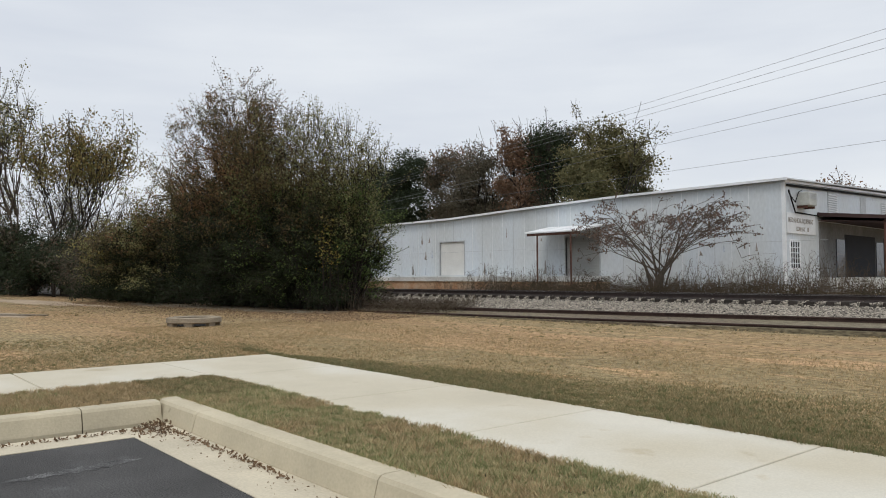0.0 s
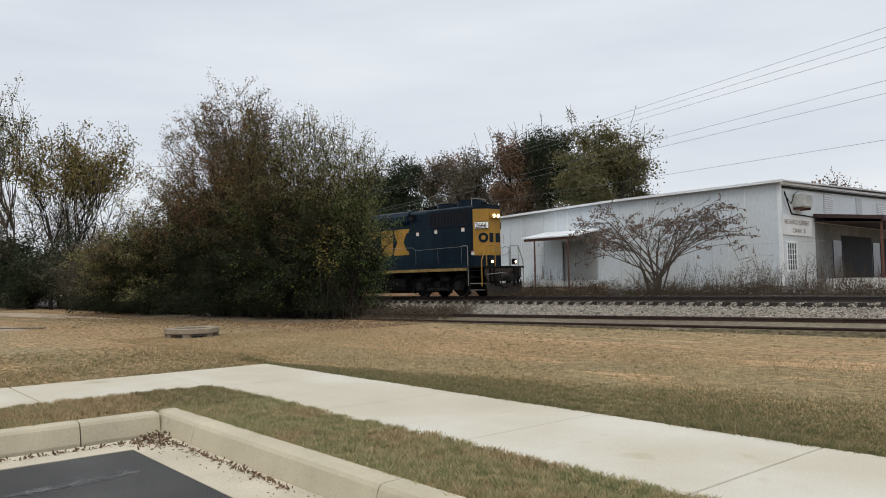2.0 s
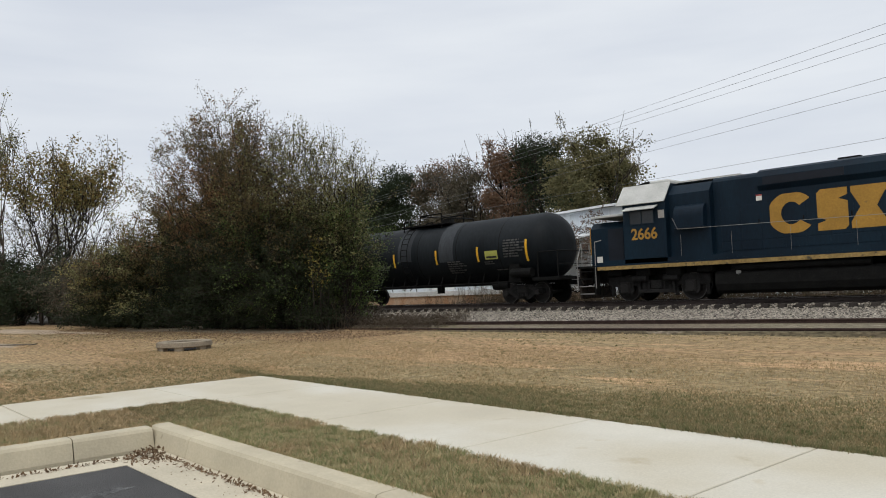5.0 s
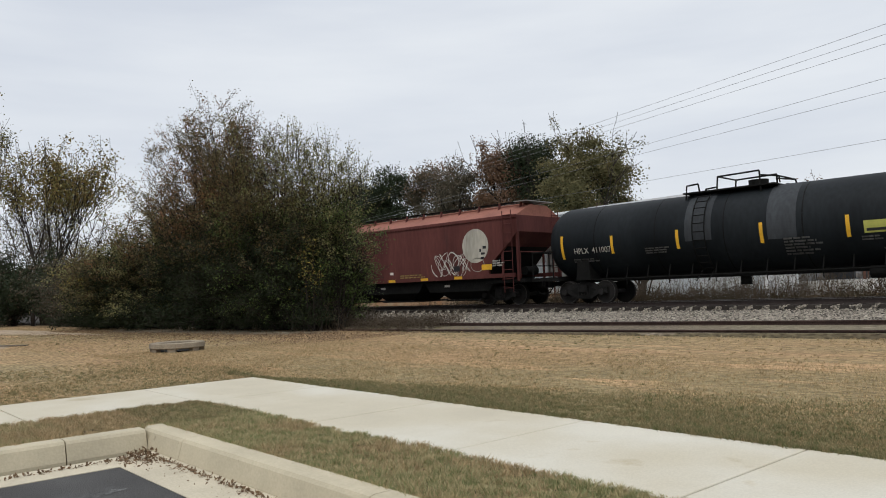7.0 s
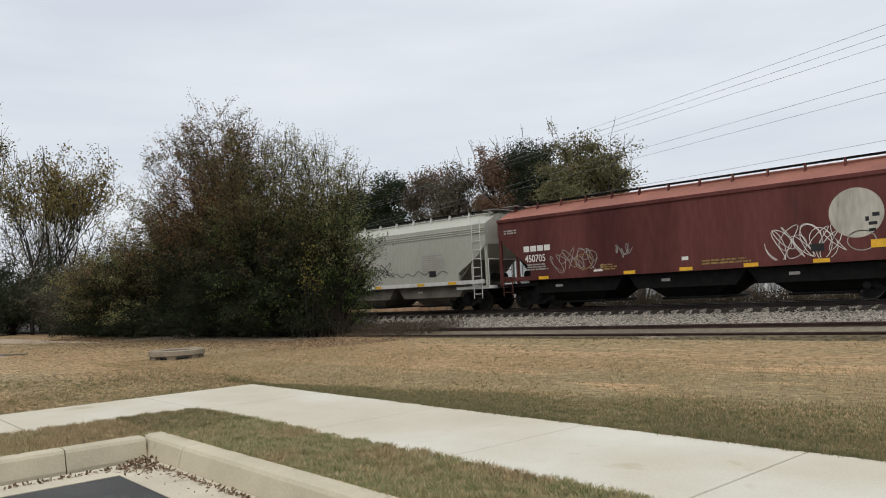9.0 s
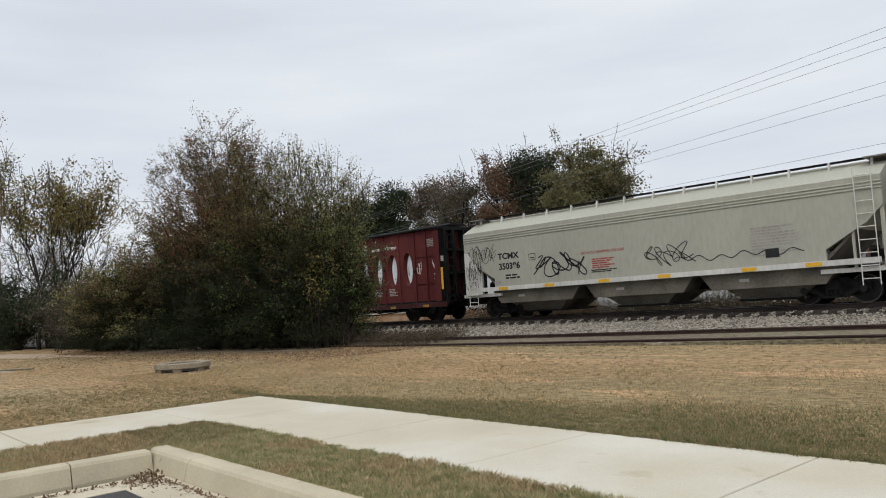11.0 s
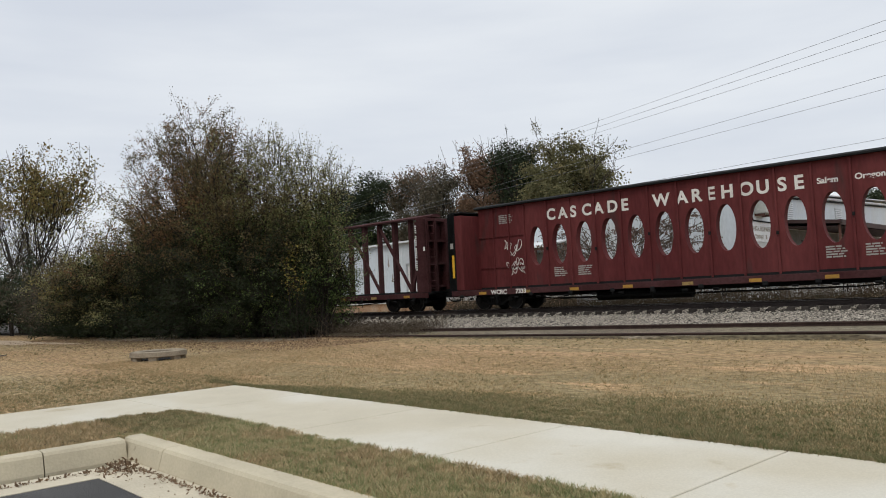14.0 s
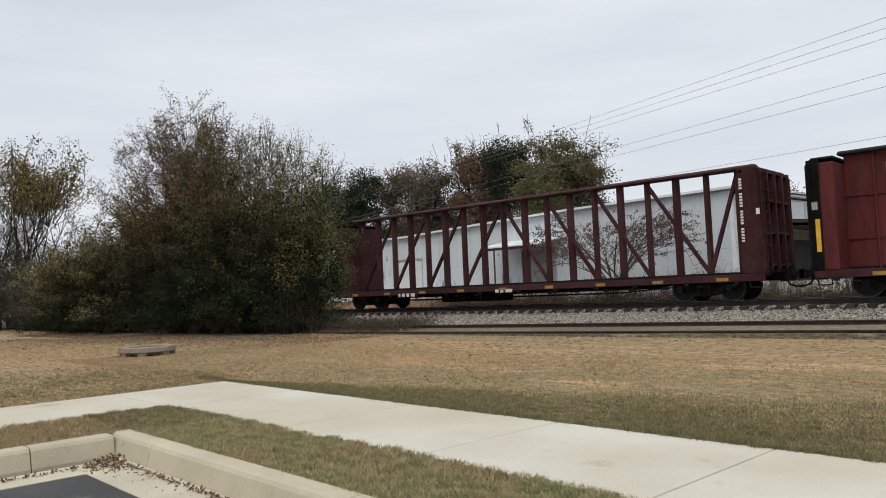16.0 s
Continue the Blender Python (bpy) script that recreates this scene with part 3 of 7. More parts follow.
def build_ballast():
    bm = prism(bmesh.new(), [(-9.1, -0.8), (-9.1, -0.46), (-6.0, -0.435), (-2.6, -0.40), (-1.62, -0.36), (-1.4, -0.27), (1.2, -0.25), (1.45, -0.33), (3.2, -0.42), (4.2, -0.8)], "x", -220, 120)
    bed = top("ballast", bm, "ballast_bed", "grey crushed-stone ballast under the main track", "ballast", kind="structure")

    def slope(g, n):
        y = -0.9 - 8.2 * g.beta(1.0, 1.15, n)
        return y, np.interp(y, [-9.1, -6.0, -2.6, -1.9, -1.6, -1.5, -1.1], [-0.455, -0.43, -0.395, -0.375, -0.34, -0.25, -0.22]) + g.normal(0, 0.012, n)
    v, f = stones(120000, -34, 4, slope, 0.031, 3)
    # the sleepers stay clear of stones
    mid = v.reshape(-1, 6, 3).mean(1)
    ties = np.array(TIE_X)
    near = np.abs(mid[:, None, 0] - ties[None]).min(1)
    keep = (mid[:, 1] < -1.58) | (near > 0.155)
    v = v.reshape(-1, 6, 3)[keep].reshape(-1, 3)
    ob = cloud_mesh("ballast_stones", v, f[:int(keep.sum()) * 8], "ballast", bed)
    tagged(ob, kind="stuff")
    # gravel and soil between the siding rails
    bm = prism(bmesh.new(), [(-11.35, -0.8), (-11.35, -0.5), (-11.1, -0.52), (-9.0, -0.40), (-9.0, -0.8)], "x", -60, 40)
    top("siding_bed", bm, "siding_soil", "bare soil and gravel between the siding rails", "soil", kind="structure", at=SIDING_RISE)


def blades(n, place, h, w, seed, lean=0.5, tuft=0):
    """Triangles of grass: place(g, n) gives x, y, z."""
    g = np.random.default_rng(seed)
    x, y, z = place(g, n)
    n = len(x)
    if tuft and n > tuft:
        hub = g.integers(0, n, n // tuft)[g.integers(0, n // tuft, n)]
        stay = g.random(n) < 0.2
        off = g.normal(0, 0.016, (2, n))
        x, y, z = np.where(stay, x, x[hub] + off[0]), np.where(stay, y, y[hub] + off[1]), np.where(stay, z, z[hub])
    a = g.uniform(0, 2 * math.pi, n)
    clump = 0.85 + 0.34 * np.sin(x * 9 + 3 * np.sin(y * 7)) * np.sin(y * 11 + 2 * np.sin(x * 5)) + 0.18 * np.sin(x * 2.3 + y * 1.7)
    hh = h * g.uniform(0.4, 1.3, n) * np.clip(clump, 0.25, 1.6)
    ww = w * g.uniform(0.6, 1.3, n)
    dx, dy = np.cos(a), np.sin(a)
    la = g.uniform(0, 2 * math.pi, n)
    lx, ly = np.cos(la) * hh * lean * g.uniform(0, 1.6, n), np.sin(la) * hh * lean * g.uniform(0, 1.6, n)
    p0 = np.stack([x - dx * ww, y - dy * ww, z - 0.005], -1)
    p1 = np.stack([x + dx * ww, y + dy * ww, z - 0.005], -1)
    p2 = np.stack([x + lx, y + ly, z + hh], -1)
    return np.stack([p0, p1, p2], 1).reshape(-1, 3), np.arange(3 * n).reshape(-1, 3)


def lot_xy(u, v):
    a = radians(-4.93)
    return -10.27 + u * math.cos(a) - v * math.sin(a), -21.02 + u * math.sin(a) + v * math.cos(a)


def build_grass():
    def verge_right(g, n):
        u = np.where(g.random(n) < 0.88, g.uniform(3.2, 12.5, n), 12.5 + np.abs(g.normal(0, 7, n)))
        v = g.uniform(-2.62, -1.65, n)
        # edges spill over the concrete
        return (*lot_xy(u, v), np.full(n, -0.47))

    def verge_left(g, n):
        u, v = g.uniform(1.83, 3.26, n), g.uniform(-9, -1.65, n)
        return (*lot_xy(u, v), np.full(n, -0.47))

    def verge_corner(g, n):
        u, v = g.uniform(1.83, 3.4, n), g.uniform(-2.6, -1.65, n)
        return (*lot_xy(u, v), np.full(n, -0.47))

    def lawn_near(g, n):
        v = 6.0 * g.beta(1, 1.6, n) - 0.02
        u = g.uniform(-8, 16, n)
        x, y = lot_xy(u, v)
        return x, y, np.full(n, LAWN)

    def lawn_edge(g, n):
        u, v = g.uniform(-1, 16, n), g.uniform(-0.03, 0.12, n)
        x, y = lot_xy(u, v)
        return x, y, np.full(n, LAWN)

    def lawn_left(g, n):
        u, v = -6.0 * g.beta(1, 1.6, n) + 0.02, g.uniform(-9, 0.5, n)
        x, y = lot_xy(u, v)
        return x, y, np.full(n, LAWN)

    def lawn_far(g, n):
        x = g.uniform(-48, 8, n)
        y = g.uniform(-20.5, -11.1, n)
        bare = (y > -13.4) & (x < -18)
        y = np.where(bare, y - 3.5, y)
        return x, y, np.full(n, LAWN)
    def patches(x, y, k, shift):
        return np.sin(x * k + 2.1 * np.sin(y * k * 0.8 + shift)) * np.sin(y * k * 1.2 + 1.7 * np.sin(x * k * 0.6 + shift * 2)) + 0.6 * np.sin(x * k * 2.9 + shift) * np.sin(y * k * 3.3 - shift)

    def only(place, k, shift, lo, hi):
        """The stretch of a lawn where its patchiness lies between lo and hi."""
        def f(g, n):
            x, y, z = place(g, n)
            p = patches(x, y, k, shift) + g.normal(0, 0.45, n)
            ok = (p > lo) & (p <= hi)
            return x[ok], y[ok], z[ok]
        return f

    def band(g, n):
        u = 16 * g.random(n) ** 0.75
        v = g.beta(1, 2.4, n) * np.clip(0.15 + 0.34 * u, 0.15, 4.2)
        x, y = lot_xy(u, v)
        return x, y, np.full(n, LAWN)

    def siding(g, n):
        x, y = g.uniform(-26, 6, n), g.uniform(-10.85, -9.7, n)
        return x, y, np.interp(y, [-11.35, -11.1, -9.0], [-0.5, -0.52, -0.40])
    for name, place, n, h, w, material, label, lean in (
            ("verge_grass", only(verge_right, 1.6, 1.0, -0.25, 9), 150000, 0.042, 0.0040, "grass_green", "short green verge grass", 0.9),
            ("verge_grass", only(verge_right, 1.6, 1.0, -9, 0.0), 110000, 0.040, 0.0040, "grass", "short tan verge grass", 1.0),
            ("verge_grass", only(verge_left, 1.6, 1.0, 0.2, 9), 90000, 0.042, 0.0040, "grass_green", "short green verge grass", 0.9),
            ("verge_grass", only(verge_left, 1.6, 1.0, -9, 0.5), 90000, 0.040, 0.0040, "grass", "short tan verge grass", 1.0),
            ("verge_grass", verge_corner, 16000, 0.044, 0.0040, "grass_dark", "short olive verge grass", 0.9),
            ("lawn_grass", lawn_near, 150000, 0.028, 0.0060, "grass", "short dormant tan lawn grass", 1.1),
            ("lawn_grass", lawn_edge, 24000, 0.055, 0.0045, "grass_dark", "longer olive grass along the pavement edge", 0.8),
            ("lawn_grass", lawn_left, 70000, 0.03, 0.0060, "grass", "short dormant tan lawn grass", 1.1),
            ("lawn_grass", only(lawn_left, 0.7, 4.0, 0.1, 9), 60000, 0.032, 0.0055, "grass_dark", "short olive lawn grass", 1.0),
            ("lawn_grass", lawn_far, 90000, 0.024, 0.009, "grass", "short dormant tan lawn grass", 1.0),
            ("lawn_grass", only(lawn_far, 0.2, 2.0, 0.3, 9), 90000, 0.024, 0.009, "grass_dark", "short olive lawn grass", 1.0),
            ("lawn_grass", band, 250000, 0.030, 0.0050, "grass_dark", "greener grass beside the pavement", 0.9),
            ("lawn_grass", only(siding, 0.8, 3.0, -0.1, 9), 30000, 0.06, 0.006, "grass_dark", "patchy grass between the siding rails", 0.8)):
        v, f = blades(n, place, h, w, hash_seed(name + label, n), lean, 16 if name == "verge_grass" else 12 if n < 100000 else 0)
        tagged(cloud_mesh(name, v, f, material), label, "grass", kind="stuff")


def hash_seed(name, n):
    return (sum(ord(c) for c in name) * 131 + n) % 99991


def leaf_quads(centres, size, g, droop=0.0, level=0.0):
    """Pointed leaves; level spreads them flatter, so that the sky lights their tops."""
    n = len(centres)
    a = g.normal(size=(n, 3))
    a[:, 2] = a[:, 2] * (1 - 0.7 * level) - droop
    a /= np.linalg.norm(a, axis=1)[:, None]
    ref = g.normal(size=(n, 3))
    ref[:, 2] += 3.0 * level
    b = np.cross(a, ref)
    b /= np.linalg.norm(b, axis=1)[:, None]
    s = size * g.uniform(0.6, 1.3, (n, 1))
    p0, p1, p2, p3 = centres, centres + a * s * 0.5 + b * s * 0.3, centres + a * s, centres + a * s * 0.5 - b * s * 0.3
    return np.stack([p0, p1, p2, p3], 1).reshape(-1, 3), np.arange(4 * n).reshape(-1, 4)


def build_litter():
    g = np.random.default_rng(9)
    n = 260
    u = 3.75 + np.abs(g.normal(0, 0.22, n))
    v = -2.95 - np.abs(g.normal(0, 0.14, n))
    m = 260
    u2 = g.uniform(3.75, 6.2, m)
    v2 = -2.9 - np.abs(g.normal(0, 0.035, m))
    u3 = 3.74 + np.abs(g.normal(0, 0.035, 160))
    v3 = g.uniform(-4.4, -2.95, 160)
    uu, vv = np.concatenate([u, u2, u3]), np.concatenate([v, v2, v3])
    x, y = lot_xy(uu, vv)
    near = np.exp(-((uu - 3.75) ** 2 + (vv + 2.95) ** 2) / 0.03)
    z = -0.632 + near * g.uniform(0, 0.09, len(x)) + 0.004
    v, f = leaf_quads(np.stack([x, y, z], -1), 0.034, g)
    v[:, 2] = np.clip(v[:, 2], -0.634, None)
    tagged(cloud_mesh("leaf_litter", v, f, "litter"), "brown fallen leaves heaped in the kerb corner", "fallen leaves", kind="stuff")
    # grit and crumbs on the gutter
    m = 420
    u, v = g.uniform(3.75, 11, m), -2.88 - np.abs(g.normal(0, 0.12, m))
    x, y = lot_xy(u, np.clip(v, -3.26, None))
    q, f = leaf_quads(np.stack([x, y, np.full(m, -0.633)], -1), 0.02, g)
    q[:, 2] = np.clip(q[:, 2], -0.635, None)
    tagged(cloud_mesh("gutter_grit", q, f, "litter"), "scattered dark grit in the gutter", "grit", kind="stuff")

    k = 26000
    x, y = g.uniform(-38, -16, k), -13.6 + g.normal(0, 1.8, k)
    v, f = leaf_quads(np.stack([x, y, np.full(k, LAWN + 0.012)], -1), 0.05, g, 0.0, 0.8)
    v[:, 2] = np.clip(v[:, 2], LAWN, None)
    tagged(cloud_mesh("leaf_litter", v, f, "litter"), "brown fallen leaves spread under the bushes", "fallen leaves", kind="stuff")


def build_bare_patches():
    # the dark soil sheet beneath the bushes also stands for their shade
    for cx, cy, rx, ry, seed, label in ((-40, -15.6, 10, 1.3, 2, "bare pale dirt track at the lawn's far edge"), (-27.5, -20.3, 2.6, 0.7, 5, "worn bare patch in the lawn"), (-28.5, -12.4, 12.5, 1.9, 8, "leaf-strewn soil under the bushes, their shade in its colour")):
        bm = bmesh.new()
        ring = []
        for i in range(40):
            a = 2 * math.pi * i / 40
            k = 0.8 + 0.45 * noise.noise(Vector((math.cos(a) * 1.7, math.sin(a) * 1.7, seed)))
            x, y = cx + rx * k * math.cos(a), cy + ry * k * math.sin(a)
            ring.append((x, y))
        mid = bm.verts.new((cx, cy, lawn_height(cx, cy) + 0.03))
        vs = [bm.verts.new((x, y, lawn_height(x, y) - 0.004)) for x, y in ring]
        inner = [bm.verts.new((cx + (x - cx) * 0.85, cy + (y - cy) * 0.85, lawn_height(x, y) + 0.018)) for x, y in ring]
        for i in range(40):
            j = (i + 1) % 40
            bm.faces.new((vs[i], vs[j], inner[j], inner[i])), bm.faces.new((inner[i], inner[j], mid))
        top("dirt_patch", bm, "siding_soil" if "under" in label else "dirt", label, "dirt", kind="structure")
    for x, y, rz, ln in ((-26.4, -20.2, 38, 1.5), (-26.0, -19.8, 30, 1.1), (-27.0, -20.6, 45, 0.8)):
        top("plank", box(bmesh.new(), -ln / 2, ln / 2, -0.05, 0.05, 0, 0.035, 0.005), "bark_pale", "weathered plank lying on the lawn", "plank", "loose planks", at=pose(x, y, lawn_height(x, y) + 0.02, 0, 0, rz))


build_ground()
build_bare_patches()
build_car_park()
build_manhole()
build_track()
build_ballast()
build_grass()
build_litter()


# ---- warehouse ----
def build_warehouse():
    yb, x1, x0 = 10.0, -14.36, -62.0
    house = thing("warehouse", "long white metal-clad railside warehouse with a loading dock", "building")

    def eave(x):
        return float(np.interp(x, [-62, -43, -36.9, -31.8, -23.4, -14.36], [4.5, 4.5, 4.58, 4.8, 5.1, 5.24]))
    # side wall along the railway, built between the openings
    doors = [(-38.15, -35.78, 0.72, 3.03), (-27.3, -24.9, 0.66, 3.0)]
    xs = [x0] + [v for d in doors for v in d[:2]] + [x1]
    for a, b in ((xs[0], xs[1]), (xs[2], xs[3]), (xs[4], xs[5])):
        k = max(2, int((b - a) / 2))
        step = [a + (b - a) * i / k for i in range(k + 1)]
        part("wall", prism(bmesh.new(), [(a, -0.6), (b, -0.6)] + [(x, eave(x)) for x in reversed(step)], "y", yb, yb + 0.2), "white_wall", house, "white metal cladding")
    for d in doors:
        part("wall", prism(bmesh.new(), [(d[0], d[3]), (d[1], d[3]), (d[1], eave(d[1])), (d[0], eave(d[0]))], "y", yb, yb + 0.2), "white_wall", house)
        part("wall", box(bmesh.new(), d[0], d[1], yb, yb + 0.2, -0.6, d[2]), "white_wall", house)
    # cladding seams
    seam = [x0 + 0.9 * i for i in range(1, int((x1 - x0) / 0.9))]
    for i, x in enumerate(seam):
        z0 = 0.74 if x < -24 else 0.0
        inside = [d for d in doors if d[0] - 0.05 < x < d[1] + 0.05]
        if inside:
            z0 = inside[0][3] + 0.05
        if i % 3 and R.random() < 0.25:
            continue
        part("seam", box(bmesh.new(), x - 0.012, x + 0.012, yb - 0.012, yb - 0.002, z0, eave(x) - 0.12), "louver" if i % 3 == 0 else "white_trim", house)
    for x in range(-60, -16, 6):
        part("girt_line", box(bmesh.new(), x, x + 5.6, yb - 0.008, yb - 0.002, 2.25 + 0.02 * (x % 5), 2.265 + 0.02 * (x % 5)), "louver", house)
    g = random.Random(17)
    for k in range(46):
        x = g.uniform(-44, -15)
        if any(d[0] - 0.3 < x < d[1] + 0.3 for d in doors):
            continue
        foot = 0.68 if x < -24 else 0.0
        w, h = g.uniform(0.03, 0.22), g.uniform(0.15, 0.9)
        low = foot + (g.uniform(0, 0.15) if g.random() < 0.75 else g.uniform(0.8, 2.6))
        bm = bmesh.new()
        left = [bm.verts.new((x - w * g.uniform(0.3, 1.0) * (1 - i / 7), yb - 0.004, low + h * i / 6)) for i in range(7)]
        right = [bm.verts.new((x + w * g.uniform(0.3, 1.0) * (1 - i / 7), yb - 0.004, low + h * i / 6)) for i in range(7)]
        for i in range(6):
            bm.faces.new((left[i], right[i], right[i + 1], left[i + 1]))
        part("stain", bm, g.choice(["wall_stain", "wall_stain", "wall_damp"]), house)
    # roof and its bright edge
    bm = bmesh.new()
    step = [x0, -43, -36.9, -31.8, -23.4, x1 + 0.25]
    lo = [bm.verts.new((x, yb - 0.25, eave(x) + 0.02)) for x in step]
    hi = [bm.verts.new((x, yb + 30, eave(x) + 1.1)) for x in step]
    lo2 = [bm.verts.new((x, yb - 0.25, eave(x) + 0.09)) for x in step]
    hi2 = [bm.verts.new((x, yb + 30, eave(x) + 1.17)) for x in step]
    for i in range(len(step) - 1):
        for a, b in ((lo, lo2), (lo2, hi2), (hi2, hi), (hi, lo)):
            bm.faces.new((a[i], a[i + 1], b[i + 1], b[i]))
    bm.faces.new((lo[0], lo2[0], hi2[0], hi[0])), bm.faces.new((lo[-1], lo2[-1], hi2[-1], hi[-1]))
    bmesh.ops.recalc_face_normals(bm, faces=bm.faces[:])
    part("roof", bm, "roof_metal", house, "low galvanised metal roof")
    bm = bmesh.new()
    for a, b in zip(step, step[1:]):
        beam(bm, (a, yb - 0.27, eave(a) + 0.05), (b, yb - 0.27, eave(b) + 0.05), 0.04, 0.13)
    part("gutter", bm, "white_trim", house, "white gutter along the eaves")
    # end wall with the porch
    bm = bmesh.new()
    prism(bm, [(yb + 0.2, -0.6), (yb + 30, -0.6), (yb + 30, 6.2), (yb + 0.2, 5.2)], "x", x1 - 0.2, x1)
    part("wall", bm, "white_wall", house, "white end wall")
    bm = bmesh.new()
    beam(bm, (x1 + 0.05, yb - 0.1, 5.2), (x1 + 0.05, yb + 30, 6.1), 0.1, 0.12)
    part("trim", bm, "white_trim", house)
    bm = bmesh.new()
    beam(bm, (x1 + 0.06, yb + 0.2, 5.03), (x1 + 0.06, yb + 30, 5.93), 0.08, 0.1)
    part("gutter", bm, "dark", house, "dark gutter")
    part("corner_trim", box(bmesh.new(), x1 - 0.12, x1 + 0.03, yb - 0.035, yb + 0.12, -0.5, 5.15), "white_trim", house)
    part("downpipe", pipe(bmesh.new(), [(x1 + 0.1, yb + 0.3, 4.8), (x1 + 0.1, yb + 1.1, 3.75), (x1 + 0.1, yb + 4.3, 3.72)], 0.035), "dark", house, "dark conduit")
    bm = bmesh.new()
    pipe(bm, [(x1 + 0.12, yb + 0.2, 4.7), (x1 + 0.25, yb + 0.7, 4.2), (x1 + 0.2, yb + 1.3, 4.75), (x1 + 0.15, yb + 1.9, 4.9)], 0.022)
    part("service_cable", bm, "dark", house, "looping black service cable")
    # far walls close the shed
    bm = bmesh.new()
    box(bm, x0, x0 + 0.2, yb + 0.2, yb + 30, -0.6, 5.0)
    box(bm, x0, x1, yb + 29.8, yb + 30, -0.6, 5.4)
    box(bm, x0 + 0.2, x1 - 0.2, yb + 0.2, yb + 29.8, 0.4, 0.6)
    part("back_wall", bm, "white_wall", house)
    # doors
    for i, d in enumerate(doors):
        door = part("shutter_door", box(bmesh.new(), d[0], d[1], yb + 0.1, yb + 0.16, d[2], d[3]), "door_white" if i == 0 else "grey_shutter", house, "closed cream roller shutter" if i == 0 else "closed grey roller shutter")
        k = 14
        h = (d[3] - d[2]) / k
        for j in range(k):
            part("slat", box(bmesh.new(), d[0] + 0.03, d[1] - 0.03, yb + 0.075, yb + 0.1, d[2] + j * h + 0.008, d[2] + (j + 1) * h - 0.008, 0.006), "door_white" if i == 0 else "grey_shutter", door)
        bm = bmesh.new()
        box(bm, d[0] - 0.08, d[0], yb - 0.03, yb + 0.1, d[2], d[3] + 0.08)
        box(bm, d[1], d[1] + 0.08, yb - 0.03, yb + 0.1, d[2], d[3] + 0.08)
        box(bm, d[0], d[1], yb - 0.03, yb + 0.1, d[3], d[3] + 0.08)
        part("door_frame", bm, "louver", house)
    # dock
    part("dock", box(bmesh.new(), -62, -24.2, yb - 1.3, yb - 0.004, 0.32, 0.66, 0.02), "dock", house, "stained pale concrete loading dock")
    part("dock_base", box(bmesh.new(), -62, -24.2, yb - 1.2, yb - 0.004, -0.6, 0.316), "brick_base", house, "orange-stained block base")
    # canopy over the second door
    can = part("canopy", prism(bmesh.new(), [(7.7, 3.18), (7.7, 3.24), (9.99, 3.66), (9.99, 3.58)], "x", -28.6, -24.6), "canopy", house, "corrugated metal canopy")
    bm = bmesh.new()
    for i in range(27):
        x = -28.55 + i * 0.15
        beam(bm, (x, 7.68, 3.244), (x, 9.98, 3.664), 0.05, 0.016)
    part("corrugation", bm, "canopy", can)
    part("fascia", box(bmesh.new(), -28.5, -24.7, 7.78, 7.84, 3.02, 3.17), "rust_post", can)
    for x in (-27.75, -25.35):
        part("canopy_post", rod(bmesh.new(), (x, 7.82, -0.4), (x, 7.82, 3.05), 0.05), "rust_post", can, "rusty canopy post")
    # sign, window, louvres, air conditioner on the end wall
    sg = thing("sign_board", "white company sign with grey capitals on the end wall", "sign", pose(x1 + 0.03, 12.0, 3.2, 0, 0, 90))
    part("board", box(bmesh.new(), -1.85, 1.9, -0.03, 0.0, -0.5, 0.5, 0.008), "white_trim", sg)
    text_part("lettering", "MECHANICAL EQUIPMENT", 0.33, "grey_paint", sg, pose(-1.72, -0.034, 0.05, 90), stretch=0.83, bold=0.006)
    text_part("lettering", "COMPANY", 0.3, "grey_paint", sg, pose(-0.75, -0.034, -0.36, 90), stretch=0.83, bold=0.006)
    part("bar", box(bmesh.new(), 0.75, 0.95, -0.036, -0.031, -0.36, -0.14), "grey_paint", sg)
    win = part("window", box(bmesh.new(), x1 - 0.02, x1 + 0.01, 10.6, 11.75, 1.0, 2.3), "glass", house, "small barred window in a white frame")
    bm = bmesh.new()
    for y0, y1, z0, z1 in ((10.5, 10.6, 0.9, 2.4), (11.75, 11.85, 0.9, 2.4), (10.6, 11.75, 0.9, 1.0), (10.6, 11.75, 2.3, 2.4)):
        box(bm, x1 + 0.002, x1 + 0.05, y0, y1, z0, z1)
    part("window_frame", bm, "white_trim", win)
    for j in range(3):
        part("bar", box(bmesh.new(), x1 + 0.012, x1 + 0.04, 10.85 + j * 0.3, 10.89 + j * 0.3, 1.0, 2.3), "white_trim", win)
    for j in range(4):
        part("bar", box(bmesh.new(), x1 + 0.012, x1 + 0.036, 10.6, 11.75, 1.22 + j * 0.26, 1.25 + j * 0.26), "white_trim", win)
    for y in (16.6, 26.0):
        lv = part("louvre", box(bmesh.new(), x1 + 0.002, x1 + 0.03, y - 0.7, y + 0.7, 3.9, 5.1), "louver", house, "grey louvred vent")
        for j in range(9):
            part("slat", box(bmesh.new(), x1 + 0.03, x1 + 0.07, y - 0.66, y + 0.66, 3.98 + j * 0.12, 4.04 + j * 0.12), "white_trim", lv)
    part("high_window", box(bmesh.new(), x1 + 0.002, x1 + 0.03, 21.3, 22.3, 4.2, 5.2), "louver", house, "small grey high window")
    ac = thing("air_conditioner", "beige window air conditioner on brackets", "air conditioner", pose(x1, 12.0, 4.1))
    part("case", box(bmesh.new(), 0.002, 0.6, -0.45, 0.6, 0.0, 0.66, 0.03), "ac_case", ac)
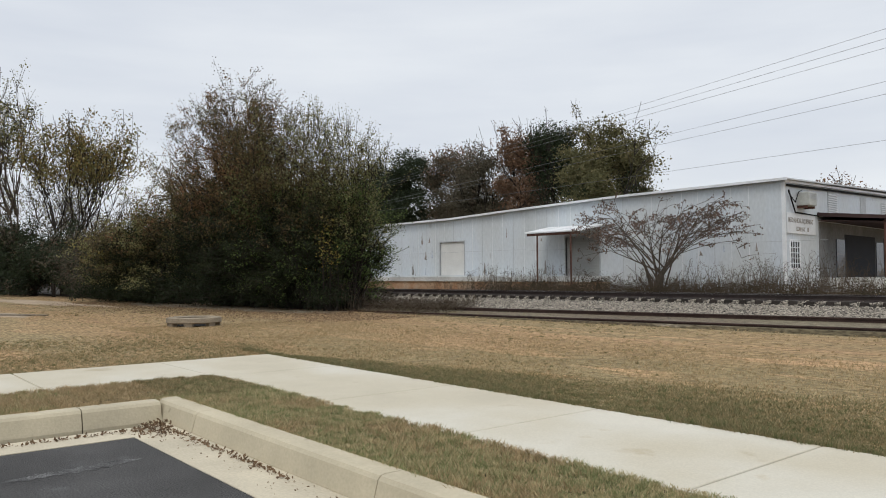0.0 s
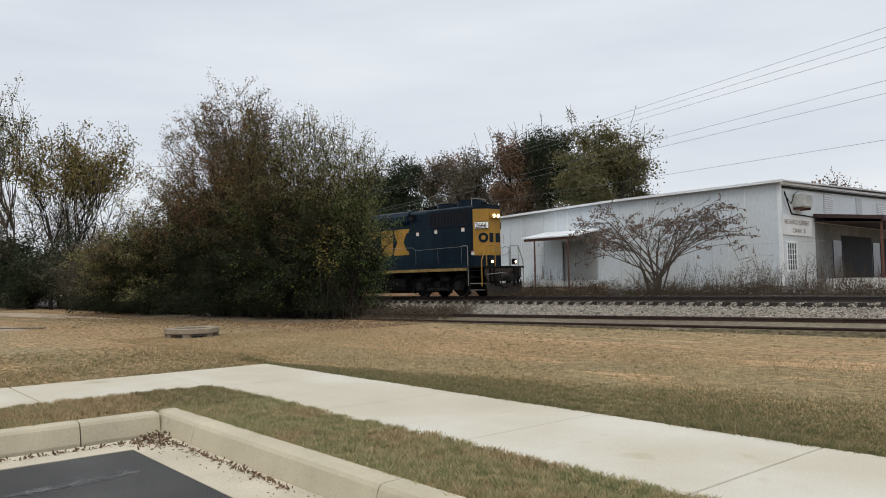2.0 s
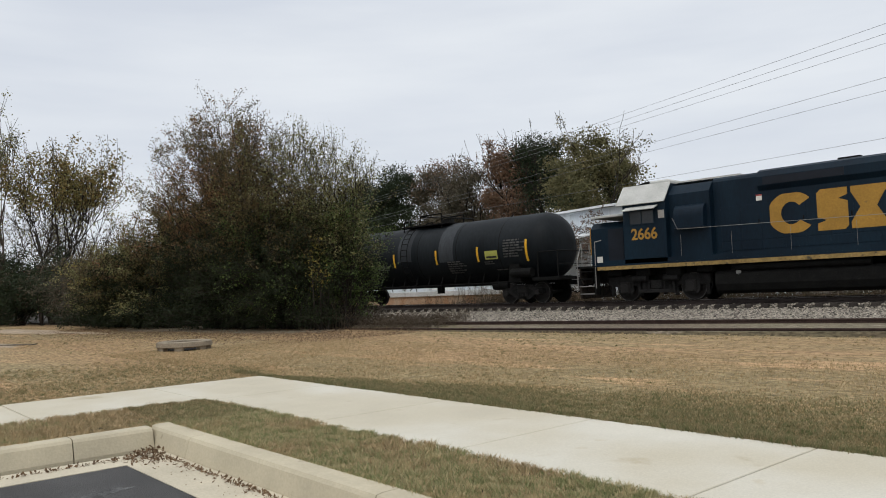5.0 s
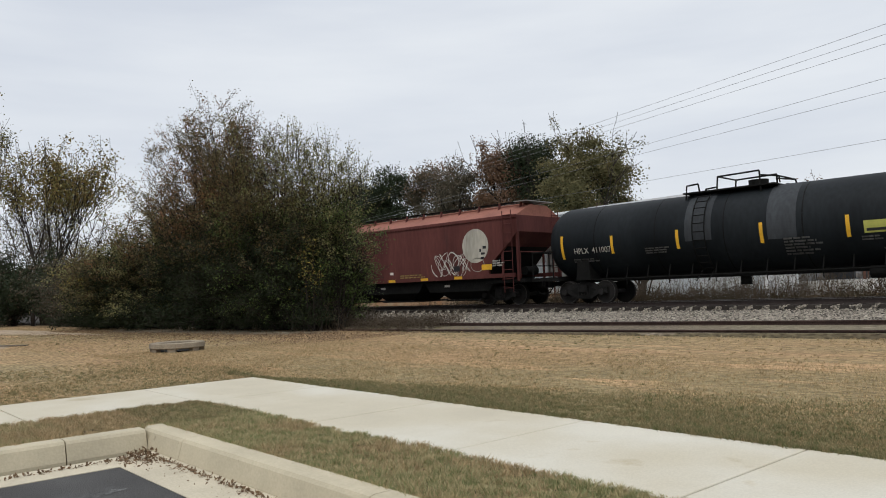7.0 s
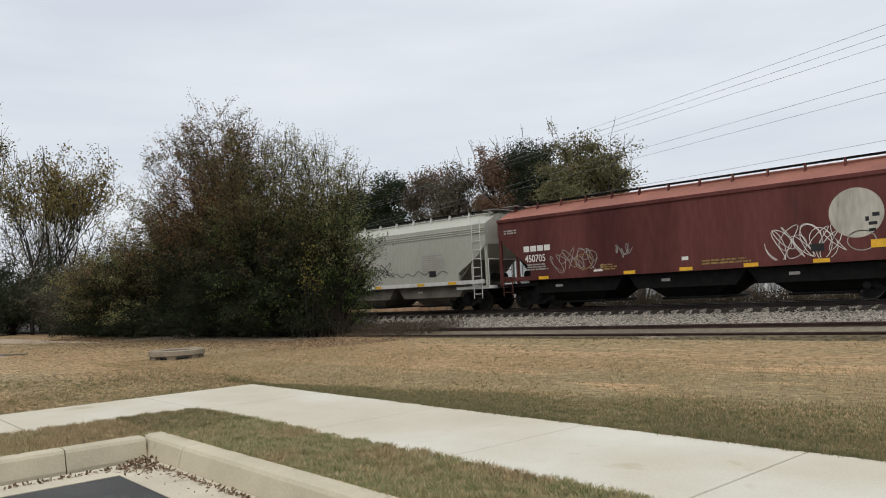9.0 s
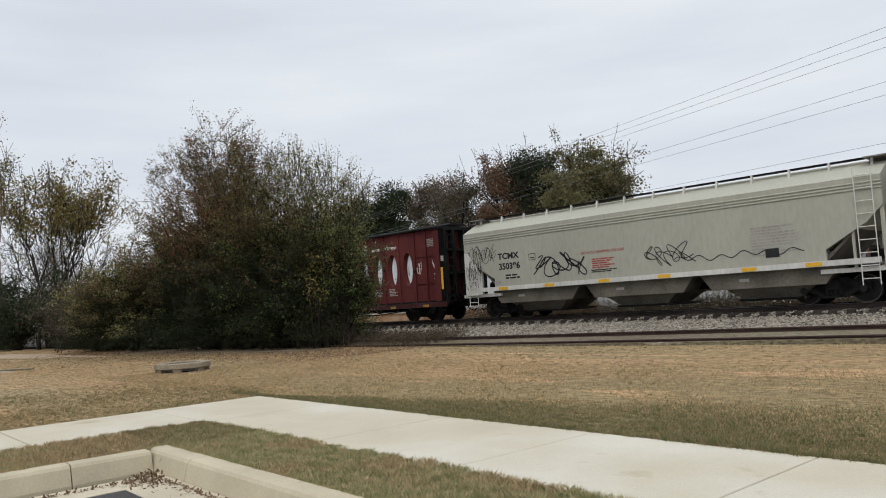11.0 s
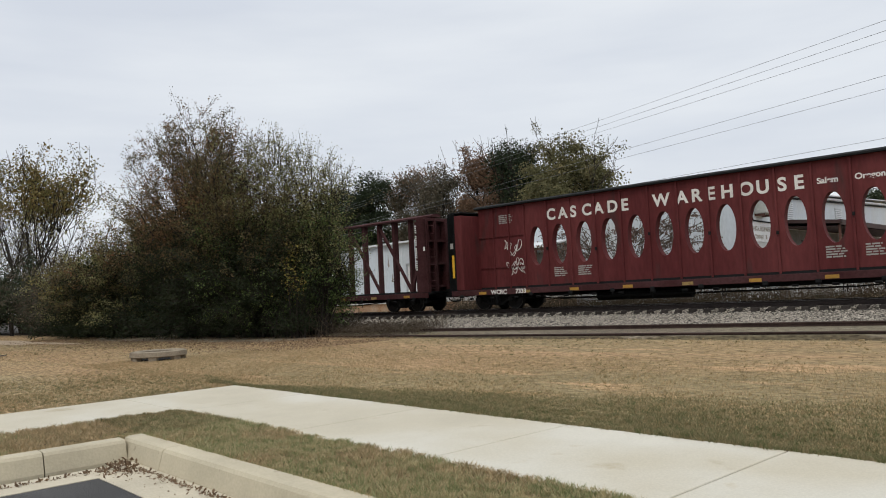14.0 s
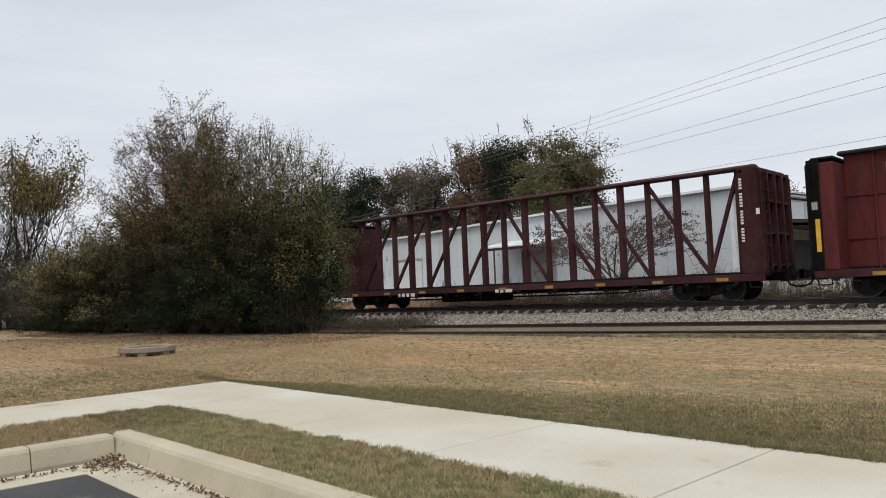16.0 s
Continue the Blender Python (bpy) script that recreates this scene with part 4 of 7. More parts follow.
    for j in range(5):
        part("fin", box(bmesh.new(), 0.6, 0.615, -0.38, 0.52, 0.34 + j * 0.06, 0.37 + j * 0.06), "louver", ac)
    part("bracket", box(bmesh.new(), 0.002, 0.5, -0.4, -0.35, -0.12, -0.004), "rust_post", ac)
    part("bracket", box(bmesh.new(), 0.002, 0.5, 0.55, 0.6, -0.12, -0.004), "rust_post", ac)
    # porch
    porch = part("porch_roof", prism(bmesh.new(), [(x1, 3.75), (x1 + 3.2, 3.45), (x1 + 3.2, 3.55), (x1, 3.9)], "y", 14.4, 36), "porch_red", house, "lean-to porch with a dark red fascia")
    part("fascia", box(bmesh.new(), x1 + 3.2, x1 + 3.28, 14.3, 36, 3.35, 3.62), "porch_red", porch)
    part("fascia", prism(bmesh.new(), [(x1 + 0.01, 3.72), (x1 + 3.28, 3.42), (x1 + 3.28, 3.6), (x1 + 0.01, 3.92)], "y", 14.3, 14.38), "porch_red", porch)
    for y in (14.6, 19.5, 24.5, 30):
        part("porch_post", rod(bmesh.new(), (x1 + 3.1, y, -0.4), (x1 + 3.1, y, 3.4), 0.07), "rust_post", porch, "rust-red porch post")
    part("porch_floor", box(bmesh.new(), x1 + 0.002, x1 + 3.3, 14.4, 36, -0.6, 0.5), "dock", house)
    # added lining that paints the porch roof's shade onto the end wall
    part("wall_lining", box(bmesh.new(), x1 + 0.002, x1 + 0.024, 14.5, 36, 0.502, 3.45), "porch_shade_wall", house, "dull grey wall under the porch, shade in its colour")
    for y0, y1 in ((17.0, 18.3), (24.0, 25.4)):
        part("doorway", box(bmesh.new(), x1 + 0.026, x1 + 0.07, y0, y1, 0.5, 2.6), "glass", house, "dark doorway under the porch")
    part("porch_ceiling", prism(bmesh.new(), [(x1 + 0.01, 3.5), (x1 + 3.19, 3.28), (x1 + 3.19, 3.3), (x1 + 0.01, 3.53)], "y", 14.4, 36), "porch_red", porch)
    # near-black panels stand for the deep shade beneath the porch
    part("dark_panel", box(bmesh.new(), x1 + 0.026, x1 + 0.05, 18.4, 23.8, 0.52, 2.9), "grille", house, "dark panel for the shade under the porch")
    part("dark_panel", box(bmesh.new(), x1 + 0.026, x1 + 0.05, 25.6, 35, 0.52, 2.9), "grille", house, "dark panel for the shade under the porch")
    bm = bmesh.new()
    for y in (14.7, 17, 19.5, 22, 24.5, 27):
        rod(bm, (x1 + 3.25, y, 0.5), (x1 + 3.25, y, 1.5), 0.025)
    for z in (1.0, 1.5):
        rod(bm, (x1 + 3.25, 14.7, z), (x1 + 3.25, 30, z), 0.025)
    part("railing", bm, "rust_post", porch, "thin steel porch railing")


build_warehouse()


# ---- trees ----
def grow(g, base, height, spread, stems, depth, up=0.6, r0=0.12, curve=0.25):
    """Branch segments (a, b, ra, rb) and twig points."""
    segs, tips = [], []

    def go(p, d, length, r, level):
        n = 3
        q = p
        for i in range(n):
            d = d + g.normal(0, curve, 3) * 0.5
            d[2] += 0.12 * up
            d = d / np.linalg.norm(d)
            q2 = q + d * length / n
            segs.append((q, q2, r * (1 - 0.22 * i), r * (1 - 0.22 * (i + 1))))
            if level >= depth - 1:
                tips.append((q2, d, level))
            elif i > 0 and g.random() < 0.7:
                side = d + g.normal(0, 0.75, 3) * spread
                side[2] += 0.25 * up
                go(q2, side / np.linalg.norm(side), length * g.uniform(0.5, 0.72), r * 0.5, level + 1)
            q = q2
        if level < depth:
            for _ in range(2 if level else 3):
                side = d + g.normal(0, 0.6, 3) * spread
                side[2] += 0.2 * up
                go(q, side / np.linalg.norm(side), length * g.uniform(0.6, 0.82), r * 0.58, level + 1)
    for k in range(stems):
        a = 2 * math.pi * (k + g.uniform(-0.3, 0.3)) / max(stems, 1)
        lean = (0.0 if stems == 1 else 0.42) * spread
        d = np.array([math.cos(a) * lean, math.sin(a) * lean, 1.0])
        off = np.array([math.cos(a), math.sin(a), 0]) * (0.0 if stems == 1 else 0.25)
        go(np.array(base, float) + off, d / np.linalg.norm(d), height * g.uniform(0.34, 0.42), r0, 0)
    return segs, tips


def tubes(segs, n=5, rmin=0.004):
    a = np.array([s[0] for s in segs])
    b = np.array([s[1] for s in segs])
    ra = np.maximum([s[2] for s in segs], rmin)
    rb = np.maximum([s[3] for s in segs], rmin)
    d = b - a
    d /= np.linalg.norm(d, axis=1)[:, None] + 1e-9
    ref = np.where(np.abs(d[:, 2:3]) > 0.9, np.array([[1.0, 0, 0]]), np.array([[0, 0, 1.0]]))
    u = np.cross(d, ref)
    u /= np.linalg.norm(u, axis=1)[:, None]
    w = np.cross(d, u)
    ang = 2 * math.pi * np.arange(n) / n
    circ = u[:, None] * np.cos(ang)[None, :, None] + w[:, None] * np.sin(ang)[None, :, None]
    va, vb = a[:, None] + circ * ra[:, None, None], b[:, None] + circ * rb[:, None, None]
    v = np.concatenate([va, vb], 1).reshape(-1, 3)
    i = np.arange(n)
    quad = np.stack([i, (i + 1) % n, n + (i + 1) % n, n + i], -1)
    f = quad[None] + (np.arange(len(segs)) * 2 * n)[:, None, None]
    return v, f.reshape(-1, 4)


def tree(name, label, at, height, width, seed, bark, crowns, stems=1, depth=4, up=0.6, spread=1.0, r0=0.15, category="tree", fill=None, flat=1.0, group="", rmin=0.006, tufts=0):
    """crowns: (leaf material, leaves, leaf size, low, high, thin) with low and high as shares of the height.
    fill: (leaves are also strewn through lumps of foliage) number of lumps and their radius."""
    g = np.random.default_rng(seed)
    ob = thing(name, label, category, pose(*at), group)
    segs, tips = grow(g, (0, 0, 0), height, spread, stems, depth, up, r0)
    pts = np.array([t[0] for t in tips])
    sc = height / max(pts[:, 2].max(), 0.1)
    wide = np.percentile(np.abs(pts[:, :2]), 96)
    s = np.array([0.5 * width / wide, 0.5 * width / wide * flat, sc])
    segs = [(p * s, q * s, ra, rb) for p, q, ra, rb in segs]
    pts = pts * s
    v, f = tubes(segs, 5, rmin)
    cloud_mesh("trunk", v, f, bark, ob)
    for leaf, count, size, low, high, thin in crowns:
        ok = pts[(pts[:, 2] >= low * height) & (pts[:, 2] <= high * height)]
        if len(ok) < 3:
            ok = pts
        if tufts:
            ok = ok[g.integers(0, len(ok), tufts)]
        c = ok[g.integers(0, len(ok), count)]
        c = c + g.normal(0, thin, c.shape)
        if fill:
            lumps, rad = fill
            k = int(count * 0.9)
            d = g.normal(size=(lumps, 3))
            d /= np.linalg.norm(d, axis=1)[:, None]
            d *= g.uniform(0.4, 0.86, (lumps, 1))
            mid, tall = (low + high) / 2 * height, (high - low) / 2 * height
            hub = np.array([0, 0, mid]) + d * np.array([width * 0.46, width * 0.46, tall * 0.9])
            pick = g.integers(0, lumps, k)
            c[:k] = hub[pick] + g.normal(0, 1, (k, 3)) * rad * (0.7 + 0.3 * (pick % 3))[:, None] * np.array([1, 1, 0.6])
            c = c[(c[:, 2] < high * height * 0.98) & (np.hypot(c[:, 0], c[:, 1]) < width * 0.53)]
        c = c[c[:, 2] > 0.05]
        v, f = leaf_quads(c, size, g, 0.2, 0.45)
        cloud_mesh("crown", v, f, leaf, ob)
    return ob


def thicket_twigs(g, foot, end, segs, r, twigs, reach, rise):
    """One limb from foot to end with side twigs; gives the runs (from, to) that carry leaves."""
    mid = (foot + end) / 2 + g.normal(0, 0.3, 3)
    mid[:2] += 0.25 * (foot - end)[:2]
    mid[2] = max(mid[2] + 0.25 * (end - foot)[2], 0.3)
    runs, prev, steps = [], foot, 8
    for i in range(1, steps + 1):
        t = i / steps
        q = (1 - t) ** 2 * foot + 2 * t * (1 - t) * mid + t * t * end
        along = (q - prev) / (np.linalg.norm(q - prev) + 1e-6)
        segs.append((prev, q, r * (1.08 - t), r * (1.08 - t - 1 / steps)))
        if t > 0.3:
            for _ in range(twigs):
                d = 0.55 * along + g.normal(0, 0.55, 3)
                d[2] += rise
                e = q + d / np.linalg.norm(d) * reach * g.uniform(0.45, 1.15)
                segs.append((q, e, 0.008, 0.003))
                runs.append((q, e))
        prev = q
    return runs


def bushy(name, label, at, lumps, seed, kinds, stems, trunks, size=0.075, per_twig=26, core=None, bark="bark_dark", category="bush", shoots=0, twigs=4, reach=0.8, loose=0.10):
    """A thicket: a few trunks whose limbs fan out into overlapping lumps (x, y, z, rx, rz); leaves sit on side twigs, one kind to a twig.
    kinds: (leaf material, weight, low, high, from x, to x). core: (material, leaves, top) closes the dark inside."""
    g = np.random.default_rng(seed)
    ob = thing(name, label, category, pose(*at))
    segs, total = [], sum(rx * rx * rz for *_, rx, rz in lumps)
    cents = {k[0]: [] for k in kinds}

    def leafy(p, q, n):
        m = (p + q) / 2
        bough = noise.noise(Vector((m[0] * 0.7, m[1] * 0.7, m[2] * 0.7 + seed)))
        w = []
        for i, (_, weight, lo, hi, xa, xb) in enumerate(kinds):
            inside = min(m[2] - lo, hi - m[2], m[0] - xa, xb - m[0])
            w.append(weight * min(max(inside / 0.8 + 0.6, 0.0), 1.0) * math.exp(2.6 * bough * (1 if i % 2 else -1)))
        if sum(w) <= 1e-6:
            return
        pick = kinds[int(np.searchsorted(np.cumsum(w), g.random() * sum(w)))][0]
        t = g.uniform(0.15, 1.05, (n, 1))
        cents[pick].append(p + (q - p) * t + g.normal(0, loose, (n, 3)) * np.array([1, 1, 0.6]))
    for lx, ly, lz, rx, rz in lumps:
        share = rx * rx * rz / total
        for k in range(max(3, int(stems * share))):
            fx, fy = min(trunks, key=lambda c: (c[0] - lx) ** 2 + g.uniform(0, 6))
            foot = np.array([fx + 0.12 * g.normal(), fy + 0.12 * g.normal(), 0.0])
            d = g.normal(size=3)
            d[2] = d[2] + 0.3
            d /= np.linalg.norm(d)
            grain = 0.97 + 0.3 * noise.noise(Vector((d[0] * 2.4 + lx, d[1] * 2.4 + ly, d[2] * 2.4 + lz)))
            end = np.array([lx, ly, lz]) + d * np.array([rx, rx, rz]) * g.uniform(0.62, 1.04) * grain
            end[2] = max(end[2], 0.35)
            for p, q in thicket_twigs(g, foot, end, segs, g.uniform(0.025, 0.055), twigs, reach, 0.25):
                leafy(p, q, per_twig)
        if lz + rz > 5.0:
            # thin leafy shoots stand out of the top
            for _ in range(int(shoots * share)):
                d = g.normal(size=3)
                d[2] = abs(d[2]) + 0.6
                d /= np.linalg.norm(d)
                p = np.array([lx, ly, lz]) + d * np.array([rx, rx, rz]) * 0.66
                w = d * np.array([0.6, 0.6, 1.0]) + np.array([0, 0, 0.6]) + g.normal(0, 0.16, 3)
                q = p + w / np.linalg.norm(w) * g.uniform(0.9, 1.8)
                segs.append((p, q, 0.012, 0.004))
                leafy(p, q, int(per_twig * 1.1))
                for t in (0.45, 0.7):
                    a = p + (q - p) * t
                    b = a + (w / np.linalg.norm(w) + g.normal(0, 0.5, 3)) * 0.3
                    segs.append((a, b, 0.006, 0.003))
                    leafy(a, b, per_twig // 3)
    # leaves packed inside; leaf_shade puts the inner shade into their colour
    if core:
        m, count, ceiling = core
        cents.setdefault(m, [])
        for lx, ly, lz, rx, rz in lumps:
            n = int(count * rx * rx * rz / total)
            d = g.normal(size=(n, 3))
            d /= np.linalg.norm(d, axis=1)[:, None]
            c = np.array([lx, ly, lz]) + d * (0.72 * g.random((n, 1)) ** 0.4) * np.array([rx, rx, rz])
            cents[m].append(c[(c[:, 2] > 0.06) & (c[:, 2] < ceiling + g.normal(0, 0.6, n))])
    for fx, fy in trunks:
        segs.append((np.array([fx, fy, -0.05]), np.array([fx, fy, 0.9]), 0.13 if stems > 60 else 0.02, 0.09 if stems > 60 else 0.015))
    v, f = tubes(segs, 4, 0.004)
    cloud_mesh("trunk", v, f, bark, ob)
    for m, found in cents.items():
        if found:
            c = np.concatenate(found)
            c = c[c[:, 2] > 0.06]
            v, f = leaf_quads(c, size, g, 0.1, 0.5)
            cloud_mesh("crown", v, f, m, ob)
    return ob


def build_near_bushes():
    bushy("thicket", "large dark bush with rusty and green autumn leaves beside the siding", (-26.3, -11.4, LAWN),
          [(-0.9, -0.3, 5.7, 3.2, 3.1), (-3.1, 0.0, 5.3, 2.7, 3.3), (1.5, -0.3, 4.7, 2.8, 3.0), (-1.8, -0.2, 3.2, 3.4, 2.5), (1.6, -0.3, 2.8, 3.3, 2.4), (3.4, 0.2, 3.1, 2.4, 2.4), (-4.5, 0.2, 3.3, 2.4, 2.6), (-3.4, -0.5, 0.9, 2.6, 1.3), (-0.8, -0.6, 0.9, 2.7, 1.3), (2.6, -0.5, 0.9, 2.6, 1.3), (-1.4, 0.3, 6.9, 2.0, 1.6)], 11,
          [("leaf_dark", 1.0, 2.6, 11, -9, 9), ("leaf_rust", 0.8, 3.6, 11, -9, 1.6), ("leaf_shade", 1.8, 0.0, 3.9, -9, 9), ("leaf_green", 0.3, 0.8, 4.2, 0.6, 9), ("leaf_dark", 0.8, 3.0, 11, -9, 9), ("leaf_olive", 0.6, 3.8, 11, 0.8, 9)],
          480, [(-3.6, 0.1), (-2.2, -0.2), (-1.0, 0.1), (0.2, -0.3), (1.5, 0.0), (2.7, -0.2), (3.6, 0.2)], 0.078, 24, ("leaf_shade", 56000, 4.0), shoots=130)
    bushy("thicket", "tall willowy bush with thin pale green leaves beside the siding", (-22.75, -10.4, LAWN),
          [(-0.9, -0.4, 4.4, 2.0, 3.0), (0.5, 0, 4.0, 1.7, 2.8), (1.3, 0.3, 3.3, 1.3, 2.5), (0.3, -0.2, 1.8, 2.0, 1.7), (-1.6, -0.2, 2.0, 1.9, 1.9), (0.2, -0.1, 1.1, 1.4, 1.1), (1.8, 0.2, 3.8, 1.1, 1.7), (0.3, -0.4, 0.6, 1.6, 0.8), (-1.3, -0.5, 0.6, 1.7, 0.8)], 12,
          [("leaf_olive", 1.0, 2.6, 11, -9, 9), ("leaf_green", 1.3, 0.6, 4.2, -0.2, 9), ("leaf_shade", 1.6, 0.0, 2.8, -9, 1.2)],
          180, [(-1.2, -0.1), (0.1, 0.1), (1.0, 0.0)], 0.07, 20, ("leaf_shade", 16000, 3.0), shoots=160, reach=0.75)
    bushy("thicket", "low olive-brown bush at the edge of the lawn", (-35.8, -11.8, LAWN),
          [(1.2, -0.2, 2.9, 2.6, 2.3), (-2.2, 0.0, 2.3, 2.5, 1.9), (3.7, 0.0, 3.5, 2.0, 2.3), (-0.2, -0.2, 2.2, 3.1, 1.9), (-4.4, 0.3, 1.9, 2.1, 1.7), (-3.4, -0.3, 0.7, 2.4, 1.1), (0, -0.4, 0.7, 2.7, 1.2), (3.2, -0.4, 0.7, 2.5, 1.2)], 13,
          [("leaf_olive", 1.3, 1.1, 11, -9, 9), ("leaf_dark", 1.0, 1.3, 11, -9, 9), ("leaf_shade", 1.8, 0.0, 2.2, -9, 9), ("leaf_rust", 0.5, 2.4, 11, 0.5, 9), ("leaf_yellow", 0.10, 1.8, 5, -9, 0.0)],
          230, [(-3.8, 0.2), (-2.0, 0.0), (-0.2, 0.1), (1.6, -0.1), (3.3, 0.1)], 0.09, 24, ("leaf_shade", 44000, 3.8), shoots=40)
    bushy("shrub", "small bush with yellow leaves in front of the thicket", (-21.5, -11.7, LAWN),
          [(0, 0, 2.3, 0.6, 0.9), (0.5, 0, 1.6, 0.8, 0.5), (0.1, -0.1, 0.5, 1.0, 0.5)], 14, [("leaf_yellow", 1.0, 1.4, 4, -3, 3), ("leaf_green", 0.7, 0.8, 2.6, -3, 3), ("leaf_shade", 2.0, 0.0, 1.3, -3, 3)], 14, [(0.1, 0)], 0.075, 9, ("leaf_shade", 2600, 1.2), twigs=2, reach=0.55)


def build_left_trees():
    tree("tree", "half-bare tree with upswept limbs and orange-green leaves", (-54.4, -9.6, LAWN), 12.7, 9.0, 21, "bark_dark",
         [("leaf_orange", 9000, 0.19, 0.6, 1.0, 0.26), ("leaf_olive", 3000, 0.17, 0.45, 0.96, 0.3)], stems=7, depth=4, up=1.1, spread=0.75, r0=0.09, rmin=0.012, tufts=900)
    tree("tree", "tall thin-leaved grey-green tree", (-60.7, -11.0, LAWN), 18.4, 9.0, 22, "bark",
         [("leaf_olive", 4800, 0.17, 0.3, 1.0, 0.25), ("leaf_shade", 2600, 0.17, 0.2, 0.8, 0.3)], stems=3, depth=4, up=1.0, spread=0.9, r0=0.16, rmin=0.012, tufts=420)
    tree("tree", "bare twiggy grey tree beside the hedge", (-63.6, -9.4, LAWN), 10.4, 10, 26, "bark", [("leaf_far_brown", 1800, 0.16, 0.2, 1.0, 0.3), ("leaf_olive", 900, 0.16, 0.15, 0.7, 0.3)], stems=4, depth=4, up=0.9, r0=0.09, rmin=0.012)
    tree("tree", "bare grey tree behind the hedge", (-62.0, -5.0, LAWN), 8.5, 8, 24, "bark", [("leaf_far_brown", 1500, 0.2, 0.2, 1.0, 0.4)], stems=3, depth=4, up=0.9, r0=0.11, rmin=0.012)
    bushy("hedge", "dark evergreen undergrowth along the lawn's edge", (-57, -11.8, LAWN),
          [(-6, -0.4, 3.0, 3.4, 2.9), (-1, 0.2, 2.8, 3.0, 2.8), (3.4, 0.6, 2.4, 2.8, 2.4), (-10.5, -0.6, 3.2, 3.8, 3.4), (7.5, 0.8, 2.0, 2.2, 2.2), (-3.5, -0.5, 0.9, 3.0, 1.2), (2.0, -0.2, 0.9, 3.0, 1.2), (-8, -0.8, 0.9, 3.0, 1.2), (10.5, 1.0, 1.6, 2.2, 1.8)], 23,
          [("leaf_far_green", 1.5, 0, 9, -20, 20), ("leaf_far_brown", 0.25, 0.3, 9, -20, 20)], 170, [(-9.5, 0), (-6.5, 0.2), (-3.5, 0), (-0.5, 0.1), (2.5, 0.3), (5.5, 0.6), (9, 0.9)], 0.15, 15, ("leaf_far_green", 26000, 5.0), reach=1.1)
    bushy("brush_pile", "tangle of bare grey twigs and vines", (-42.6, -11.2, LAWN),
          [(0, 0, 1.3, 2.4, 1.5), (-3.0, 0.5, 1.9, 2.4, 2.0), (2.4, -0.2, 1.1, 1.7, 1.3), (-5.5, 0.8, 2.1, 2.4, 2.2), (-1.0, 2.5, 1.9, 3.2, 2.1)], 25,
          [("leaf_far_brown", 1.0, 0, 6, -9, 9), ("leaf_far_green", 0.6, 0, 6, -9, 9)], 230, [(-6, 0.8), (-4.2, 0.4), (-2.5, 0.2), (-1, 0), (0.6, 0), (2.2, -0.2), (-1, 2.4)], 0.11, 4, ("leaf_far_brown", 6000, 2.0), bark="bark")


def build_treeline():
    spec = [
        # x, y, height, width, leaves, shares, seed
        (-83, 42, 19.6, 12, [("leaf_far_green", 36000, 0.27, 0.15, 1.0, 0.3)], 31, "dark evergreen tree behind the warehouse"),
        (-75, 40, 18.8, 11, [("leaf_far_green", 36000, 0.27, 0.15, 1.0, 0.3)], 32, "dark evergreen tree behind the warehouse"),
        (-69, 43, 18.9, 10, [("leaf_far_brown", 23000, 0.27, 0.2, 1.0, 0.3), ("leaf_far_red", 2500, 0.27, 0.6, 1.0, 0.4)], 33, "brown-leaved oak behind the warehouse"),
        (-62, 40, 17.6, 9, [("leaf_far_brown", 24000, 0.27, 0.15, 1.0, 0.3)], 34, "thinning brown tree behind the warehouse"),
        (-60, 48, 20.5, 9, [("leaf_far_brown", 1200, 0.25, 0.5, 1.0, 0.4)], 35, "bare pale tree behind the warehouse"),
        (-55.5, 41, 19.2, 8, [("leaf_far_red", 23000, 0.27, 0.3, 1.0, 0.3)], 36, "russet autumn tree behind the warehouse"),
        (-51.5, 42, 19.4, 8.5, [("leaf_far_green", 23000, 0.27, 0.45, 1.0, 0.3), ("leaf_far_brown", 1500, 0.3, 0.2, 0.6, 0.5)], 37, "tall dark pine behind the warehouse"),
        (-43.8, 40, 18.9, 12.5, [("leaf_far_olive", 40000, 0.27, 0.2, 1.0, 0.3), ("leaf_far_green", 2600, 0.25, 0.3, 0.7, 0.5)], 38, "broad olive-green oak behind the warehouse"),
        (-48.5, 46, 15.5, 9, [("leaf_far_olive", 10500, 0.25, 0.15, 0.9, 0.5)], 39, "olive-green tree behind the warehouse"),
        (-66, 52, 15, 12, [("leaf_far_brown", 26000, 0.27, 0.05, 1.0, 0.3)], 40, "brown woodland tree behind the warehouse"),
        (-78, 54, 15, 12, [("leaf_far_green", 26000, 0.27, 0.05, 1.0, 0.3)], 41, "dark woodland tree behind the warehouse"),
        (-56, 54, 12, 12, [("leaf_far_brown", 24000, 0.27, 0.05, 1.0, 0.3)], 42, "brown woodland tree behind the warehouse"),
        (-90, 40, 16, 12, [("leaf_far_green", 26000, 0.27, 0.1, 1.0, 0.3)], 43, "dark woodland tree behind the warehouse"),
        (-28.0, 60, 12.2, 9, [("leaf_far_red", 11025, 0.27, 0.2, 1.0, 0.3)], 44, "reddish tree beyond the roof"),
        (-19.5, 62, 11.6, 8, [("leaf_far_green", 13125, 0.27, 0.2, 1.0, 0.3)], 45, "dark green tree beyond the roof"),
    ]
    for x, y, h, w, crowns, seed, label in spec:
        tree("tree", label, (x, y, -0.3), h, w, seed, "bark_dark", crowns, 1 if h > 17 else 2, 4, up=0.7, r0=0.22, fill=(70, 0.74), group="trees behind the warehouse", rmin=0.02)


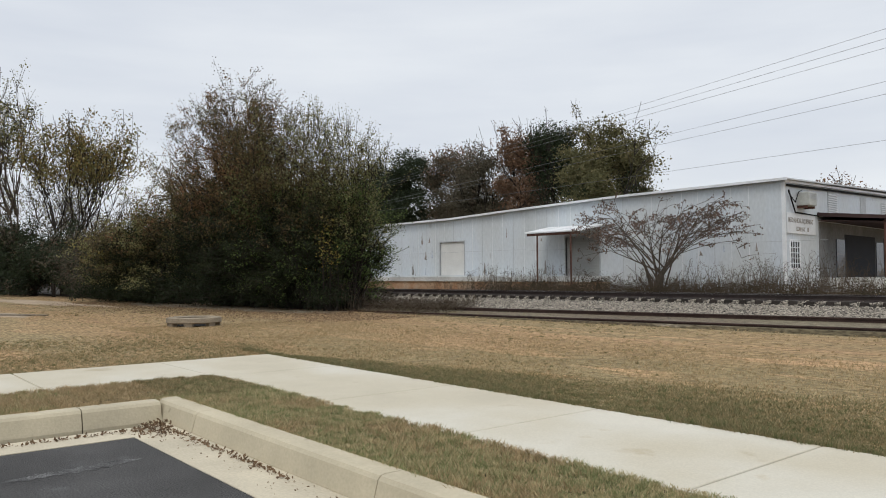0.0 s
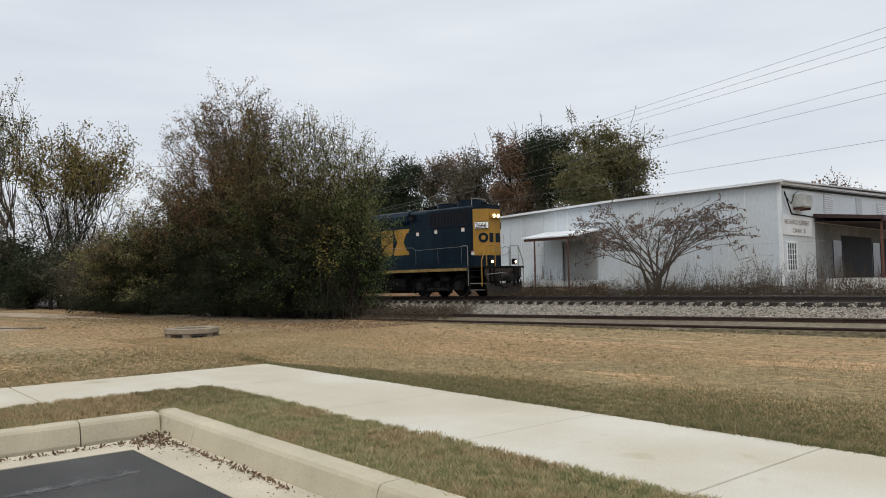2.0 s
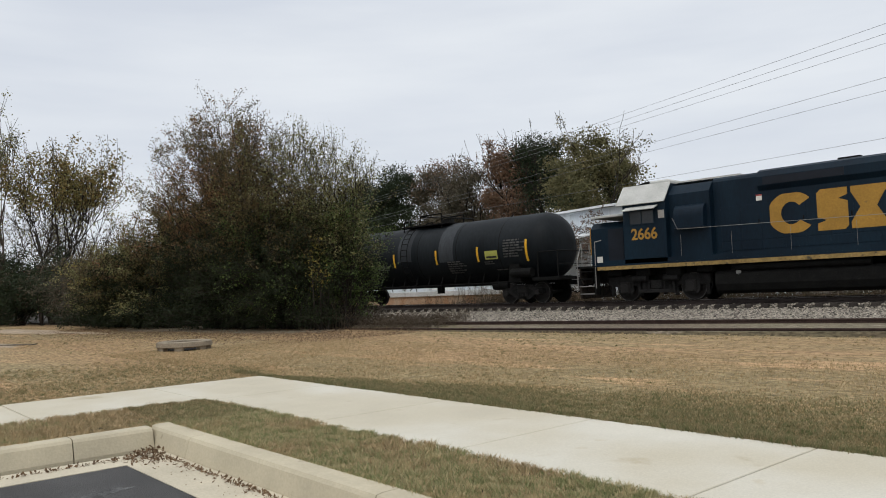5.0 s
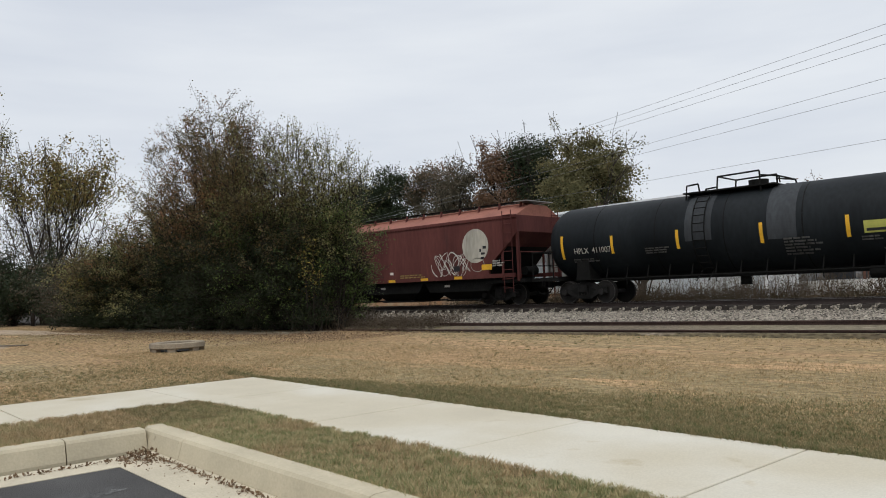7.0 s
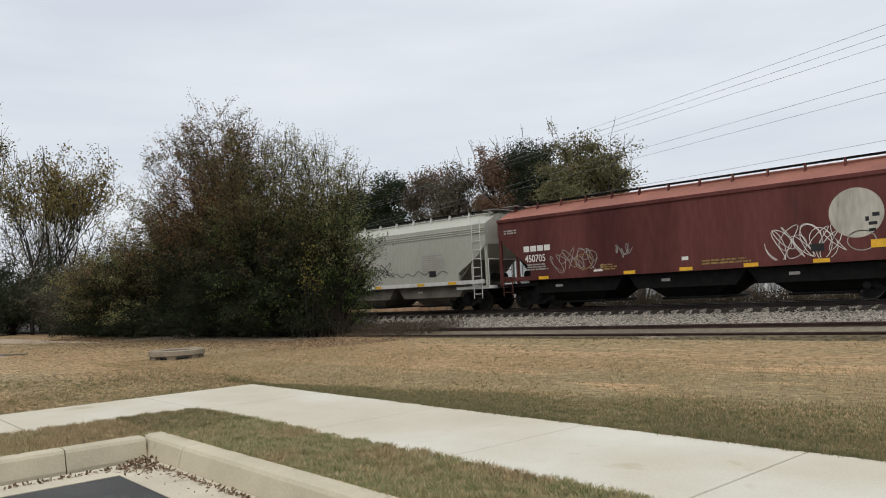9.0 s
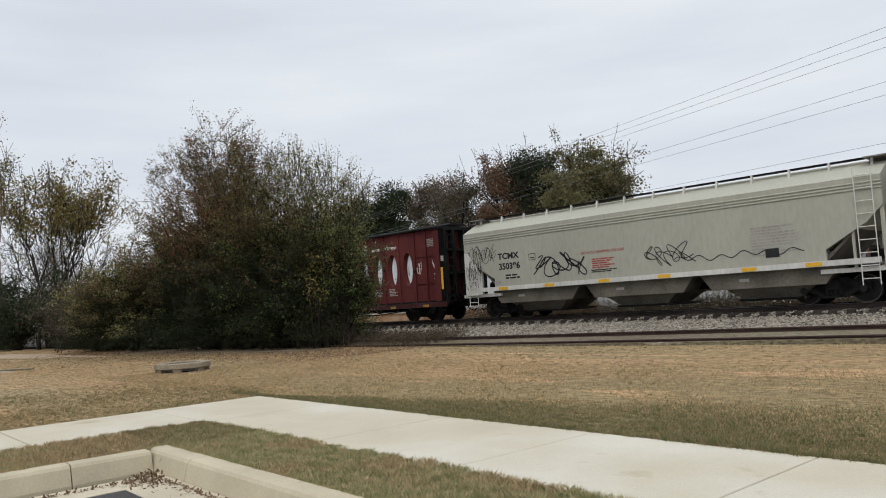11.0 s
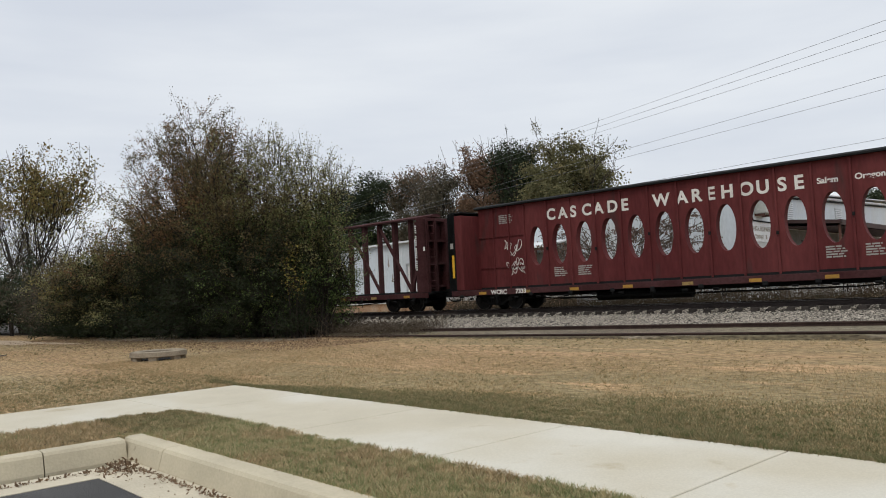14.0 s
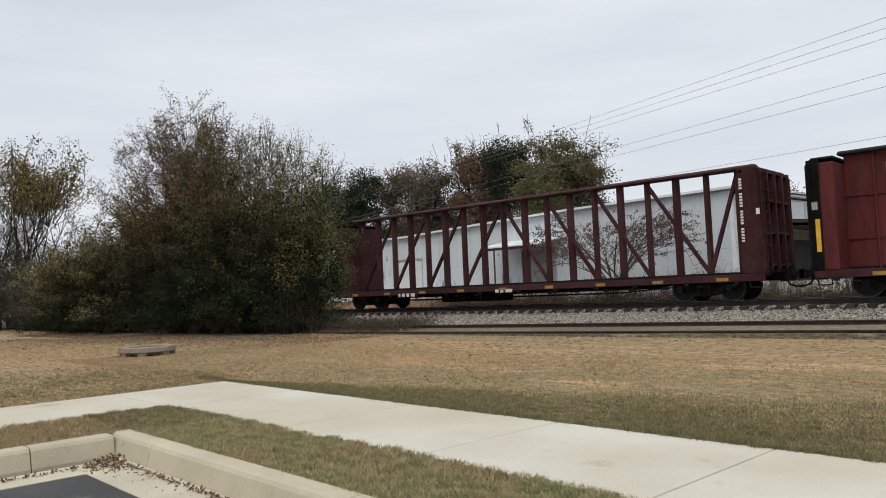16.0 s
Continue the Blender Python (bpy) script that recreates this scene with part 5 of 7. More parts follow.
def build_sumac():
    """A thick leaning trunk that fans into long arching limbs under a flat crown; withered leaves hang in rows from the twig ends."""
    g = np.random.default_rng(55)
    ob = thing("sumac", "spreading sumac with arching limbs and withered hanging leaves before the warehouse", "small tree", pose(-18.9, 6.0, -0.4))
    segs, leaf = [], []

    def arc(p, q, rise, r0, r1, n=8, keep=False):
        m = (np.array(p) + np.array(q)) / 2 + np.array([0, 0, rise]) + g.normal(0, 0.10, 3)
        pts = [(1 - t) ** 2 * np.array(p) + 2 * t * (1 - t) * m + t * t * np.array(q) for t in np.linspace(0, 1, n + 1)]
        for k in range(n):
            a, b = k / n, (k + 1) / n
            segs.append((pts[k], pts[k + 1], r0 + (r1 - r0) * a, r0 + (r1 - r0) * b))
        return pts
    fork = np.array([0.15, 0, 1.0])
    arc((0, 0, 0), fork, 0.0, 0.24, 0.17, 4)
    arc((-0.3, 0.1, 0), (-0.9, 0.1, 1.9), 0.1, 0.13, 0.05, 5)
    for k in range(26):
        p = np.array([g.normal(-0.2, 0.5), g.normal(0, 0.3), 0.0])
        arc(p, p + np.array([g.normal(0, 0.7), g.normal(0, 0.3), g.uniform(0.8, 2.2)]), 0.2, 0.022, 0.008, 4)
    for k in range(17):
        a = 2 * math.pi * (k + g.uniform(-0.3, 0.3)) / 17
        rho = g.uniform(0.45, 0.7)
        reach = np.array([math.cos(a) * 4.0 * rho, math.sin(a) * 2.4 * rho, 4.0 - 2.6 * rho ** 2 + g.normal(0, 0.75)])
        limb = arc(fork + g.normal(0, 0.15, 3) * np.array([1, 1, 2]), reach, g.uniform(0.0, 0.6), 0.045, 0.016, 9)
        for j in range(5):
            p = limb[g.integers(4, 10)]
            aa = a + g.normal(0, 0.55)
            rr = min(1.0, rho + g.uniform(0.1, 0.5))
            q = np.array([math.cos(aa) * 4.4 * rr, math.sin(aa) * 2.4 * rr, 5.55 - 2.4 * rr ** 2.4 - (1.3 if j % 3 == 2 else 0) + g.normal(0, 0.3)])
            bough = arc(p, q, g.uniform(0.1, 0.4), 0.018, 0.009, 7)
            for i in range(5):
                b = bough[g.integers(3, 8)]
                out = np.array([math.cos(aa), math.sin(aa) * 0.7, g.uniform(0.0, 0.6)]) + g.normal(0, 0.5, 3) * np.array([1, 1, 0.4])
                e = b + out / np.linalg.norm(out) * g.uniform(0.35, 0.85)
                arc(b, e, 0.06, 0.011, 0.007, 3)
                for t in g.uniform(0.35, 1.08, 7):
                    leaf.append(b + (e - b) * t + g.normal(0, 0.05, 3))
    v, f = tubes(segs, 5, 0.007)
    cloud_mesh("trunk", v, f, "bark", ob)
    v, f = leaf_quads(np.array(leaf), 0.125, g, 1.6)
    cloud_mesh("crown", v, f, "leaf_sumac", ob)
    return ob


def build_weeds():
    g = np.random.default_rng(61)

    def stalks(n, x0, x1, y0, y1, h, seed):
        g = np.random.default_rng(seed)
        segs, leaf = [], []
        for _ in range(n):
            x, y = g.uniform(x0, x1), g.uniform(y0, y1)
            z = lawn_height(x, y) - 0.05
            hh = h * g.uniform(0.3, 1.15) * (0.7 + 0.6 * noise.noise(Vector((x * 0.6, y * 0.6, 3))))
            p = np.array([x, y, z])
            q = p + np.array([g.normal(0, 0.12), g.normal(0, 0.12), hh * 0.6])
            r = q + np.array([g.normal(0, 0.16), g.normal(0, 0.16), hh * 0.4])
            segs += [(p, q, 0.012, 0.008), (q, r, 0.008, 0.004)]
            for _ in range(3):
                t = g.uniform(0.2, 1)
                b = q + (r - q) * t
                e = b + np.array([g.normal(0, 0.16), g.normal(0, 0.16), g.uniform(0.02, 0.25)])
                segs.append((b, e, 0.005, 0.003))
                leaf += [e + g.normal(0, 0.03, 3)]
        return segs, np.array(leaf)
    for n, x0, x1, y0, y1, h, seed, label in ((330, -31, -22.5, 4.6, 7.4, 1.9, 1, "tall dry weeds before the loading dock"), (330, -22.5, -15, 4.4, 7.8, 1.5, 2, "tall dry weeds beside the railway"), (1150, -16, 2, 4.0, 8.5, 2.0, 3, "dense dry weeds beside the railway"), (70, -36, -31, 5.5, 8.0, 0.9, 4, "sparse dry weeds before the loading dock"), (500, -24, -17.5, -9.3, -8.2, 0.8, 5, "dry weeds along the siding"), (260, -20.5, -17, -11.1, -9.5, 0.55, 6, "dry weeds along the siding"), (500, -31, -20.5, -11.6, -9.3, 1.1, 8, "dry stalks under the bushes")):
        segs, leaf = stalks(n, x0, x1, y0, y1, h, seed)
        v, f = tubes(segs, 3, 0.004)
        ob = cloud_mesh("weeds", v, f, "straw")
        tagged(ob, label, "weeds", kind="stuff")
        v, f = leaf_quads(leaf, 0.055, g)
        cloud_mesh("seed_heads", v, f, "weed", ob)
    # low brambles close the ground behind the track
    for x0, x1, n, seed in ((-30, -14, 26000, 7), (-14.5, 4, 26000, 9)):
        k = np.random.default_rng(seed)
        x, y = k.uniform(x0, x1, n), k.uniform(3.8, 8.5, n)
        top_z = np.array([0.35 + 0.45 * noise.noise(Vector((a * 0.8, b * 0.8, 1))) for a, b in zip(x, y)])
        z = -0.35 + np.clip(top_z, 0.05, 1) * k.uniform(0, 1, n) * 1.6
        v, f = leaf_quads(np.stack([x, y, z], -1), 0.075, k)
        tagged(cloud_mesh("brambles", v, f, "weed"), "low brown brambles behind the track", "brambles", kind="stuff")


def build_wires():
    for y0, z0, y1, z1, r in ((4.6, 10.0, 20.5, 10.0, 0.0075), (4.9, 9.72, 20.3, 9.72, 0.0075), (5.2, 9.45, 20.1, 9.45, 0.0075), (5.0, 8.1, 20.6, 8.1, 0.0075), (5.6, 7.75, 20.2, 7.75, 0.0075), (6.0, 6.0, 15.0, 6.25, 0.0075)):
        # straight run from x = -8.5 to x = -55, carried on past both ends
        a, b = Vector((-8.5, y0, z0)), Vector((-55, y1, z1))
        d = b - a
        pts = []
        for i in range(41):
            t = -1.3 + 3.4 * i / 40
            q = a + d * t
            q.z += 0.55 * ((t - 0.4) ** 2 - 0.2) * 0.5
            pts.append(q)
        top("power_line", pipe(bmesh.new(), pts, r, 5), "wire", "thin overhead power cable above the railway", "cable", "overhead cables")


build_near_bushes()
build_left_trees()
build_treeline()
build_sumac()
build_weeds()
build_wires()


# ---- train ----
AXLES = []


def wheelset(parent, x, r=0.46, name="wheelset"):
    """Two wheels on an axle; its own middle is the axle's centre."""
    bm = bmesh.new()
    rod(bm, (0, -0.95, 0), (0, 0.95, 0), 0.085, 10)
    for s in (-1, 1):
        rod(bm, (0, s * 0.70, 0), (0, s * 0.82, 0), r, 28)
        rod(bm, (0, s * 0.66, 0), (0, s * 0.70, 0), r + 0.028, 28)
        rod(bm, (0, s * 0.82, 0), (0, s * 0.835, 0), r * 0.80, 24, r * 0.70)
        rod(bm, (0, s * 0.83, 0), (0, s * 0.90, 0), r * 0.3, 14, r * 0.22)
    ws = part(name, bm, "wheel", parent)
    ws.location = (x, 0, r)
    for s in (-1, 1):
        bm = bmesh.new()
        ring = [[bm.verts.new((q * math.cos(2 * math.pi * i / 28), s * 0.8225, q * math.sin(2 * math.pi * i / 28))) for i in range(28)] for q in (r - 0.004, r - 0.026)]
        for i in range(28):
            bm.faces.new((ring[0][i], ring[0][(i + 1) % 28], ring[1][(i + 1) % 28], ring[1][i]))
        part("rim", bm, "tread", ws, "worn rim")
    AXLES.append((ws, x, r))
    return ws


def bogie(parent, xc, half, r=0.46, loco=False):
    """Freight truck: two cast side frames, bolster, springs; wheelsets under it."""
    bm = box(bmesh.new(), xc - 0.22, xc + 0.22, -1.15, 1.15, 0.45, 0.78, 0.03)
    fr = part("truck", bm, "truck_steel", parent, "grimy cast bogie")
    for s in (-1, 1):
        bm = bmesh.new()
        y0, y1 = s * 0.86, s * 1.04
        a, b = min(y0, y1), max(y0, y1)
        if loco:
            out = [(-half - 0.75, 0.62), (-half - 0.75, 0.95), (-half + 0.3, 0.98), (-0.45, 0.80), (0.45, 0.80), (half - 0.3, 0.98), (half + 0.75, 0.95), (half + 0.75, 0.62), (half + 0.3, 0.55), (half - 0.45, 0.60), (0.6, 0.42), (-0.6, 0.42), (-half + 0.45, 0.60), (-half - 0.3, 0.55)]
        else:
            out = [(-half - 0.22, 0.42), (-half - 0.2, 0.66), (-half + 0.25, 0.70), (-0.42, 0.84), (0.42, 0.84), (half - 0.25, 0.70), (half + 0.2, 0.66), (half + 0.22, 0.42), (half - 0.18, 0.40), (0.38, 0.2), (-0.38, 0.2), (-half + 0.18, 0.40)]
        prism(bm, [(xc + x, z) for x, z in out], "y", a, b)
        part("side_frame", bm, "truck_steel", fr)
    for s in (-1, 1):
        if not loco:
            # flat dark plates stand for the shaded openings in the frame
            for hole in (-1, 1):
                part("window_recess", prism(bmesh.new(), [(xc + hole * 0.28, 0.30), (xc + hole * 0.28, 0.68), (xc + hole * 0.62, 0.55)][::hole], "y", s * 1.042 - 0.004, s * 1.042 + 0.004), "dark", fr)
        bm = bmesh.new()
        for k in range(4 if not loco else 6):
            span = 0.20 if not loco else 0.55
            x = xc - span + 2 * span * k / (3 if not loco else 5)
            rod(bm, (x, s * 1.07, 0.30 if not loco else 0.45), (x, s * 1.07, 0.62 if not loco else 0.72), 0.05, 8)
        part("spring", bm, "truck_steel", fr)
        if loco:
            # brake cylinders, rigging, pedestal jaws and snubbers hang on the frame
            for e in (-1, 1):
                part("brake_cylinder", rod(bmesh.new(), (xc + e * 0.35, s * 1.16, 0.86), (xc + e * 0.95, s * 1.16, 0.86), 0.13, 12), "truck_steel", fr)
                part("brake_lever", box(bmesh.new(), xc + e * 0.72 - 0.05, xc + e * 0.72 + 0.05, s * 1.12 - 0.03, s * 1.12 + 0.03, 0.28, 0.86, 0.01), "truck_steel", fr)
                part("brake_shoe", box(bmesh.new(), xc + e * (half - 0.62) - 0.07, xc + e * (half - 0.62) + 0.07, s * 0.95 - 0.06, s * 0.95 + 0.06, 0.2, 0.66, 0.02), "truck_steel", fr)
                part("brake_shoe", box(bmesh.new(), xc + e * (half + 0.62) - 0.07, xc + e * (half + 0.62) + 0.07, s * 0.95 - 0.06, s * 0.95 + 0.06, 0.2, 0.66, 0.02), "truck_steel", fr)
                part("pedestal", prism(bmesh.new(), [(xc + e * half + a, z) for a, z in ((-0.36, 0.98), (0.36, 0.98), (0.34, 0.36), (0.24, 0.26), (-0.24, 0.26), (-0.34, 0.36))], "y", s * 1.0 - 0.06, s * 1.0 + 0.06), "truck_steel", fr)
                part("sand_pipe", pipe(bmesh.new(), [(xc + e * (half + 0.75), s * 1.1, 1.15), (xc + e * (half + 0.8), s * 1.0, 0.5), (xc + e * (half + 0.5), s * 0.85, 0.12)], 0.025, 5), "dark", fr)
            part("spring_plank", box(bmesh.new(), xc - 0.7, xc + 0.7, s * 1.05 - 0.12, s * 1.05 + 0.12, 0.3, 0.44, 0.02), "truck_steel", fr)
        for e in (-1, 1):
            bm = rod(bmesh.new(), (xc + e * half, s * 1.02, r), (xc + e * half, s * 1.16, r), 0.12 if not loco else 0.17, 12)
            if loco:
                box(bm, xc + e * half - 0.2, xc + e * half + 0.2, s * 1.08 - 0.05, s * 1.08 + 0.05, r - 0.2, r + 0.25, 0.03)
            part("axle_box", bm, "wheel", fr)
    for e in (-1, 1):
        wheelset(parent, xc + e * half, r)
    return fr


def coupler(parent, x, z=0.85):
    d = 1 if x > 0 else -1
    bm = box(bmesh.new(), min(x, x - d * 0.9), max(x, x - d * 0.9), -0.09, 0.09, z - 0.1, z + 0.1, 0.02)
    box(bm, min(x + d * 0.14, x - d * 0.14), max(x + d * 0.14, x - d * 0.14), -0.17, 0.15, z - 0.17, z + 0.17, 0.05)
    c = part("coupler", bm, "truck_steel", parent)
    bm = bmesh.new()
    pipe(bm, [(x - d * 0.5, -0.35, z - 0.05), (x - d * 0.3, -0.4, z - 0.35), (x, -0.38, z - 0.45), (x + d * 0.12, -0.3, z - 0.36)], 0.028)
    part("air_hose", bm, "dark", c)


def ladder(parent, x0, x1, y, z0, z1, n, material, r=0.018, label=""):
    bm = bmesh.new()
    for x in (x0, x1):
        rod(bm, (x, y, z0), (x, y, z1), r)
    for i in range(n):
        z = z0 + (z1 - z0) * (i + 0.5) / n
        rod(bm, (x0, y, z), (x1, y, z), r * 0.9)
    part("ladder", bm, material, parent, label)


def end_ladder(parent, x, y0, y1, z0, z1, n, material, r=0.018):
    bm = bmesh.new()
    for y in (y0, y1):
        rod(bm, (x, y, z0), (x, y, z1), r)
    for i in range(n):
        z = z0 + (z1 - z0) * (i + 0.5) / n
        rod(bm, (x, y0, z), (x, y1, z), r * 0.9)
    part("ladder", bm, material, parent)


def bars(parent, x, y, z, lines, width, height, material, seed=0):
    """Small print too worn to read: plain bars."""
    g = random.Random(seed)
    bm = bmesh.new()
    for i in range(lines):
        w = width * g.uniform(0.6, 1.0)
        k = x
        while k < x + w:
            e = min(k + g.uniform(0.12, 0.4), x + w)
            box(bm, k, e, y - 0.004, y, z - (i + 1) * height * 1.7, z - (i + 1) * height * 1.7 + height)
            k = e + height * 0.7
    tagged(part("small_print", bm, material, parent), kind="stuff")


def scrawl(parent, x, y, z, w, h, material, seed, thick=0.02, loops=5):
    """A sprayed tag: looping flat strokes."""
    g = random.Random(seed)
    for k in range(2):
        bm = bmesh.new()
        a, b, c = g.uniform(0.6, 1.4), g.uniform(0, 6), g.uniform(0.25, 0.5)
        pts = []
        n = 16 * loops
        for i in range(n + 1):
            t = i / n
            px = x + w * (t + 0.12 * math.sin(2 * math.pi * loops * t * a + b))
            pz = z + h * (0.5 + c * math.sin(2 * math.pi * loops * t + b * 2) + 0.22 * math.sin(2 * math.pi * loops * 0.37 * t + b))
            pts.append((px, pz))
        prev = None
        for i in range(len(pts) - 1):
            dx, dz = pts[i + 1][0] - pts[i][0], pts[i + 1][1] - pts[i][1]
            ln = math.hypot(dx, dz) + 1e-6
            nx, nz = -dz / ln * thick / 2, dx / ln * thick / 2
            cur = (bm.verts.new((pts[i][0] + nx, y, pts[i][1] + nz)), bm.verts.new((pts[i][0] - nx, y, pts[i][1] - nz)))
            if prev:
                bm.faces.new((prev[0], prev[1], cur[1], cur[0]))
            prev = cur
        part("graffiti", bm, material, parent, "sprayed graffiti stroke")


def patch(parent, name, x0, x1, y, z0, z1, material, label=""):
    return part(name, box(bmesh.new(), x0, x1, y - 0.006, y, z0, z1), material, parent, label)


def build_locomotive():
    ob = thing("locomotive", "dark navy and yellow four-axle diesel locomotive, headlights lit", "locomotive")
    # frame and walkways
    part("underframe", box(bmesh.new(), -8.3, 8.3, -0.75, 0.75, 0.78, 1.42, 0.03), "dark", ob)
    part("walkway", box(bmesh.new(), -7.62, 7.62, -1.52, 1.52, 1.40, 1.46), "navy", ob)
    sill = part("side_sill", box(bmesh.new(), -7.5, 7.53, -1.535, -1.47, 1.25, 1.39), "sill_yellow", ob, "yellow side sill stripe")
    part("side_sill", box(bmesh.new(), -7.5, 7.53, 1.47, 1.535, 1.25, 1.39), "sill_yellow", ob, "yellow side sill stripe")
    part("kick_strip", box(bmesh.new(), -7.5, 7.5, -1.50, -1.46, 1.461, 1.62), "navy", ob)
    # long hood with shoulders
    hood = [(-0.9, 1.46), (0.9, 1.46), (0.9, 4.24), (0.84, 4.34), (0.74, 4.40), (0.5, 4.44), (-0.5, 4.44), (-0.74, 4.40), (-0.84, 4.34), (-0.9, 4.24)]
    hb = part("long_hood", prism(bmesh.new(), hood, "x", -2.85, 7.42), "navy", ob, "navy long hood")
    for i in range(13):
        x = -2.6 + i * 0.74
        part("hood_door", box(bmesh.new(), x, x + 0.68, -0.912, -0.9, 1.72, 2.02, 0.004), "navy", hb)
        part("hood_door", box(bmesh.new(), x, x + 0.68, -0.912, -0.9, 2.06, 3.3, 0.004), "navy", hb)
        if i % 2:
            part("door_latch", box(bmesh.new(), x + 0.6, x + 0.64, -0.93, -0.912, 2.6, 2.75), "dark", hb)
    part("intake_flare", prism(bmesh.new(), [(-1.02, 3.9), (-0.9, 3.72), (0.9, 3.72), (1.02, 3.9), (1.02, 4.2), (0.9, 4.4), (0.7, 4.48), (-0.7, 4.48), (-0.9, 4.4), (-1.02, 4.2)], "x", -1.2, 2.9), "navy", hb)
    part("intake_grille", box(bmesh.new(), -1.0, 1.6, -1.032, -1.02, 3.92, 4.18), "grille", hb)
    part("equipment_hood", prism(bmesh.new(), [(-1.2, 1.46), (1.2, 1.46), (1.2, 3.95), (0.9, 4.3), (-0.9, 4.3), (-1.2, 3.95)], "x", -4.45, -2.852), "navy", hb)
    bend = [(-1.202 - 0.29 * math.sin(math.pi / 2 * k / 8), 3.05 + 0.45 * math.cos(math.pi / 2 * k / 8)) for k in range(9)]
    bm = prism(bmesh.new(), [(-1.202, 2.65)] + bend + [(-1.492, 2.65)], "x", -4.15, -3.0)
    part("blower_duct", bm, "navy", hb, "rounded navy duct")
    # radiators, fans, horn
    part("radiator_grille", box(bmesh.new(), 4.42, 7.26, -0.925, -0.9, 3.52, 4.22), "grille", hb, "black radiator grille")
    for k in range(27):
        part("grille_slat", box(bmesh.new(), 4.5 + k * 0.102, 4.525 + k * 0.102, -0.937, -0.925, 3.54, 4.2), "dark", hb)
    for x0, x1, z0, z1 in ((4.34, 4.42, 3.44, 4.3), (7.26, 7.34, 3.44, 4.3), (4.42, 7.26, 4.22, 4.3), (4.42, 7.26, 3.44, 3.52)):
        part("grille_frame", box(bmesh.new(), x0, x1, -0.935, -0.9, z0, z1), "navy", hb)
    for x in (6.45, 4.95):
        fan = part("radiator_fan", rod(bmesh.new(), (x, 0, 4.43), (x, 0, 4.72 if x > 6 else 4.66), 0.66 if x > 6 else 0.6, 24), "navy", hb, "round roof fan housing")
        part("fan_grille", rod(bmesh.new(), (x, 0, 4.72 if x > 6 else 4.66), (x, 0, 4.74 if x > 6 else 4.68), 0.6 if x > 6 else 0.54, 24), "dark", hb)
    horn = part("horn", box(bmesh.new(), 3.35, 3.75, -0.06, 0.06, 4.44, 4.56, 0.015), "dark", hb, "cluster of air horns")
    for k, (d, yo) in enumerate(((1, -0.14), (1, 0.14), (-1, 0.0))):
        part("trumpet", rod(bmesh.new(), (3.55, yo, 4.60), (3.55 + d * 0.36, yo, 4.62), 0.025, 10, 0.085), "dark", horn)
    part("exhaust_stack", box(bmesh.new(), 1.2, 1.9, -0.25, 0.25, 4.4, 4.6, 0.02), "dark", hb)
    bell = part("bell", rod(bmesh.new(), (3.25, -1.08, 3.95), (3.25, -1.08, 4.18), 0.16, 14, 0.07), "truck_steel", hb, "dark bell")
    part("bell_bracket", box(bmesh.new(), 3.1, 3.4, -1.2, -0.85, 4.18, 4.22), "dark", hb)
    bm = bmesh.new()
    pipe(bm, [(7.0, -0.5, 4.43), (7.0, -0.5, 4.78), (7.0, 0.5, 4.78), (7.0, 0.5, 4.43)], 0.02)
    part("roof_rail", bm, "handrail", hb)
    part("lifting_lug", box(bmesh.new(), 7.28, 7.44, -0.12, 0.12, 4.43, 4.6), "dark", hb)
    # yellow end of the long hood
    plan = [(7.422, -0.9), (7.5, -0.88), (8.0, -0.42), (8.0, 0.42), (7.5, 0.88), (7.422, 0.9)]
    nose = part("yellow_end", prism(bmesh.new(), plan, "z", 1.98, 4.2), "yellow", ob, "yellow hood end with bevelled corners")
    part("end_base", prism(bmesh.new(), plan, "z", 1.47, 1.976), "navy", ob)
    part("end_cap", prism(bmesh.new(), [(x, 0.96 * y) for x, y in plan], "z", 4.204, 4.4), "navy", ob, "rounded navy roof end")
    part("headlight_housing", box(bmesh.new(), 8.0, 8.12, -0.33, 0.33, 3.72, 4.0, 0.03), "yellow", nose)
    for y in (-0.15, 0.15):
        part("headlight", rod(bmesh.new(), (8.115, y, 3.86), (8.135, y, 3.86), 0.085, 16), "lamp_glow", nose, "lit headlight")
    # number boards and mark sit on the bevelled corners
    for s in (-1, 1):
        deg = math.degrees(math.atan2(0.46, 0.5)) if s < 0 else 180 - math.degrees(math.atan2(0.46, 0.5))
        face = pose(7.75, s * 0.65, 0, 0, 0, deg)
        bm = box(bmesh.new(), -0.345, 0.345, -0.05, -0.002, 3.24, 3.58, 0.04)
        bmesh.ops.transform(bm, matrix=face, verts=bm.verts)
        part("number_board_frame", bm, "black_paint", nose)
        bm = box(bmesh.new(), -0.325, 0.325, -0.058, -0.046, 3.26, 3.56, 0.004)
        bmesh.ops.transform(bm, matrix=face, verts=bm.verts)
        part("number_board", bm, "board_glow", nose, "lit white number board")
        text_part("road_number", "2666", 0.34, "black_paint", nose, face @ pose(-0.30, -0.062, 3.29, 90), stretch=0.8, bold=0.006)
        ring = [2 * math.pi * i / 24 for i in range(24)]
        bm = ring_plate(bmesh.new(), [(0.08 + 0.24 * math.cos(a), 2.82 + 0.24 * math.sin(a)) for a in ring], [(0.08 + 0.11 * math.cos(a), 2.82 + 0.11 * math.sin(a)) for a in ring], -0.012, -0.003)
        bmesh.ops.transform(bm, matrix=face, verts=bm.verts)
        part("end_emblem", bm, "navy", nose, "dark company mark in plain shapes")
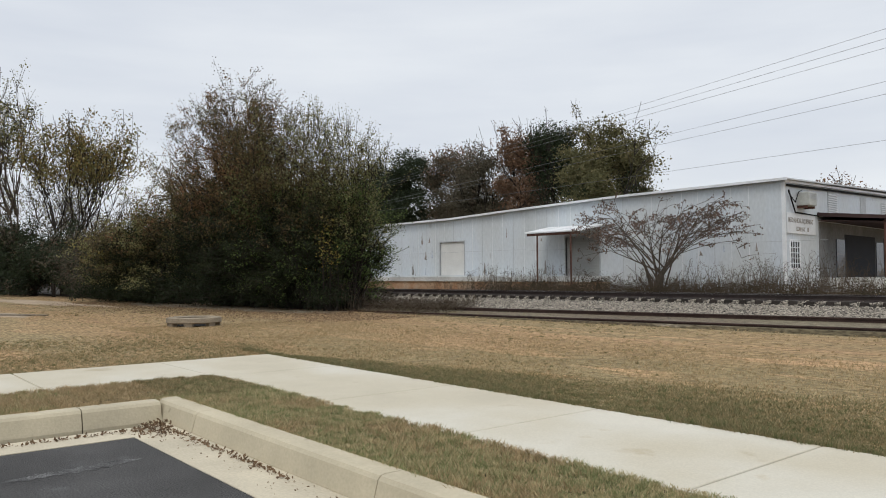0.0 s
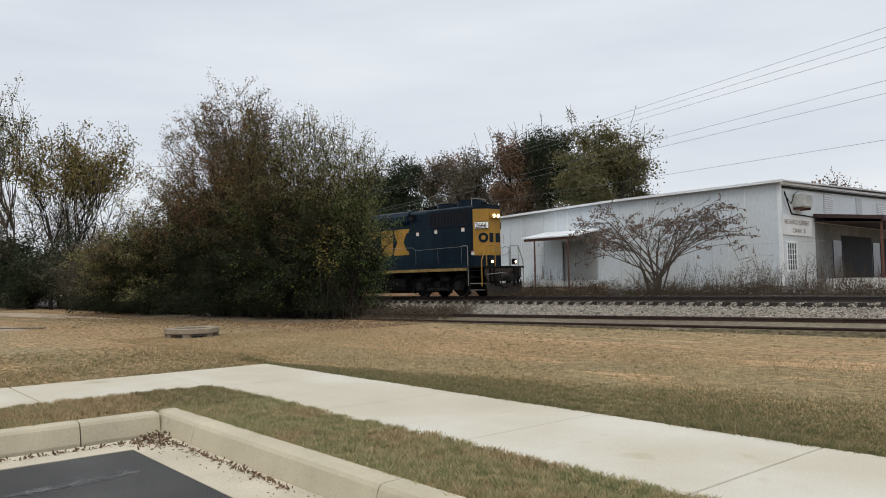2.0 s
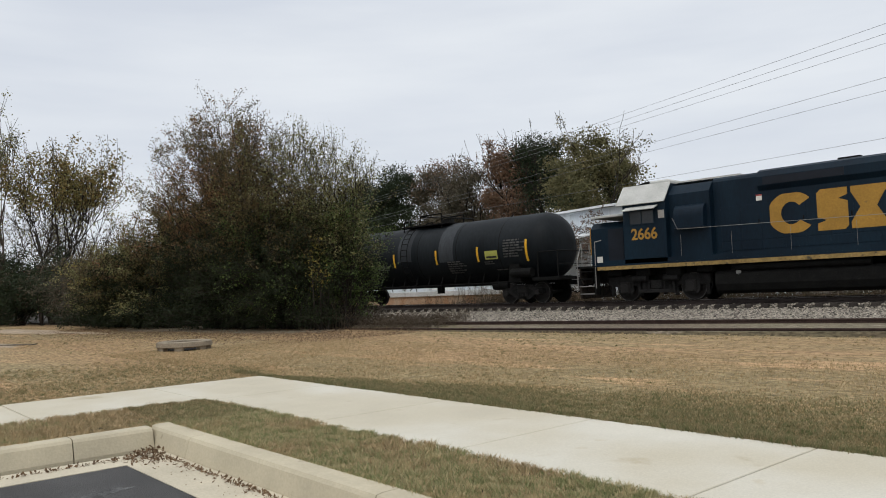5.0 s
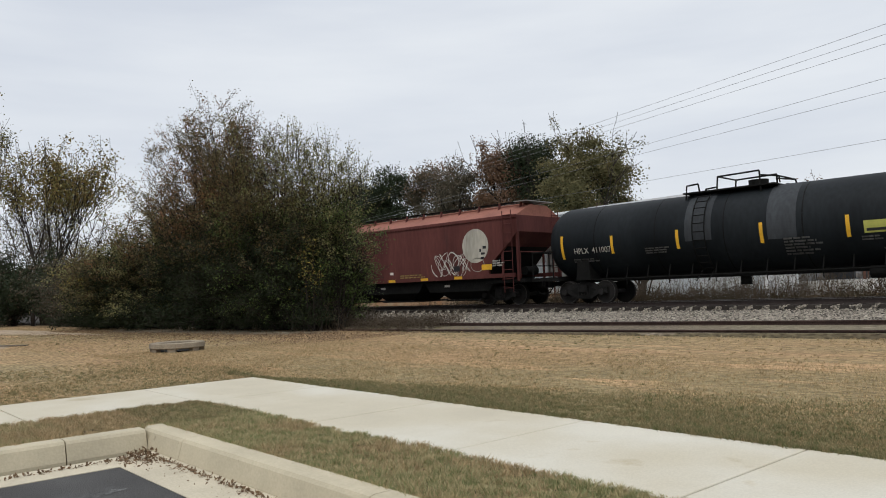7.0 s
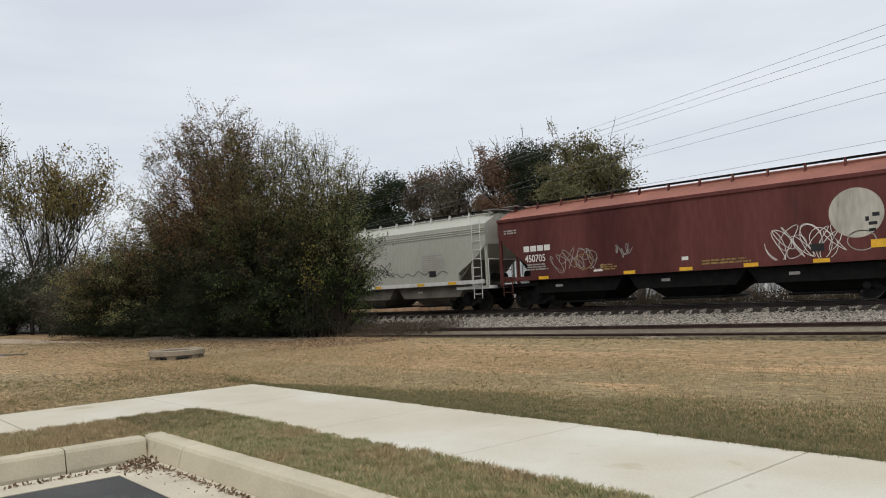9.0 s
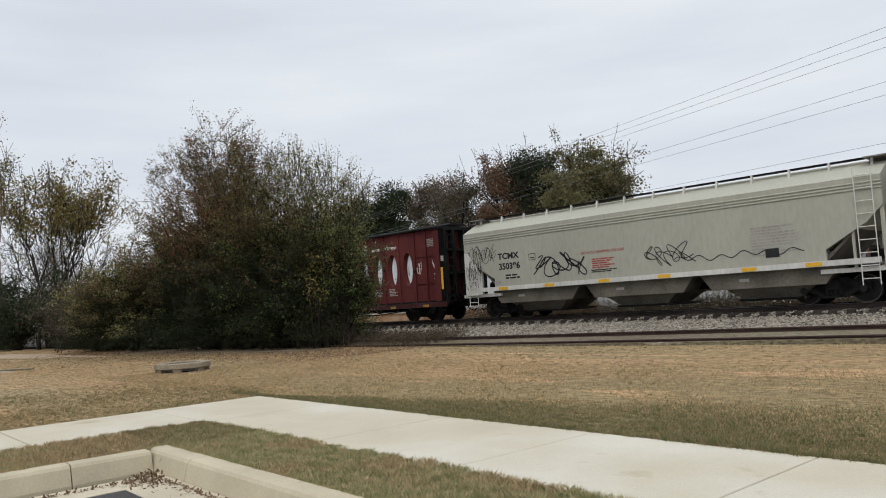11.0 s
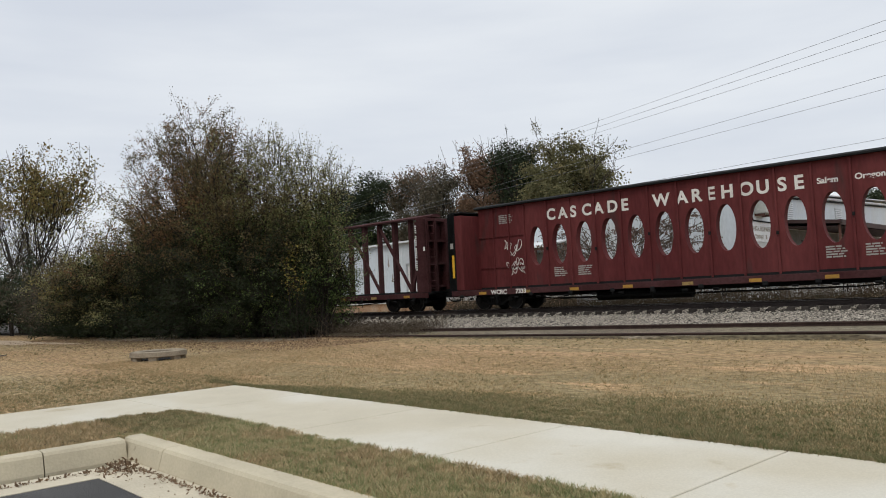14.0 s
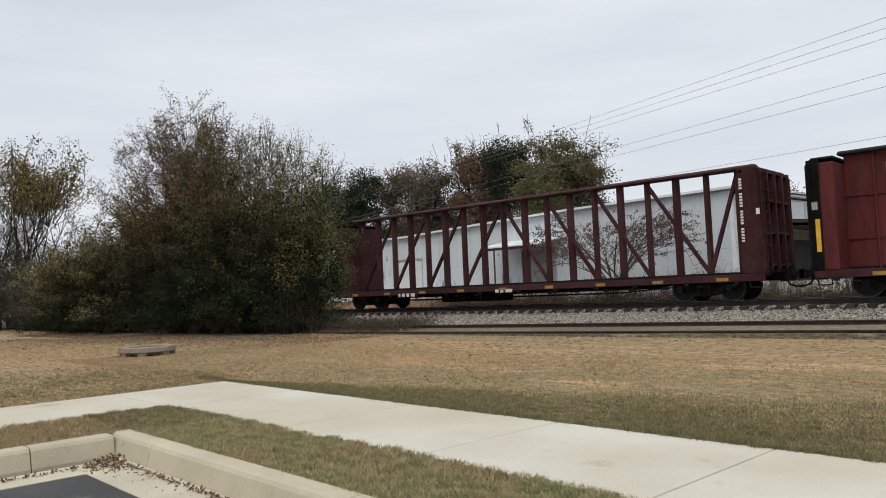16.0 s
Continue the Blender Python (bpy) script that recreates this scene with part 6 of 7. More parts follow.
    for y0, y1 in ((-0.38, -0.1), (0.06, 0.38)):
        part("end_emblem", box(bmesh.new(), 8.001, 8.008, y0, y1, 2.6, 3.04), "navy", nose)
    for z in (2.1, 2.5, 3.12, 3.62):
        bm = pipe(bmesh.new(), [(-0.2, -0.03, z), (0.02, -0.03, z)], 0.012)
        bmesh.ops.transform(bm, matrix=pose(7.75, -0.65, 0, 0, 0, 42.6), verts=bm.verts)
        part("grab_iron", bm, "yellow", nose)
    # big mark on the hood's side
    y = -0.914
    ang = [2 * math.pi * i / 28 for i in range(28)]
    bm = bmesh.new()
    ang = [math.radians(40) + math.radians(280) * i / 32 for i in range(33)]
    outer = [(-0.14 + 0.72 * max(-1, min(1, 1.1 * math.cos(a))), 2.86 + 0.68 * max(-1, min(1, 1.06 * math.sin(a)))) for a in ang]
    inner = [(-0.14 + 0.34 * math.cos(a), 2.86 + 0.38 * math.sin(a)) for a in ang]
    prism(bm, outer + inner[::-1], "y", y - 0.006, y)
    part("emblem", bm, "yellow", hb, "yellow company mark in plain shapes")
    bm = bmesh.new()
    prism(bm, [(0.68, 2.18), (1.5, 2.18), (1.62, 2.3), (1.62, 3.1), (1.34, 3.2), (1.62, 3.3), (1.62, 3.54), (0.8, 3.54), (0.68, 3.42), (0.68, 2.62), (0.96, 2.52), (0.68, 2.42)], "y", y - 0.006, y)
    prism(bm, [(1.7, 2.18), (2.88, 2.18), (2.86, 2.36), (2.7, 2.42), (2.46, 2.86), (2.7, 3.3), (2.88, 3.36), (2.88, 3.54), (1.72, 3.54), (1.72, 3.36), (1.98, 2.86), (1.7, 2.4)], "y", y - 0.006, y)
    part("emblem", bm, "yellow", hb)
    for x, z in ((3.45, 3.12), (4.8, 3.16), (6.68, 3.16), (-1.3, 3.4), (7.3, 2.0)):
        patch(hb, "data_plate", x, x + 0.2, -0.914, z, z + 0.16, "white_paint")
        patch(hb, "data_plate", x, x + 0.2, -0.914, z + 0.163, z + 0.21, "red_paint")
    # cab
    cab = part("cab", prism(bmesh.new(), [(-1.5, 1.46), (1.5, 1.46), (1.5, 3.72), (0.95, 4.42), (-0.95, 4.42), (-1.5, 3.72)], "x", -6.25, -4.452), "navy", ob, "navy cab")
    for s in (-1, 1):
        q = [(s * 1.56, 3.70), (s * 0.97, 4.44), (s * 0.97, 4.49), (s * 1.6, 3.72)]
        part("roof_panel", prism(bmesh.new(), q if s > 0 else q[::-1], "x", -6.5, -4.45), "cab_roof", cab, "dirty light grey cab roof")
    part("roof_panel", box(bmesh.new(), -6.5, -4.45, -0.97, 0.97, 4.425, 4.5), "cab_roof", cab)
    part("roof_panel", box(bmesh.new(), -4.45, -2.0, -0.5, 0.5, 4.44, 4.5), "cab_roof", cab)
    acu = part("roof_unit", box(bmesh.new(), -5.8, -4.75, -0.55, 0.55, 4.5, 4.66, 0.05), "cab_roof", cab, "grey roof air conditioner")
    part("horn", pipe(bmesh.new(), [(-5.9, -0.85, 4.5), (-5.4, -0.85, 4.58)], 0.05), "dark", cab)
    w = part("side_window", box(bmesh.new(), -5.95, -4.95, -1.512, -1.5, 2.95, 3.45), "glass", cab, "dark cab window")
    bm = bmesh.new()
    for a in ((-5.98, -5.95, 2.92, 3.48), (-4.95, -4.92, 2.92, 3.48), (-5.47, -5.43, 2.95, 3.45)):
        box(bm, a[0], a[1], -1.522, -1.5, a[2], a[3])
    box(bm, -5.95, -4.95, -1.522, -1.5, 2.92, 2.95), box(bm, -5.95, -4.95, -1.522, -1.5, 3.45, 3.48)
    part("window_frame", bm, "navy", cab)
    part("awning", prism(bmesh.new(), [(-1.5, 3.62), (-1.5, 3.58), (-1.85, 3.45), (-1.85, 3.48)], "x", -6.1, -4.75), "cab_roof", cab, "small window awning")
    text_part("road_number", "2666", 0.6, "yellow", cab, on_side(-5.92, -1.508, 2.36), "yellow road number", stretch=0.92, bold=0.012)
    patch(cab, "data_plate", -4.75, -4.5, -1.506, 3.1, 3.4, "grey_paint")
    # short hood towards the train
    sh = part("short_hood", prism(bmesh.new(), [(-0.95, 1.46), (0.95, 1.46), (0.95, 2.95), (0.7, 3.2), (-0.7, 3.2), (-0.95, 2.95)], "x", -8.12, -6.252), "navy", ob, "navy short hood")
    part("walkway_roof", box(bmesh.new(), -7.95, -6.4, -1.15, 1.15, 3.36, 3.46, 0.02), "cab_roof", sh)
    part("yellow_panel", box(bmesh.new(), -8.16, -8.121, -0.96, -0.2, 1.9, 3.0), "yellow", sh)
    patch(sh, "data_plate", -7.5, -7.25, -1.506, 1.56, 1.8, "white_paint")
    part("door_recess", box(bmesh.new(), -7.3, -6.6, -0.965, -0.95, 1.6, 2.9), "grille", sh)
    # tank and trucks
    tank = [(-1.34, 0.55), (-1.25, 0.32), (-1.05, 0.2), (1.05, 0.2), (1.25, 0.32), (1.34, 0.55), (1.34, 0.9), (1.2, 1.02), (-1.2, 1.02), (-1.34, 0.9)]
    ft = part("fuel_tank", prism(bmesh.new(), tank, "x", -2.75, 3.0), "dark", ob, "black fuel tank")
    part("air_reservoir", rod(bmesh.new(), (-2.0, -1.28, 1.12), (2.3, -1.28, 1.12), 0.12, 12), "dark", ft)
    part("fuel_filler", rod(bmesh.new(), (-1.9, -1.34, 0.95), (-1.9, -1.28, 0.95), 0.09, 10), "handrail", ft)
    bogie(ob, 5.18, 1.37, 0.508, True)
    bogie(ob, -5.18, 1.37, 0.508, True)
    for k in range(12):
        x = -7.2 + k * 1.25
        part("equipment_box", box(bmesh.new(), x, x + 0.6, -1.25, -0.8, 1.02 - 0.05 * (k % 3), 1.38, 0.02), "dark", ob)
    # ends: platforms, steps, plough, handrails
    for d in (-1, 1):
        end = part("end_platform", box(bmesh.new(), min(d * 7.62, d * 8.55), max(d * 7.62, d * 8.55), -1.5, 1.5, 1.36, 1.45, 0.01), "dark", ob)
        part("end_plate", prism(bmesh.new(), [(-1.1, 0.72), (1.1, 0.72), (1.3, 1.0), (1.3, 1.36), (-1.3, 1.36), (-1.3, 1.0)], "x", min(d * 8.45, d * 8.52), max(d * 8.45, d * 8.52)), "end_steel", end, "grimy brown end plate")
        for y in (-1.0, -0.72, 0.72, 1.0):
            part("rib", box(bmesh.new(), min(d * 8.52, d * 8.6), max(d * 8.52, d * 8.6), y - 0.03, y + 0.03, 0.5, 1.34), "dark", end)
        part("lift_lever", pipe(bmesh.new(), [(d * 8.62, -1.3, 1.05), (d * 8.66, -0.4, 1.12), (d * 8.7, 0.0, 1.1)], 0.018, 5), "handrail", end, "thin uncoupling lever")
        for s in (-1, 1):
            part("chain", pipe(bmesh.new(), [(d * 8.5, s * 0.55, 2.3), (d * 8.5, s * 0.3, 2.02), (d * 8.5, 0, 1.95)], 0.014, 5), "handrail", end, "sagging safety chain")
        bm = prism(bmesh.new(), [(-1.3, 0.7), (-0.9, 0.62), (0.9, 0.62), (1.3, 0.7), (1.2, 0.14), (-1.2, 0.14)], "x", min(d * 8.5, d * 8.58), max(d * 8.5, d * 8.58))
        part("plough", bm, "end_steel", end, "grimy snow plough")
        for s in (-1, 1):
            for k in range(4):
                z = 0.32 + k * 0.3
                part("step", box(bmesh.new(), min(d * 7.72, d * 8.4), max(d * 7.72, d * 8.4), min(s * 1.2, s * 1.5), max(s * 1.2, s * 1.5), z, z + 0.035), "handrail" if k < 2 else "dark", end, "steel step")
            part("step_side", box(bmesh.new(), min(d * 7.64, d * 7.7), max(d * 7.64, d * 7.7), min(s * 1.15, s * 1.5), max(s * 1.15, s * 1.5), 0.3, 1.36), "dark", end)
            bm = bmesh.new()
            pipe(bm, [(d * 7.62, s * 1.5, 0.55), (d * 7.6, s * 1.5, 2.4), (d * 7.3, s * 1.49, 2.45)], 0.02)
            part("handrail", bm, "handrail", end)
            bm = bmesh.new()
            pipe(bm, [(d * 8.48, s * 1.5, 0.5), (d * 8.48, s * 1.5, 1.7), (d * 8.48, s * 1.15, 2.42), (d * 8.48, s * 0.55, 2.42), (d * 8.48, s * 0.55, 1.45)], 0.024)
            pipe(bm, [(d * 8.48, s * 1.15, 2.42), (d * 8.48, s * 1.15, 1.45)], 0.02)
            part("handrail", bm, "yellow" if s < 0 and d > 0 else "handrail", end)
            if d > 0:
                dl = part("ditch_light", box(bmesh.new(), 8.38, 8.56, s * 0.85 - 0.12, s * 0.85 + 0.12, 1.52, 1.8, 0.03), "dark", end)
                part("lens", rod(bmesh.new(), (8.56, s * 0.85, 1.66), (8.58, s * 0.85, 1.66), 0.065, 14), "lamp_glow", end, "lit ditch light")
        for k in range(5):
            for s in (-1, 1):
                y = s * (0.95 - 0.13 * k)
                part("hose", pipe(bmesh.new(), [(d * 8.57, y, 1.2), (d * 8.72, y + 0.02, 0.8), (d * 8.7, y + 0.05, 0.5)], 0.022, 5), "dark", end, "hanging brake hose")
        coupler(ob, d * 8.95)
    for s in (-1, 1):
        bm = bmesh.new()
        pts = [(-4.2, 3.05), (-4.0, 2.62), (3.75, 2.5), (4.0, 2.34), (7.3, 2.4)] if s < 0 else [(-4.2, 2.6), (7.3, 2.42)]
        pipe(bm, [(x, s * 1.49, z) for x, z in pts], 0.009)
        for x in (-3.9, -2, 0, 2, 4, 5.6, 7.2):
            rod(bm, (x, s * 1.49, 1.46), (x, s * 1.49, 2.4), 0.005)
        part("handrail", bm, "navy" if s > 0 else "handrail", ob, "thin side handrail")
    return ob


def tank_ring(bm, x0, x1, r, zc, n=40, lo=0.0, hi=2 * math.pi):
    k = [lo + (hi - lo) * i / n for i in range(n + 1)]
    a = [bm.verts.new((x0, r * math.cos(t), zc + r * math.sin(t))) for t in k]
    b = [bm.verts.new((x1, r * math.cos(t), zc + r * math.sin(t))) for t in k]
    for i in range(n):
        bm.faces.new((a[i], a[i + 1], b[i + 1], b[i]))


def build_tank_car():
    ob = thing("tank_car", "black cylindrical railway tank car with yellow reflectors", "tank car")
    zc, r, half = 2.5, 1.5, 7.95
    bm = bmesh.new()
    prof = [(-half, 0.0), (-half + 0.04, 0.5), (-half + 0.16, 0.95), (-half + 0.36, 1.25), (-half + 0.62, 1.43), (-half + 0.85, r), (half - 0.85, r), (half - 0.62, 1.43), (half - 0.36, 1.25), (half - 0.16, 0.95), (half - 0.04, 0.5), (half, 0.0)]
    n = 56
    rings = [[bm.verts.new((x, q * math.cos(2 * math.pi * i / n), zc + q * math.sin(2 * math.pi * i / n))) for i in range(n)] for x, q in prof[1:-1]]
    for a, b in zip(rings, rings[1:]):
        for i in range(n):
            bm.faces.new((a[i], a[(i + 1) % n], b[(i + 1) % n], b[i]))
    bm.faces.new(rings[0]), bm.faces.new(rings[-1])
    bmesh.ops.recalc_face_normals(bm, faces=bm.faces[:])
    shell = part("shell", bm, "tank", ob, "dull black tank shell", True)
    # seams between the courses and the two faded bands
    for x in (-5.3, -2.65, 0.0, 2.65, 5.3):
        bm = bmesh.new()
        tank_ring(bm, x - 0.02, x + 0.02, r + 0.004, zc)
        part("weld_seam", bm, "dark", shell)
    for x0, x1, lo, hi in ((-1.45, -0.45, 1.65, 3.35), (1.5, 2.45, 1.5, 3.45)):
        bm = bmesh.new()
        tank_ring(bm, x0, x1, r + 0.006, zc, 26, lo, hi)
        part("faded_band", bm, "tank_fade", shell, "grey faded band")
    for x in (-6.85, -4.5, -1.75, 1.3, 4.0, 6.85):
        bm = bmesh.new()
        lo, hi = (3.05, 3.52) if abs(x) < 6 else (2.95, 3.6)
        tank_ring(bm, x - 0.06, x + 0.06, r + 0.008, zc, 8, lo, hi)
        part("reflector", bm, "reflector", shell, "yellow reflector strip")

    def wrap(me_ob):
        for vtx in me_ob.data.vertices:
            z = max(-1.45, min(1.45, vtx.co.z - zc))
            vtx.co.y = -math.sqrt((r + 0.012) ** 2 - z * z)
    t = text_part("car_number", "HPLX  411007", 0.32, "white_paint", shell, on_side(-6.3, -1.5, 2.02), "white car number", stretch=0.9, bold=0.002)
    wrap(t)
    for x, z, lines, w, h, seed in ((-6.4, 1.85, 2, 1.5, 0.05, 1), (-3.1, 2.1, 3, 1.0, 0.05, 2), (2.0, 2.1, 6, 1.2, 0.06, 3), (5.55, 2.9, 7, 1.3, 0.07, 4), (4.35, 1.98, 2, 0.6, 0.05, 5), (4.9, 1.6, 1, 1.6, 0.05, 6)):
        before = set(bpy.data.objects)
        bars(shell, x, -1.5, z, lines, w, h, "faint_paint", seed)
        for o in set(bpy.data.objects) - before:
            bm = bmesh.new()
            bm.from_mesh(o.data)
            bmesh.ops.translate(bm, vec=(0, 0, 0), verts=bm.verts)
            bm.to_mesh(o.data)
            bm.free()
            wrap(o)
    bm = bmesh.new()
    tank_ring(bm, 4.45, 5.2, r + 0.01, zc, 5, 3.2, 3.46)
    pl = part("placard", bm, "placard", shell, "yellow-green emergency placard")
    bm = bmesh.new()
    tank_ring(bm, 4.52, 5.14, r + 0.014, zc, 4, 3.36, 3.42)
    part("bar", bm, "black_paint", shell)
    # top fittings
    plat = part("platform", box(bmesh.new(), -1.75, 1.6, -0.85, 0.85, 3.98, 4.03), "dark", ob, "black walkway round the dome")
    bm = bmesh.new()
    for y in (-0.8, 0.8):
        pipe(bm, [(-1.65, y, 3.75), (-1.6, y, 4.28), (-1.15, y, 4.31), (-1.1, y, 3.95)], 0.032)
        pipe(bm, [(-0.45, y, 4.00), (-0.4, y, 4.48), (1.1, y, 4.51), (1.12, y, 3.7)], 0.032)
        pipe(bm, [(1.12, y, 4.35), (1.75, y, 4.23), (1.78, y, 4.00)], 0.028)
    pipe(bm, [(-0.4, -0.8, 4.48), (-0.4, 0.8, 4.48)], 0.03)
    pipe(bm, [(1.75, -0.8, 4.23), (1.75, 0.8, 4.23)], 0.03)
    part("safety_rail", bm, "dark", plat, "black safety rail")
    part("valve_housing", rod(bmesh.new(), (0.75, 0, 3.95), (0.75, 0, 4.28), 0.34, 20), "dark", plat, "round black valve housing")
    part("manway", rod(bmesh.new(), (-0.6, 0, 3.95), (-0.6, 0, 3.88), 0.38, 20), "dark", plat)
    part("vent", rod(bmesh.new(), (1.75, 0, 3.95), (1.75, 0, 4.03), 0.12, 10, 0.06), "dark", plat)
    bm = bmesh.new()
    for x in (-1.1, -0.65):
        pts = [(x, -(r + 0.12) * math.cos(a), zc + (r + 0.12) * math.sin(a)) for a in [math.pi / 2 * 0.62 - math.pi / 2 * 1.25 * i / 12 for i in range(13)]]
        pipe(bm, pts + [(x, -1.45, 0.75)], 0.022)
    for i in range(11):
        a = math.pi / 2 * 0.6 - math.pi / 2 * 1.2 * i / 10
        rod(bm, (-1.1, -(r + 0.12) * math.cos(a), zc + (r + 0.12) * math.sin(a)), (-0.65, -(r + 0.12) * math.cos(a), zc + (r + 0.12) * math.sin(a)), 0.02)
    part("ladder", bm, "dark", ob)
    # underframe
    part("sill", box(bmesh.new(), -7.9, 7.9, -0.35, 0.35, 0.85, 1.15), "dark", ob)
    bm = bmesh.new()
    for s in (-1, 1):
        rod(bm, (-5.5, s * 1.2, 0.95), (5.5, s * 1.2, 0.95), 0.03)
    for i in range(12):
        x = -5 + i * 0.9
        rod(bm, (x, -1.2, 0.95), (x, -1.0, 1.45), 0.025)
        if i % 2:
            rod(bm, (x, -1.2, 0.95), (x, -1.15, 0.7), 0.02)
    part("brake_piping", bm, "dark", ob)
    part("bottom_outlet", rod(bmesh.new(), (0.1, 0, 0.55), (0.1, 0, 1.05), 0.2, 12), "dark", ob)
    part("brake_reservoir", rod(bmesh.new(), (4.4, -0.8, 0.82), (5.3, -0.8, 0.82), 0.2, 14), "dark", ob)
    part("brake_cylinder", rod(bmesh.new(), (5.9, -1.3, 1.35), (7.0, -1.3, 1.35), 0.2, 14), "dark", ob)
    for d in (-1, 1):
        for s in (-1, 1):
            part("saddle", prism(bmesh.new(), [(d * 6.0 - 0.35, 0.95), (d * 6.0 + 0.35, 0.95), (d * 6.0 + 0.25, 1.9), (d * 6.0 - 0.25, 1.9)], "y", min(s * 0.5, s * 1.3), max(s * 0.5, s * 1.3)), "dark", ob)
        pf = part("end_platform", box(bmesh.new(), min(d * 7.1, d * 8.5), max(d * 7.1, d * 8.5), -1.45, 1.45, 0.98, 1.12), "dark", ob)
        bm = bmesh.new()
        pipe(bm, [(d * 7.4, -1.42, 1.1), (d * 7.4, -1.42, 2.2), (d * 8.45, -1.42, 2.2), (d * 8.45, -1.42, 1.1)], 0.028)
        pipe(bm, [(d * 8.45, -1.42, 2.2), (d * 8.45, 1.42, 2.2), (d * 8.45, 1.42, 1.1)], 0.028)
        pipe(bm, [(d * 8.45, -1.42, 1.65), (d * 8.45, 1.42, 1.65)], 0.02)
        part("end_rail", bm, "dark", pf)
        bogie(ob, d * 6.2, 0.89)
        coupler(ob, d * 8.65)
    return ob


def build_hopper(kind):
    red = kind == "red"
    # under: darker than the body, the shade beneath it put into the colour
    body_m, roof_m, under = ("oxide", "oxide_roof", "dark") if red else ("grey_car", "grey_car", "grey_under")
    ob = thing("hopper_car", "oxide-red covered hopper wagon with a faded cream disc and graffiti" if red else "pale grey covered hopper wagon with black graffiti", "hopper car")
    H = 8.45 if red else 8.7
    y, zs, ze = 1.6, 1.4, 3.92
    cut, zcut = (1.7, 3.2) if red else (1.75, 3.0)
    # body: side sheets run to the ends above and slope in below
    side = [(-H, ze), (-H, zcut), (-H + 0.5, zcut - 0.5), (-H + cut, 1.75), (-H + cut, zs), (H - cut, zs), (H - cut, 1.75), (H - 0.5, zcut - 0.5), (H, zcut), (H, ze)]
    body = part("body", prism(bmesh.new(), side, "y", -y, y), body_m, ob)
    bm = bmesh.new()
    prism(bm, [(-y, ze), (y, ze), (0.62, 4.42), (-0.62, 4.42)], "x", -H, H)
    roof = part("roof", bm, roof_m, ob, "paler pink-red roof" if red else "pale grey roof")
    if not red:
        for k in range(3):
            part("rib", rod(bmesh.new(), (-H, -y - 0.005, 3.72 - 0.1 * k), (H, -y - 0.005, 3.72 - 0.1 * k), 0.028, 6), body_m, body)
    else:
        part("eave_rail", box(bmesh.new(), -H, H, -y - 0.05, -y, 3.82, 3.95), body_m, body)
        part("stain", box(bmesh.new(), -3.6, -2.6, -y - 0.004, -y, 2.6, 3.8), "oxide", body)
    part("top_edge", box(bmesh.new(), -H, H, y, y + 0.05, 3.82, 3.95), body_m, body)
    # slope sheets whose dark colour holds the shade under the ends, end posts, ladders
    for d in (-1, 1):
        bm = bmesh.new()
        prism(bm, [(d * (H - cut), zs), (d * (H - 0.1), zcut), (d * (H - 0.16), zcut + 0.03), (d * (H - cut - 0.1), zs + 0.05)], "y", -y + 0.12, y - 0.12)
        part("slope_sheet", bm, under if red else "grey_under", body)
        for s in (-1, 1):
            part("end_post", box(bmesh.new(), min(d * (H - 0.12), d * H), max(d * (H - 0.12), d * H), s * 1.5 - 0.05, s * 1.5 + 0.05, 1.05, zcut), body_m, body)
            part("end_post", box(bmesh.new(), min(d * (H - 0.9), d * (H - 0.98)), max(d * (H - 0.9), d * (H - 0.98)), s * 1.5 - 0.04, s * 1.5 + 0.04, 1.1, zcut - 0.6), body_m, body)
        endm = "white_end" if not red else "dark"
        if not red and d < 0:
            part("end_panel", prism(bmesh.new(), [(d * H, 1.1), (d * (H - 1.0), 1.1), (d * (H - 1.0), 1.9), (d * (H - 0.55), 2.6), (d * (H - 0.2), 3.0), (d * H, 3.05)], "y", -y - 0.02, -y + 0.02), endm, body, "white end panel with graffiti")
        ladder(body, d * (H - 0.75), d * (H - 0.25), -y - 0.07, 0.55 if d > 0 else 0.6, 4.15 if d > 0 else 1.9, 9 if d > 0 else 4, "white_end" if not red else "oxide")
        end_ladder(body, d * (H + 0.06), 0.9, 1.4, 0.6, 4.2, 9, "white_end" if not red else "oxide")
        bm = bmesh.new()
        pipe(bm, [(d * (H + 0.04), -1.5, 1.15), (d * (H + 0.04), -1.5, 2.3), (d * (H + 0.04), 1.5, 2.3), (d * (H + 0.04), 1.5, 1.15)], 0.025)
        part("end_rail", bm, "white_end" if not red else "oxide", body)
        part("end_sill", box(bmesh.new(), min(d * (H - 2.0), d * (H + 0.25)), max(d * (H - 2.0), d * (H + 0.25)), -1.5, 1.5, 0.98, 1.12), "dark" if red else "white_end", body)
        part("centre_sill", box(bmesh.new(), min(d * 4.5, d * (H + 0.3)), max(d * 4.5, d * (H + 0.3)), -0.3, 0.3, 0.75, 1.05), "dark", body)
        part("brake_gear", rod(bmesh.new(), (d * (H - 0.6), -0.4, 1.5), (d * (H - 0.6), 0.4, 1.5), 0.2, 14), "dark", body)
    part("centre_sill", box(bmesh.new(), -H + 1.0, H - 1.0, -0.32, 0.32, 0.74, 1.2), "dark", ob)
    # side sill
    part("side_sill", box(bmesh.new(), -H + 0.2, H - 0.2, -y - 0.03, -y + 0.06, 1.22, 1.40), "oxide" if red else "white_end", body)
    part("side_sill", box(bmesh.new(), -H + 0.2, H - 0.2, y - 0.06, y + 0.03, 1.22, 1.40), "oxide" if red else "white_end", body)
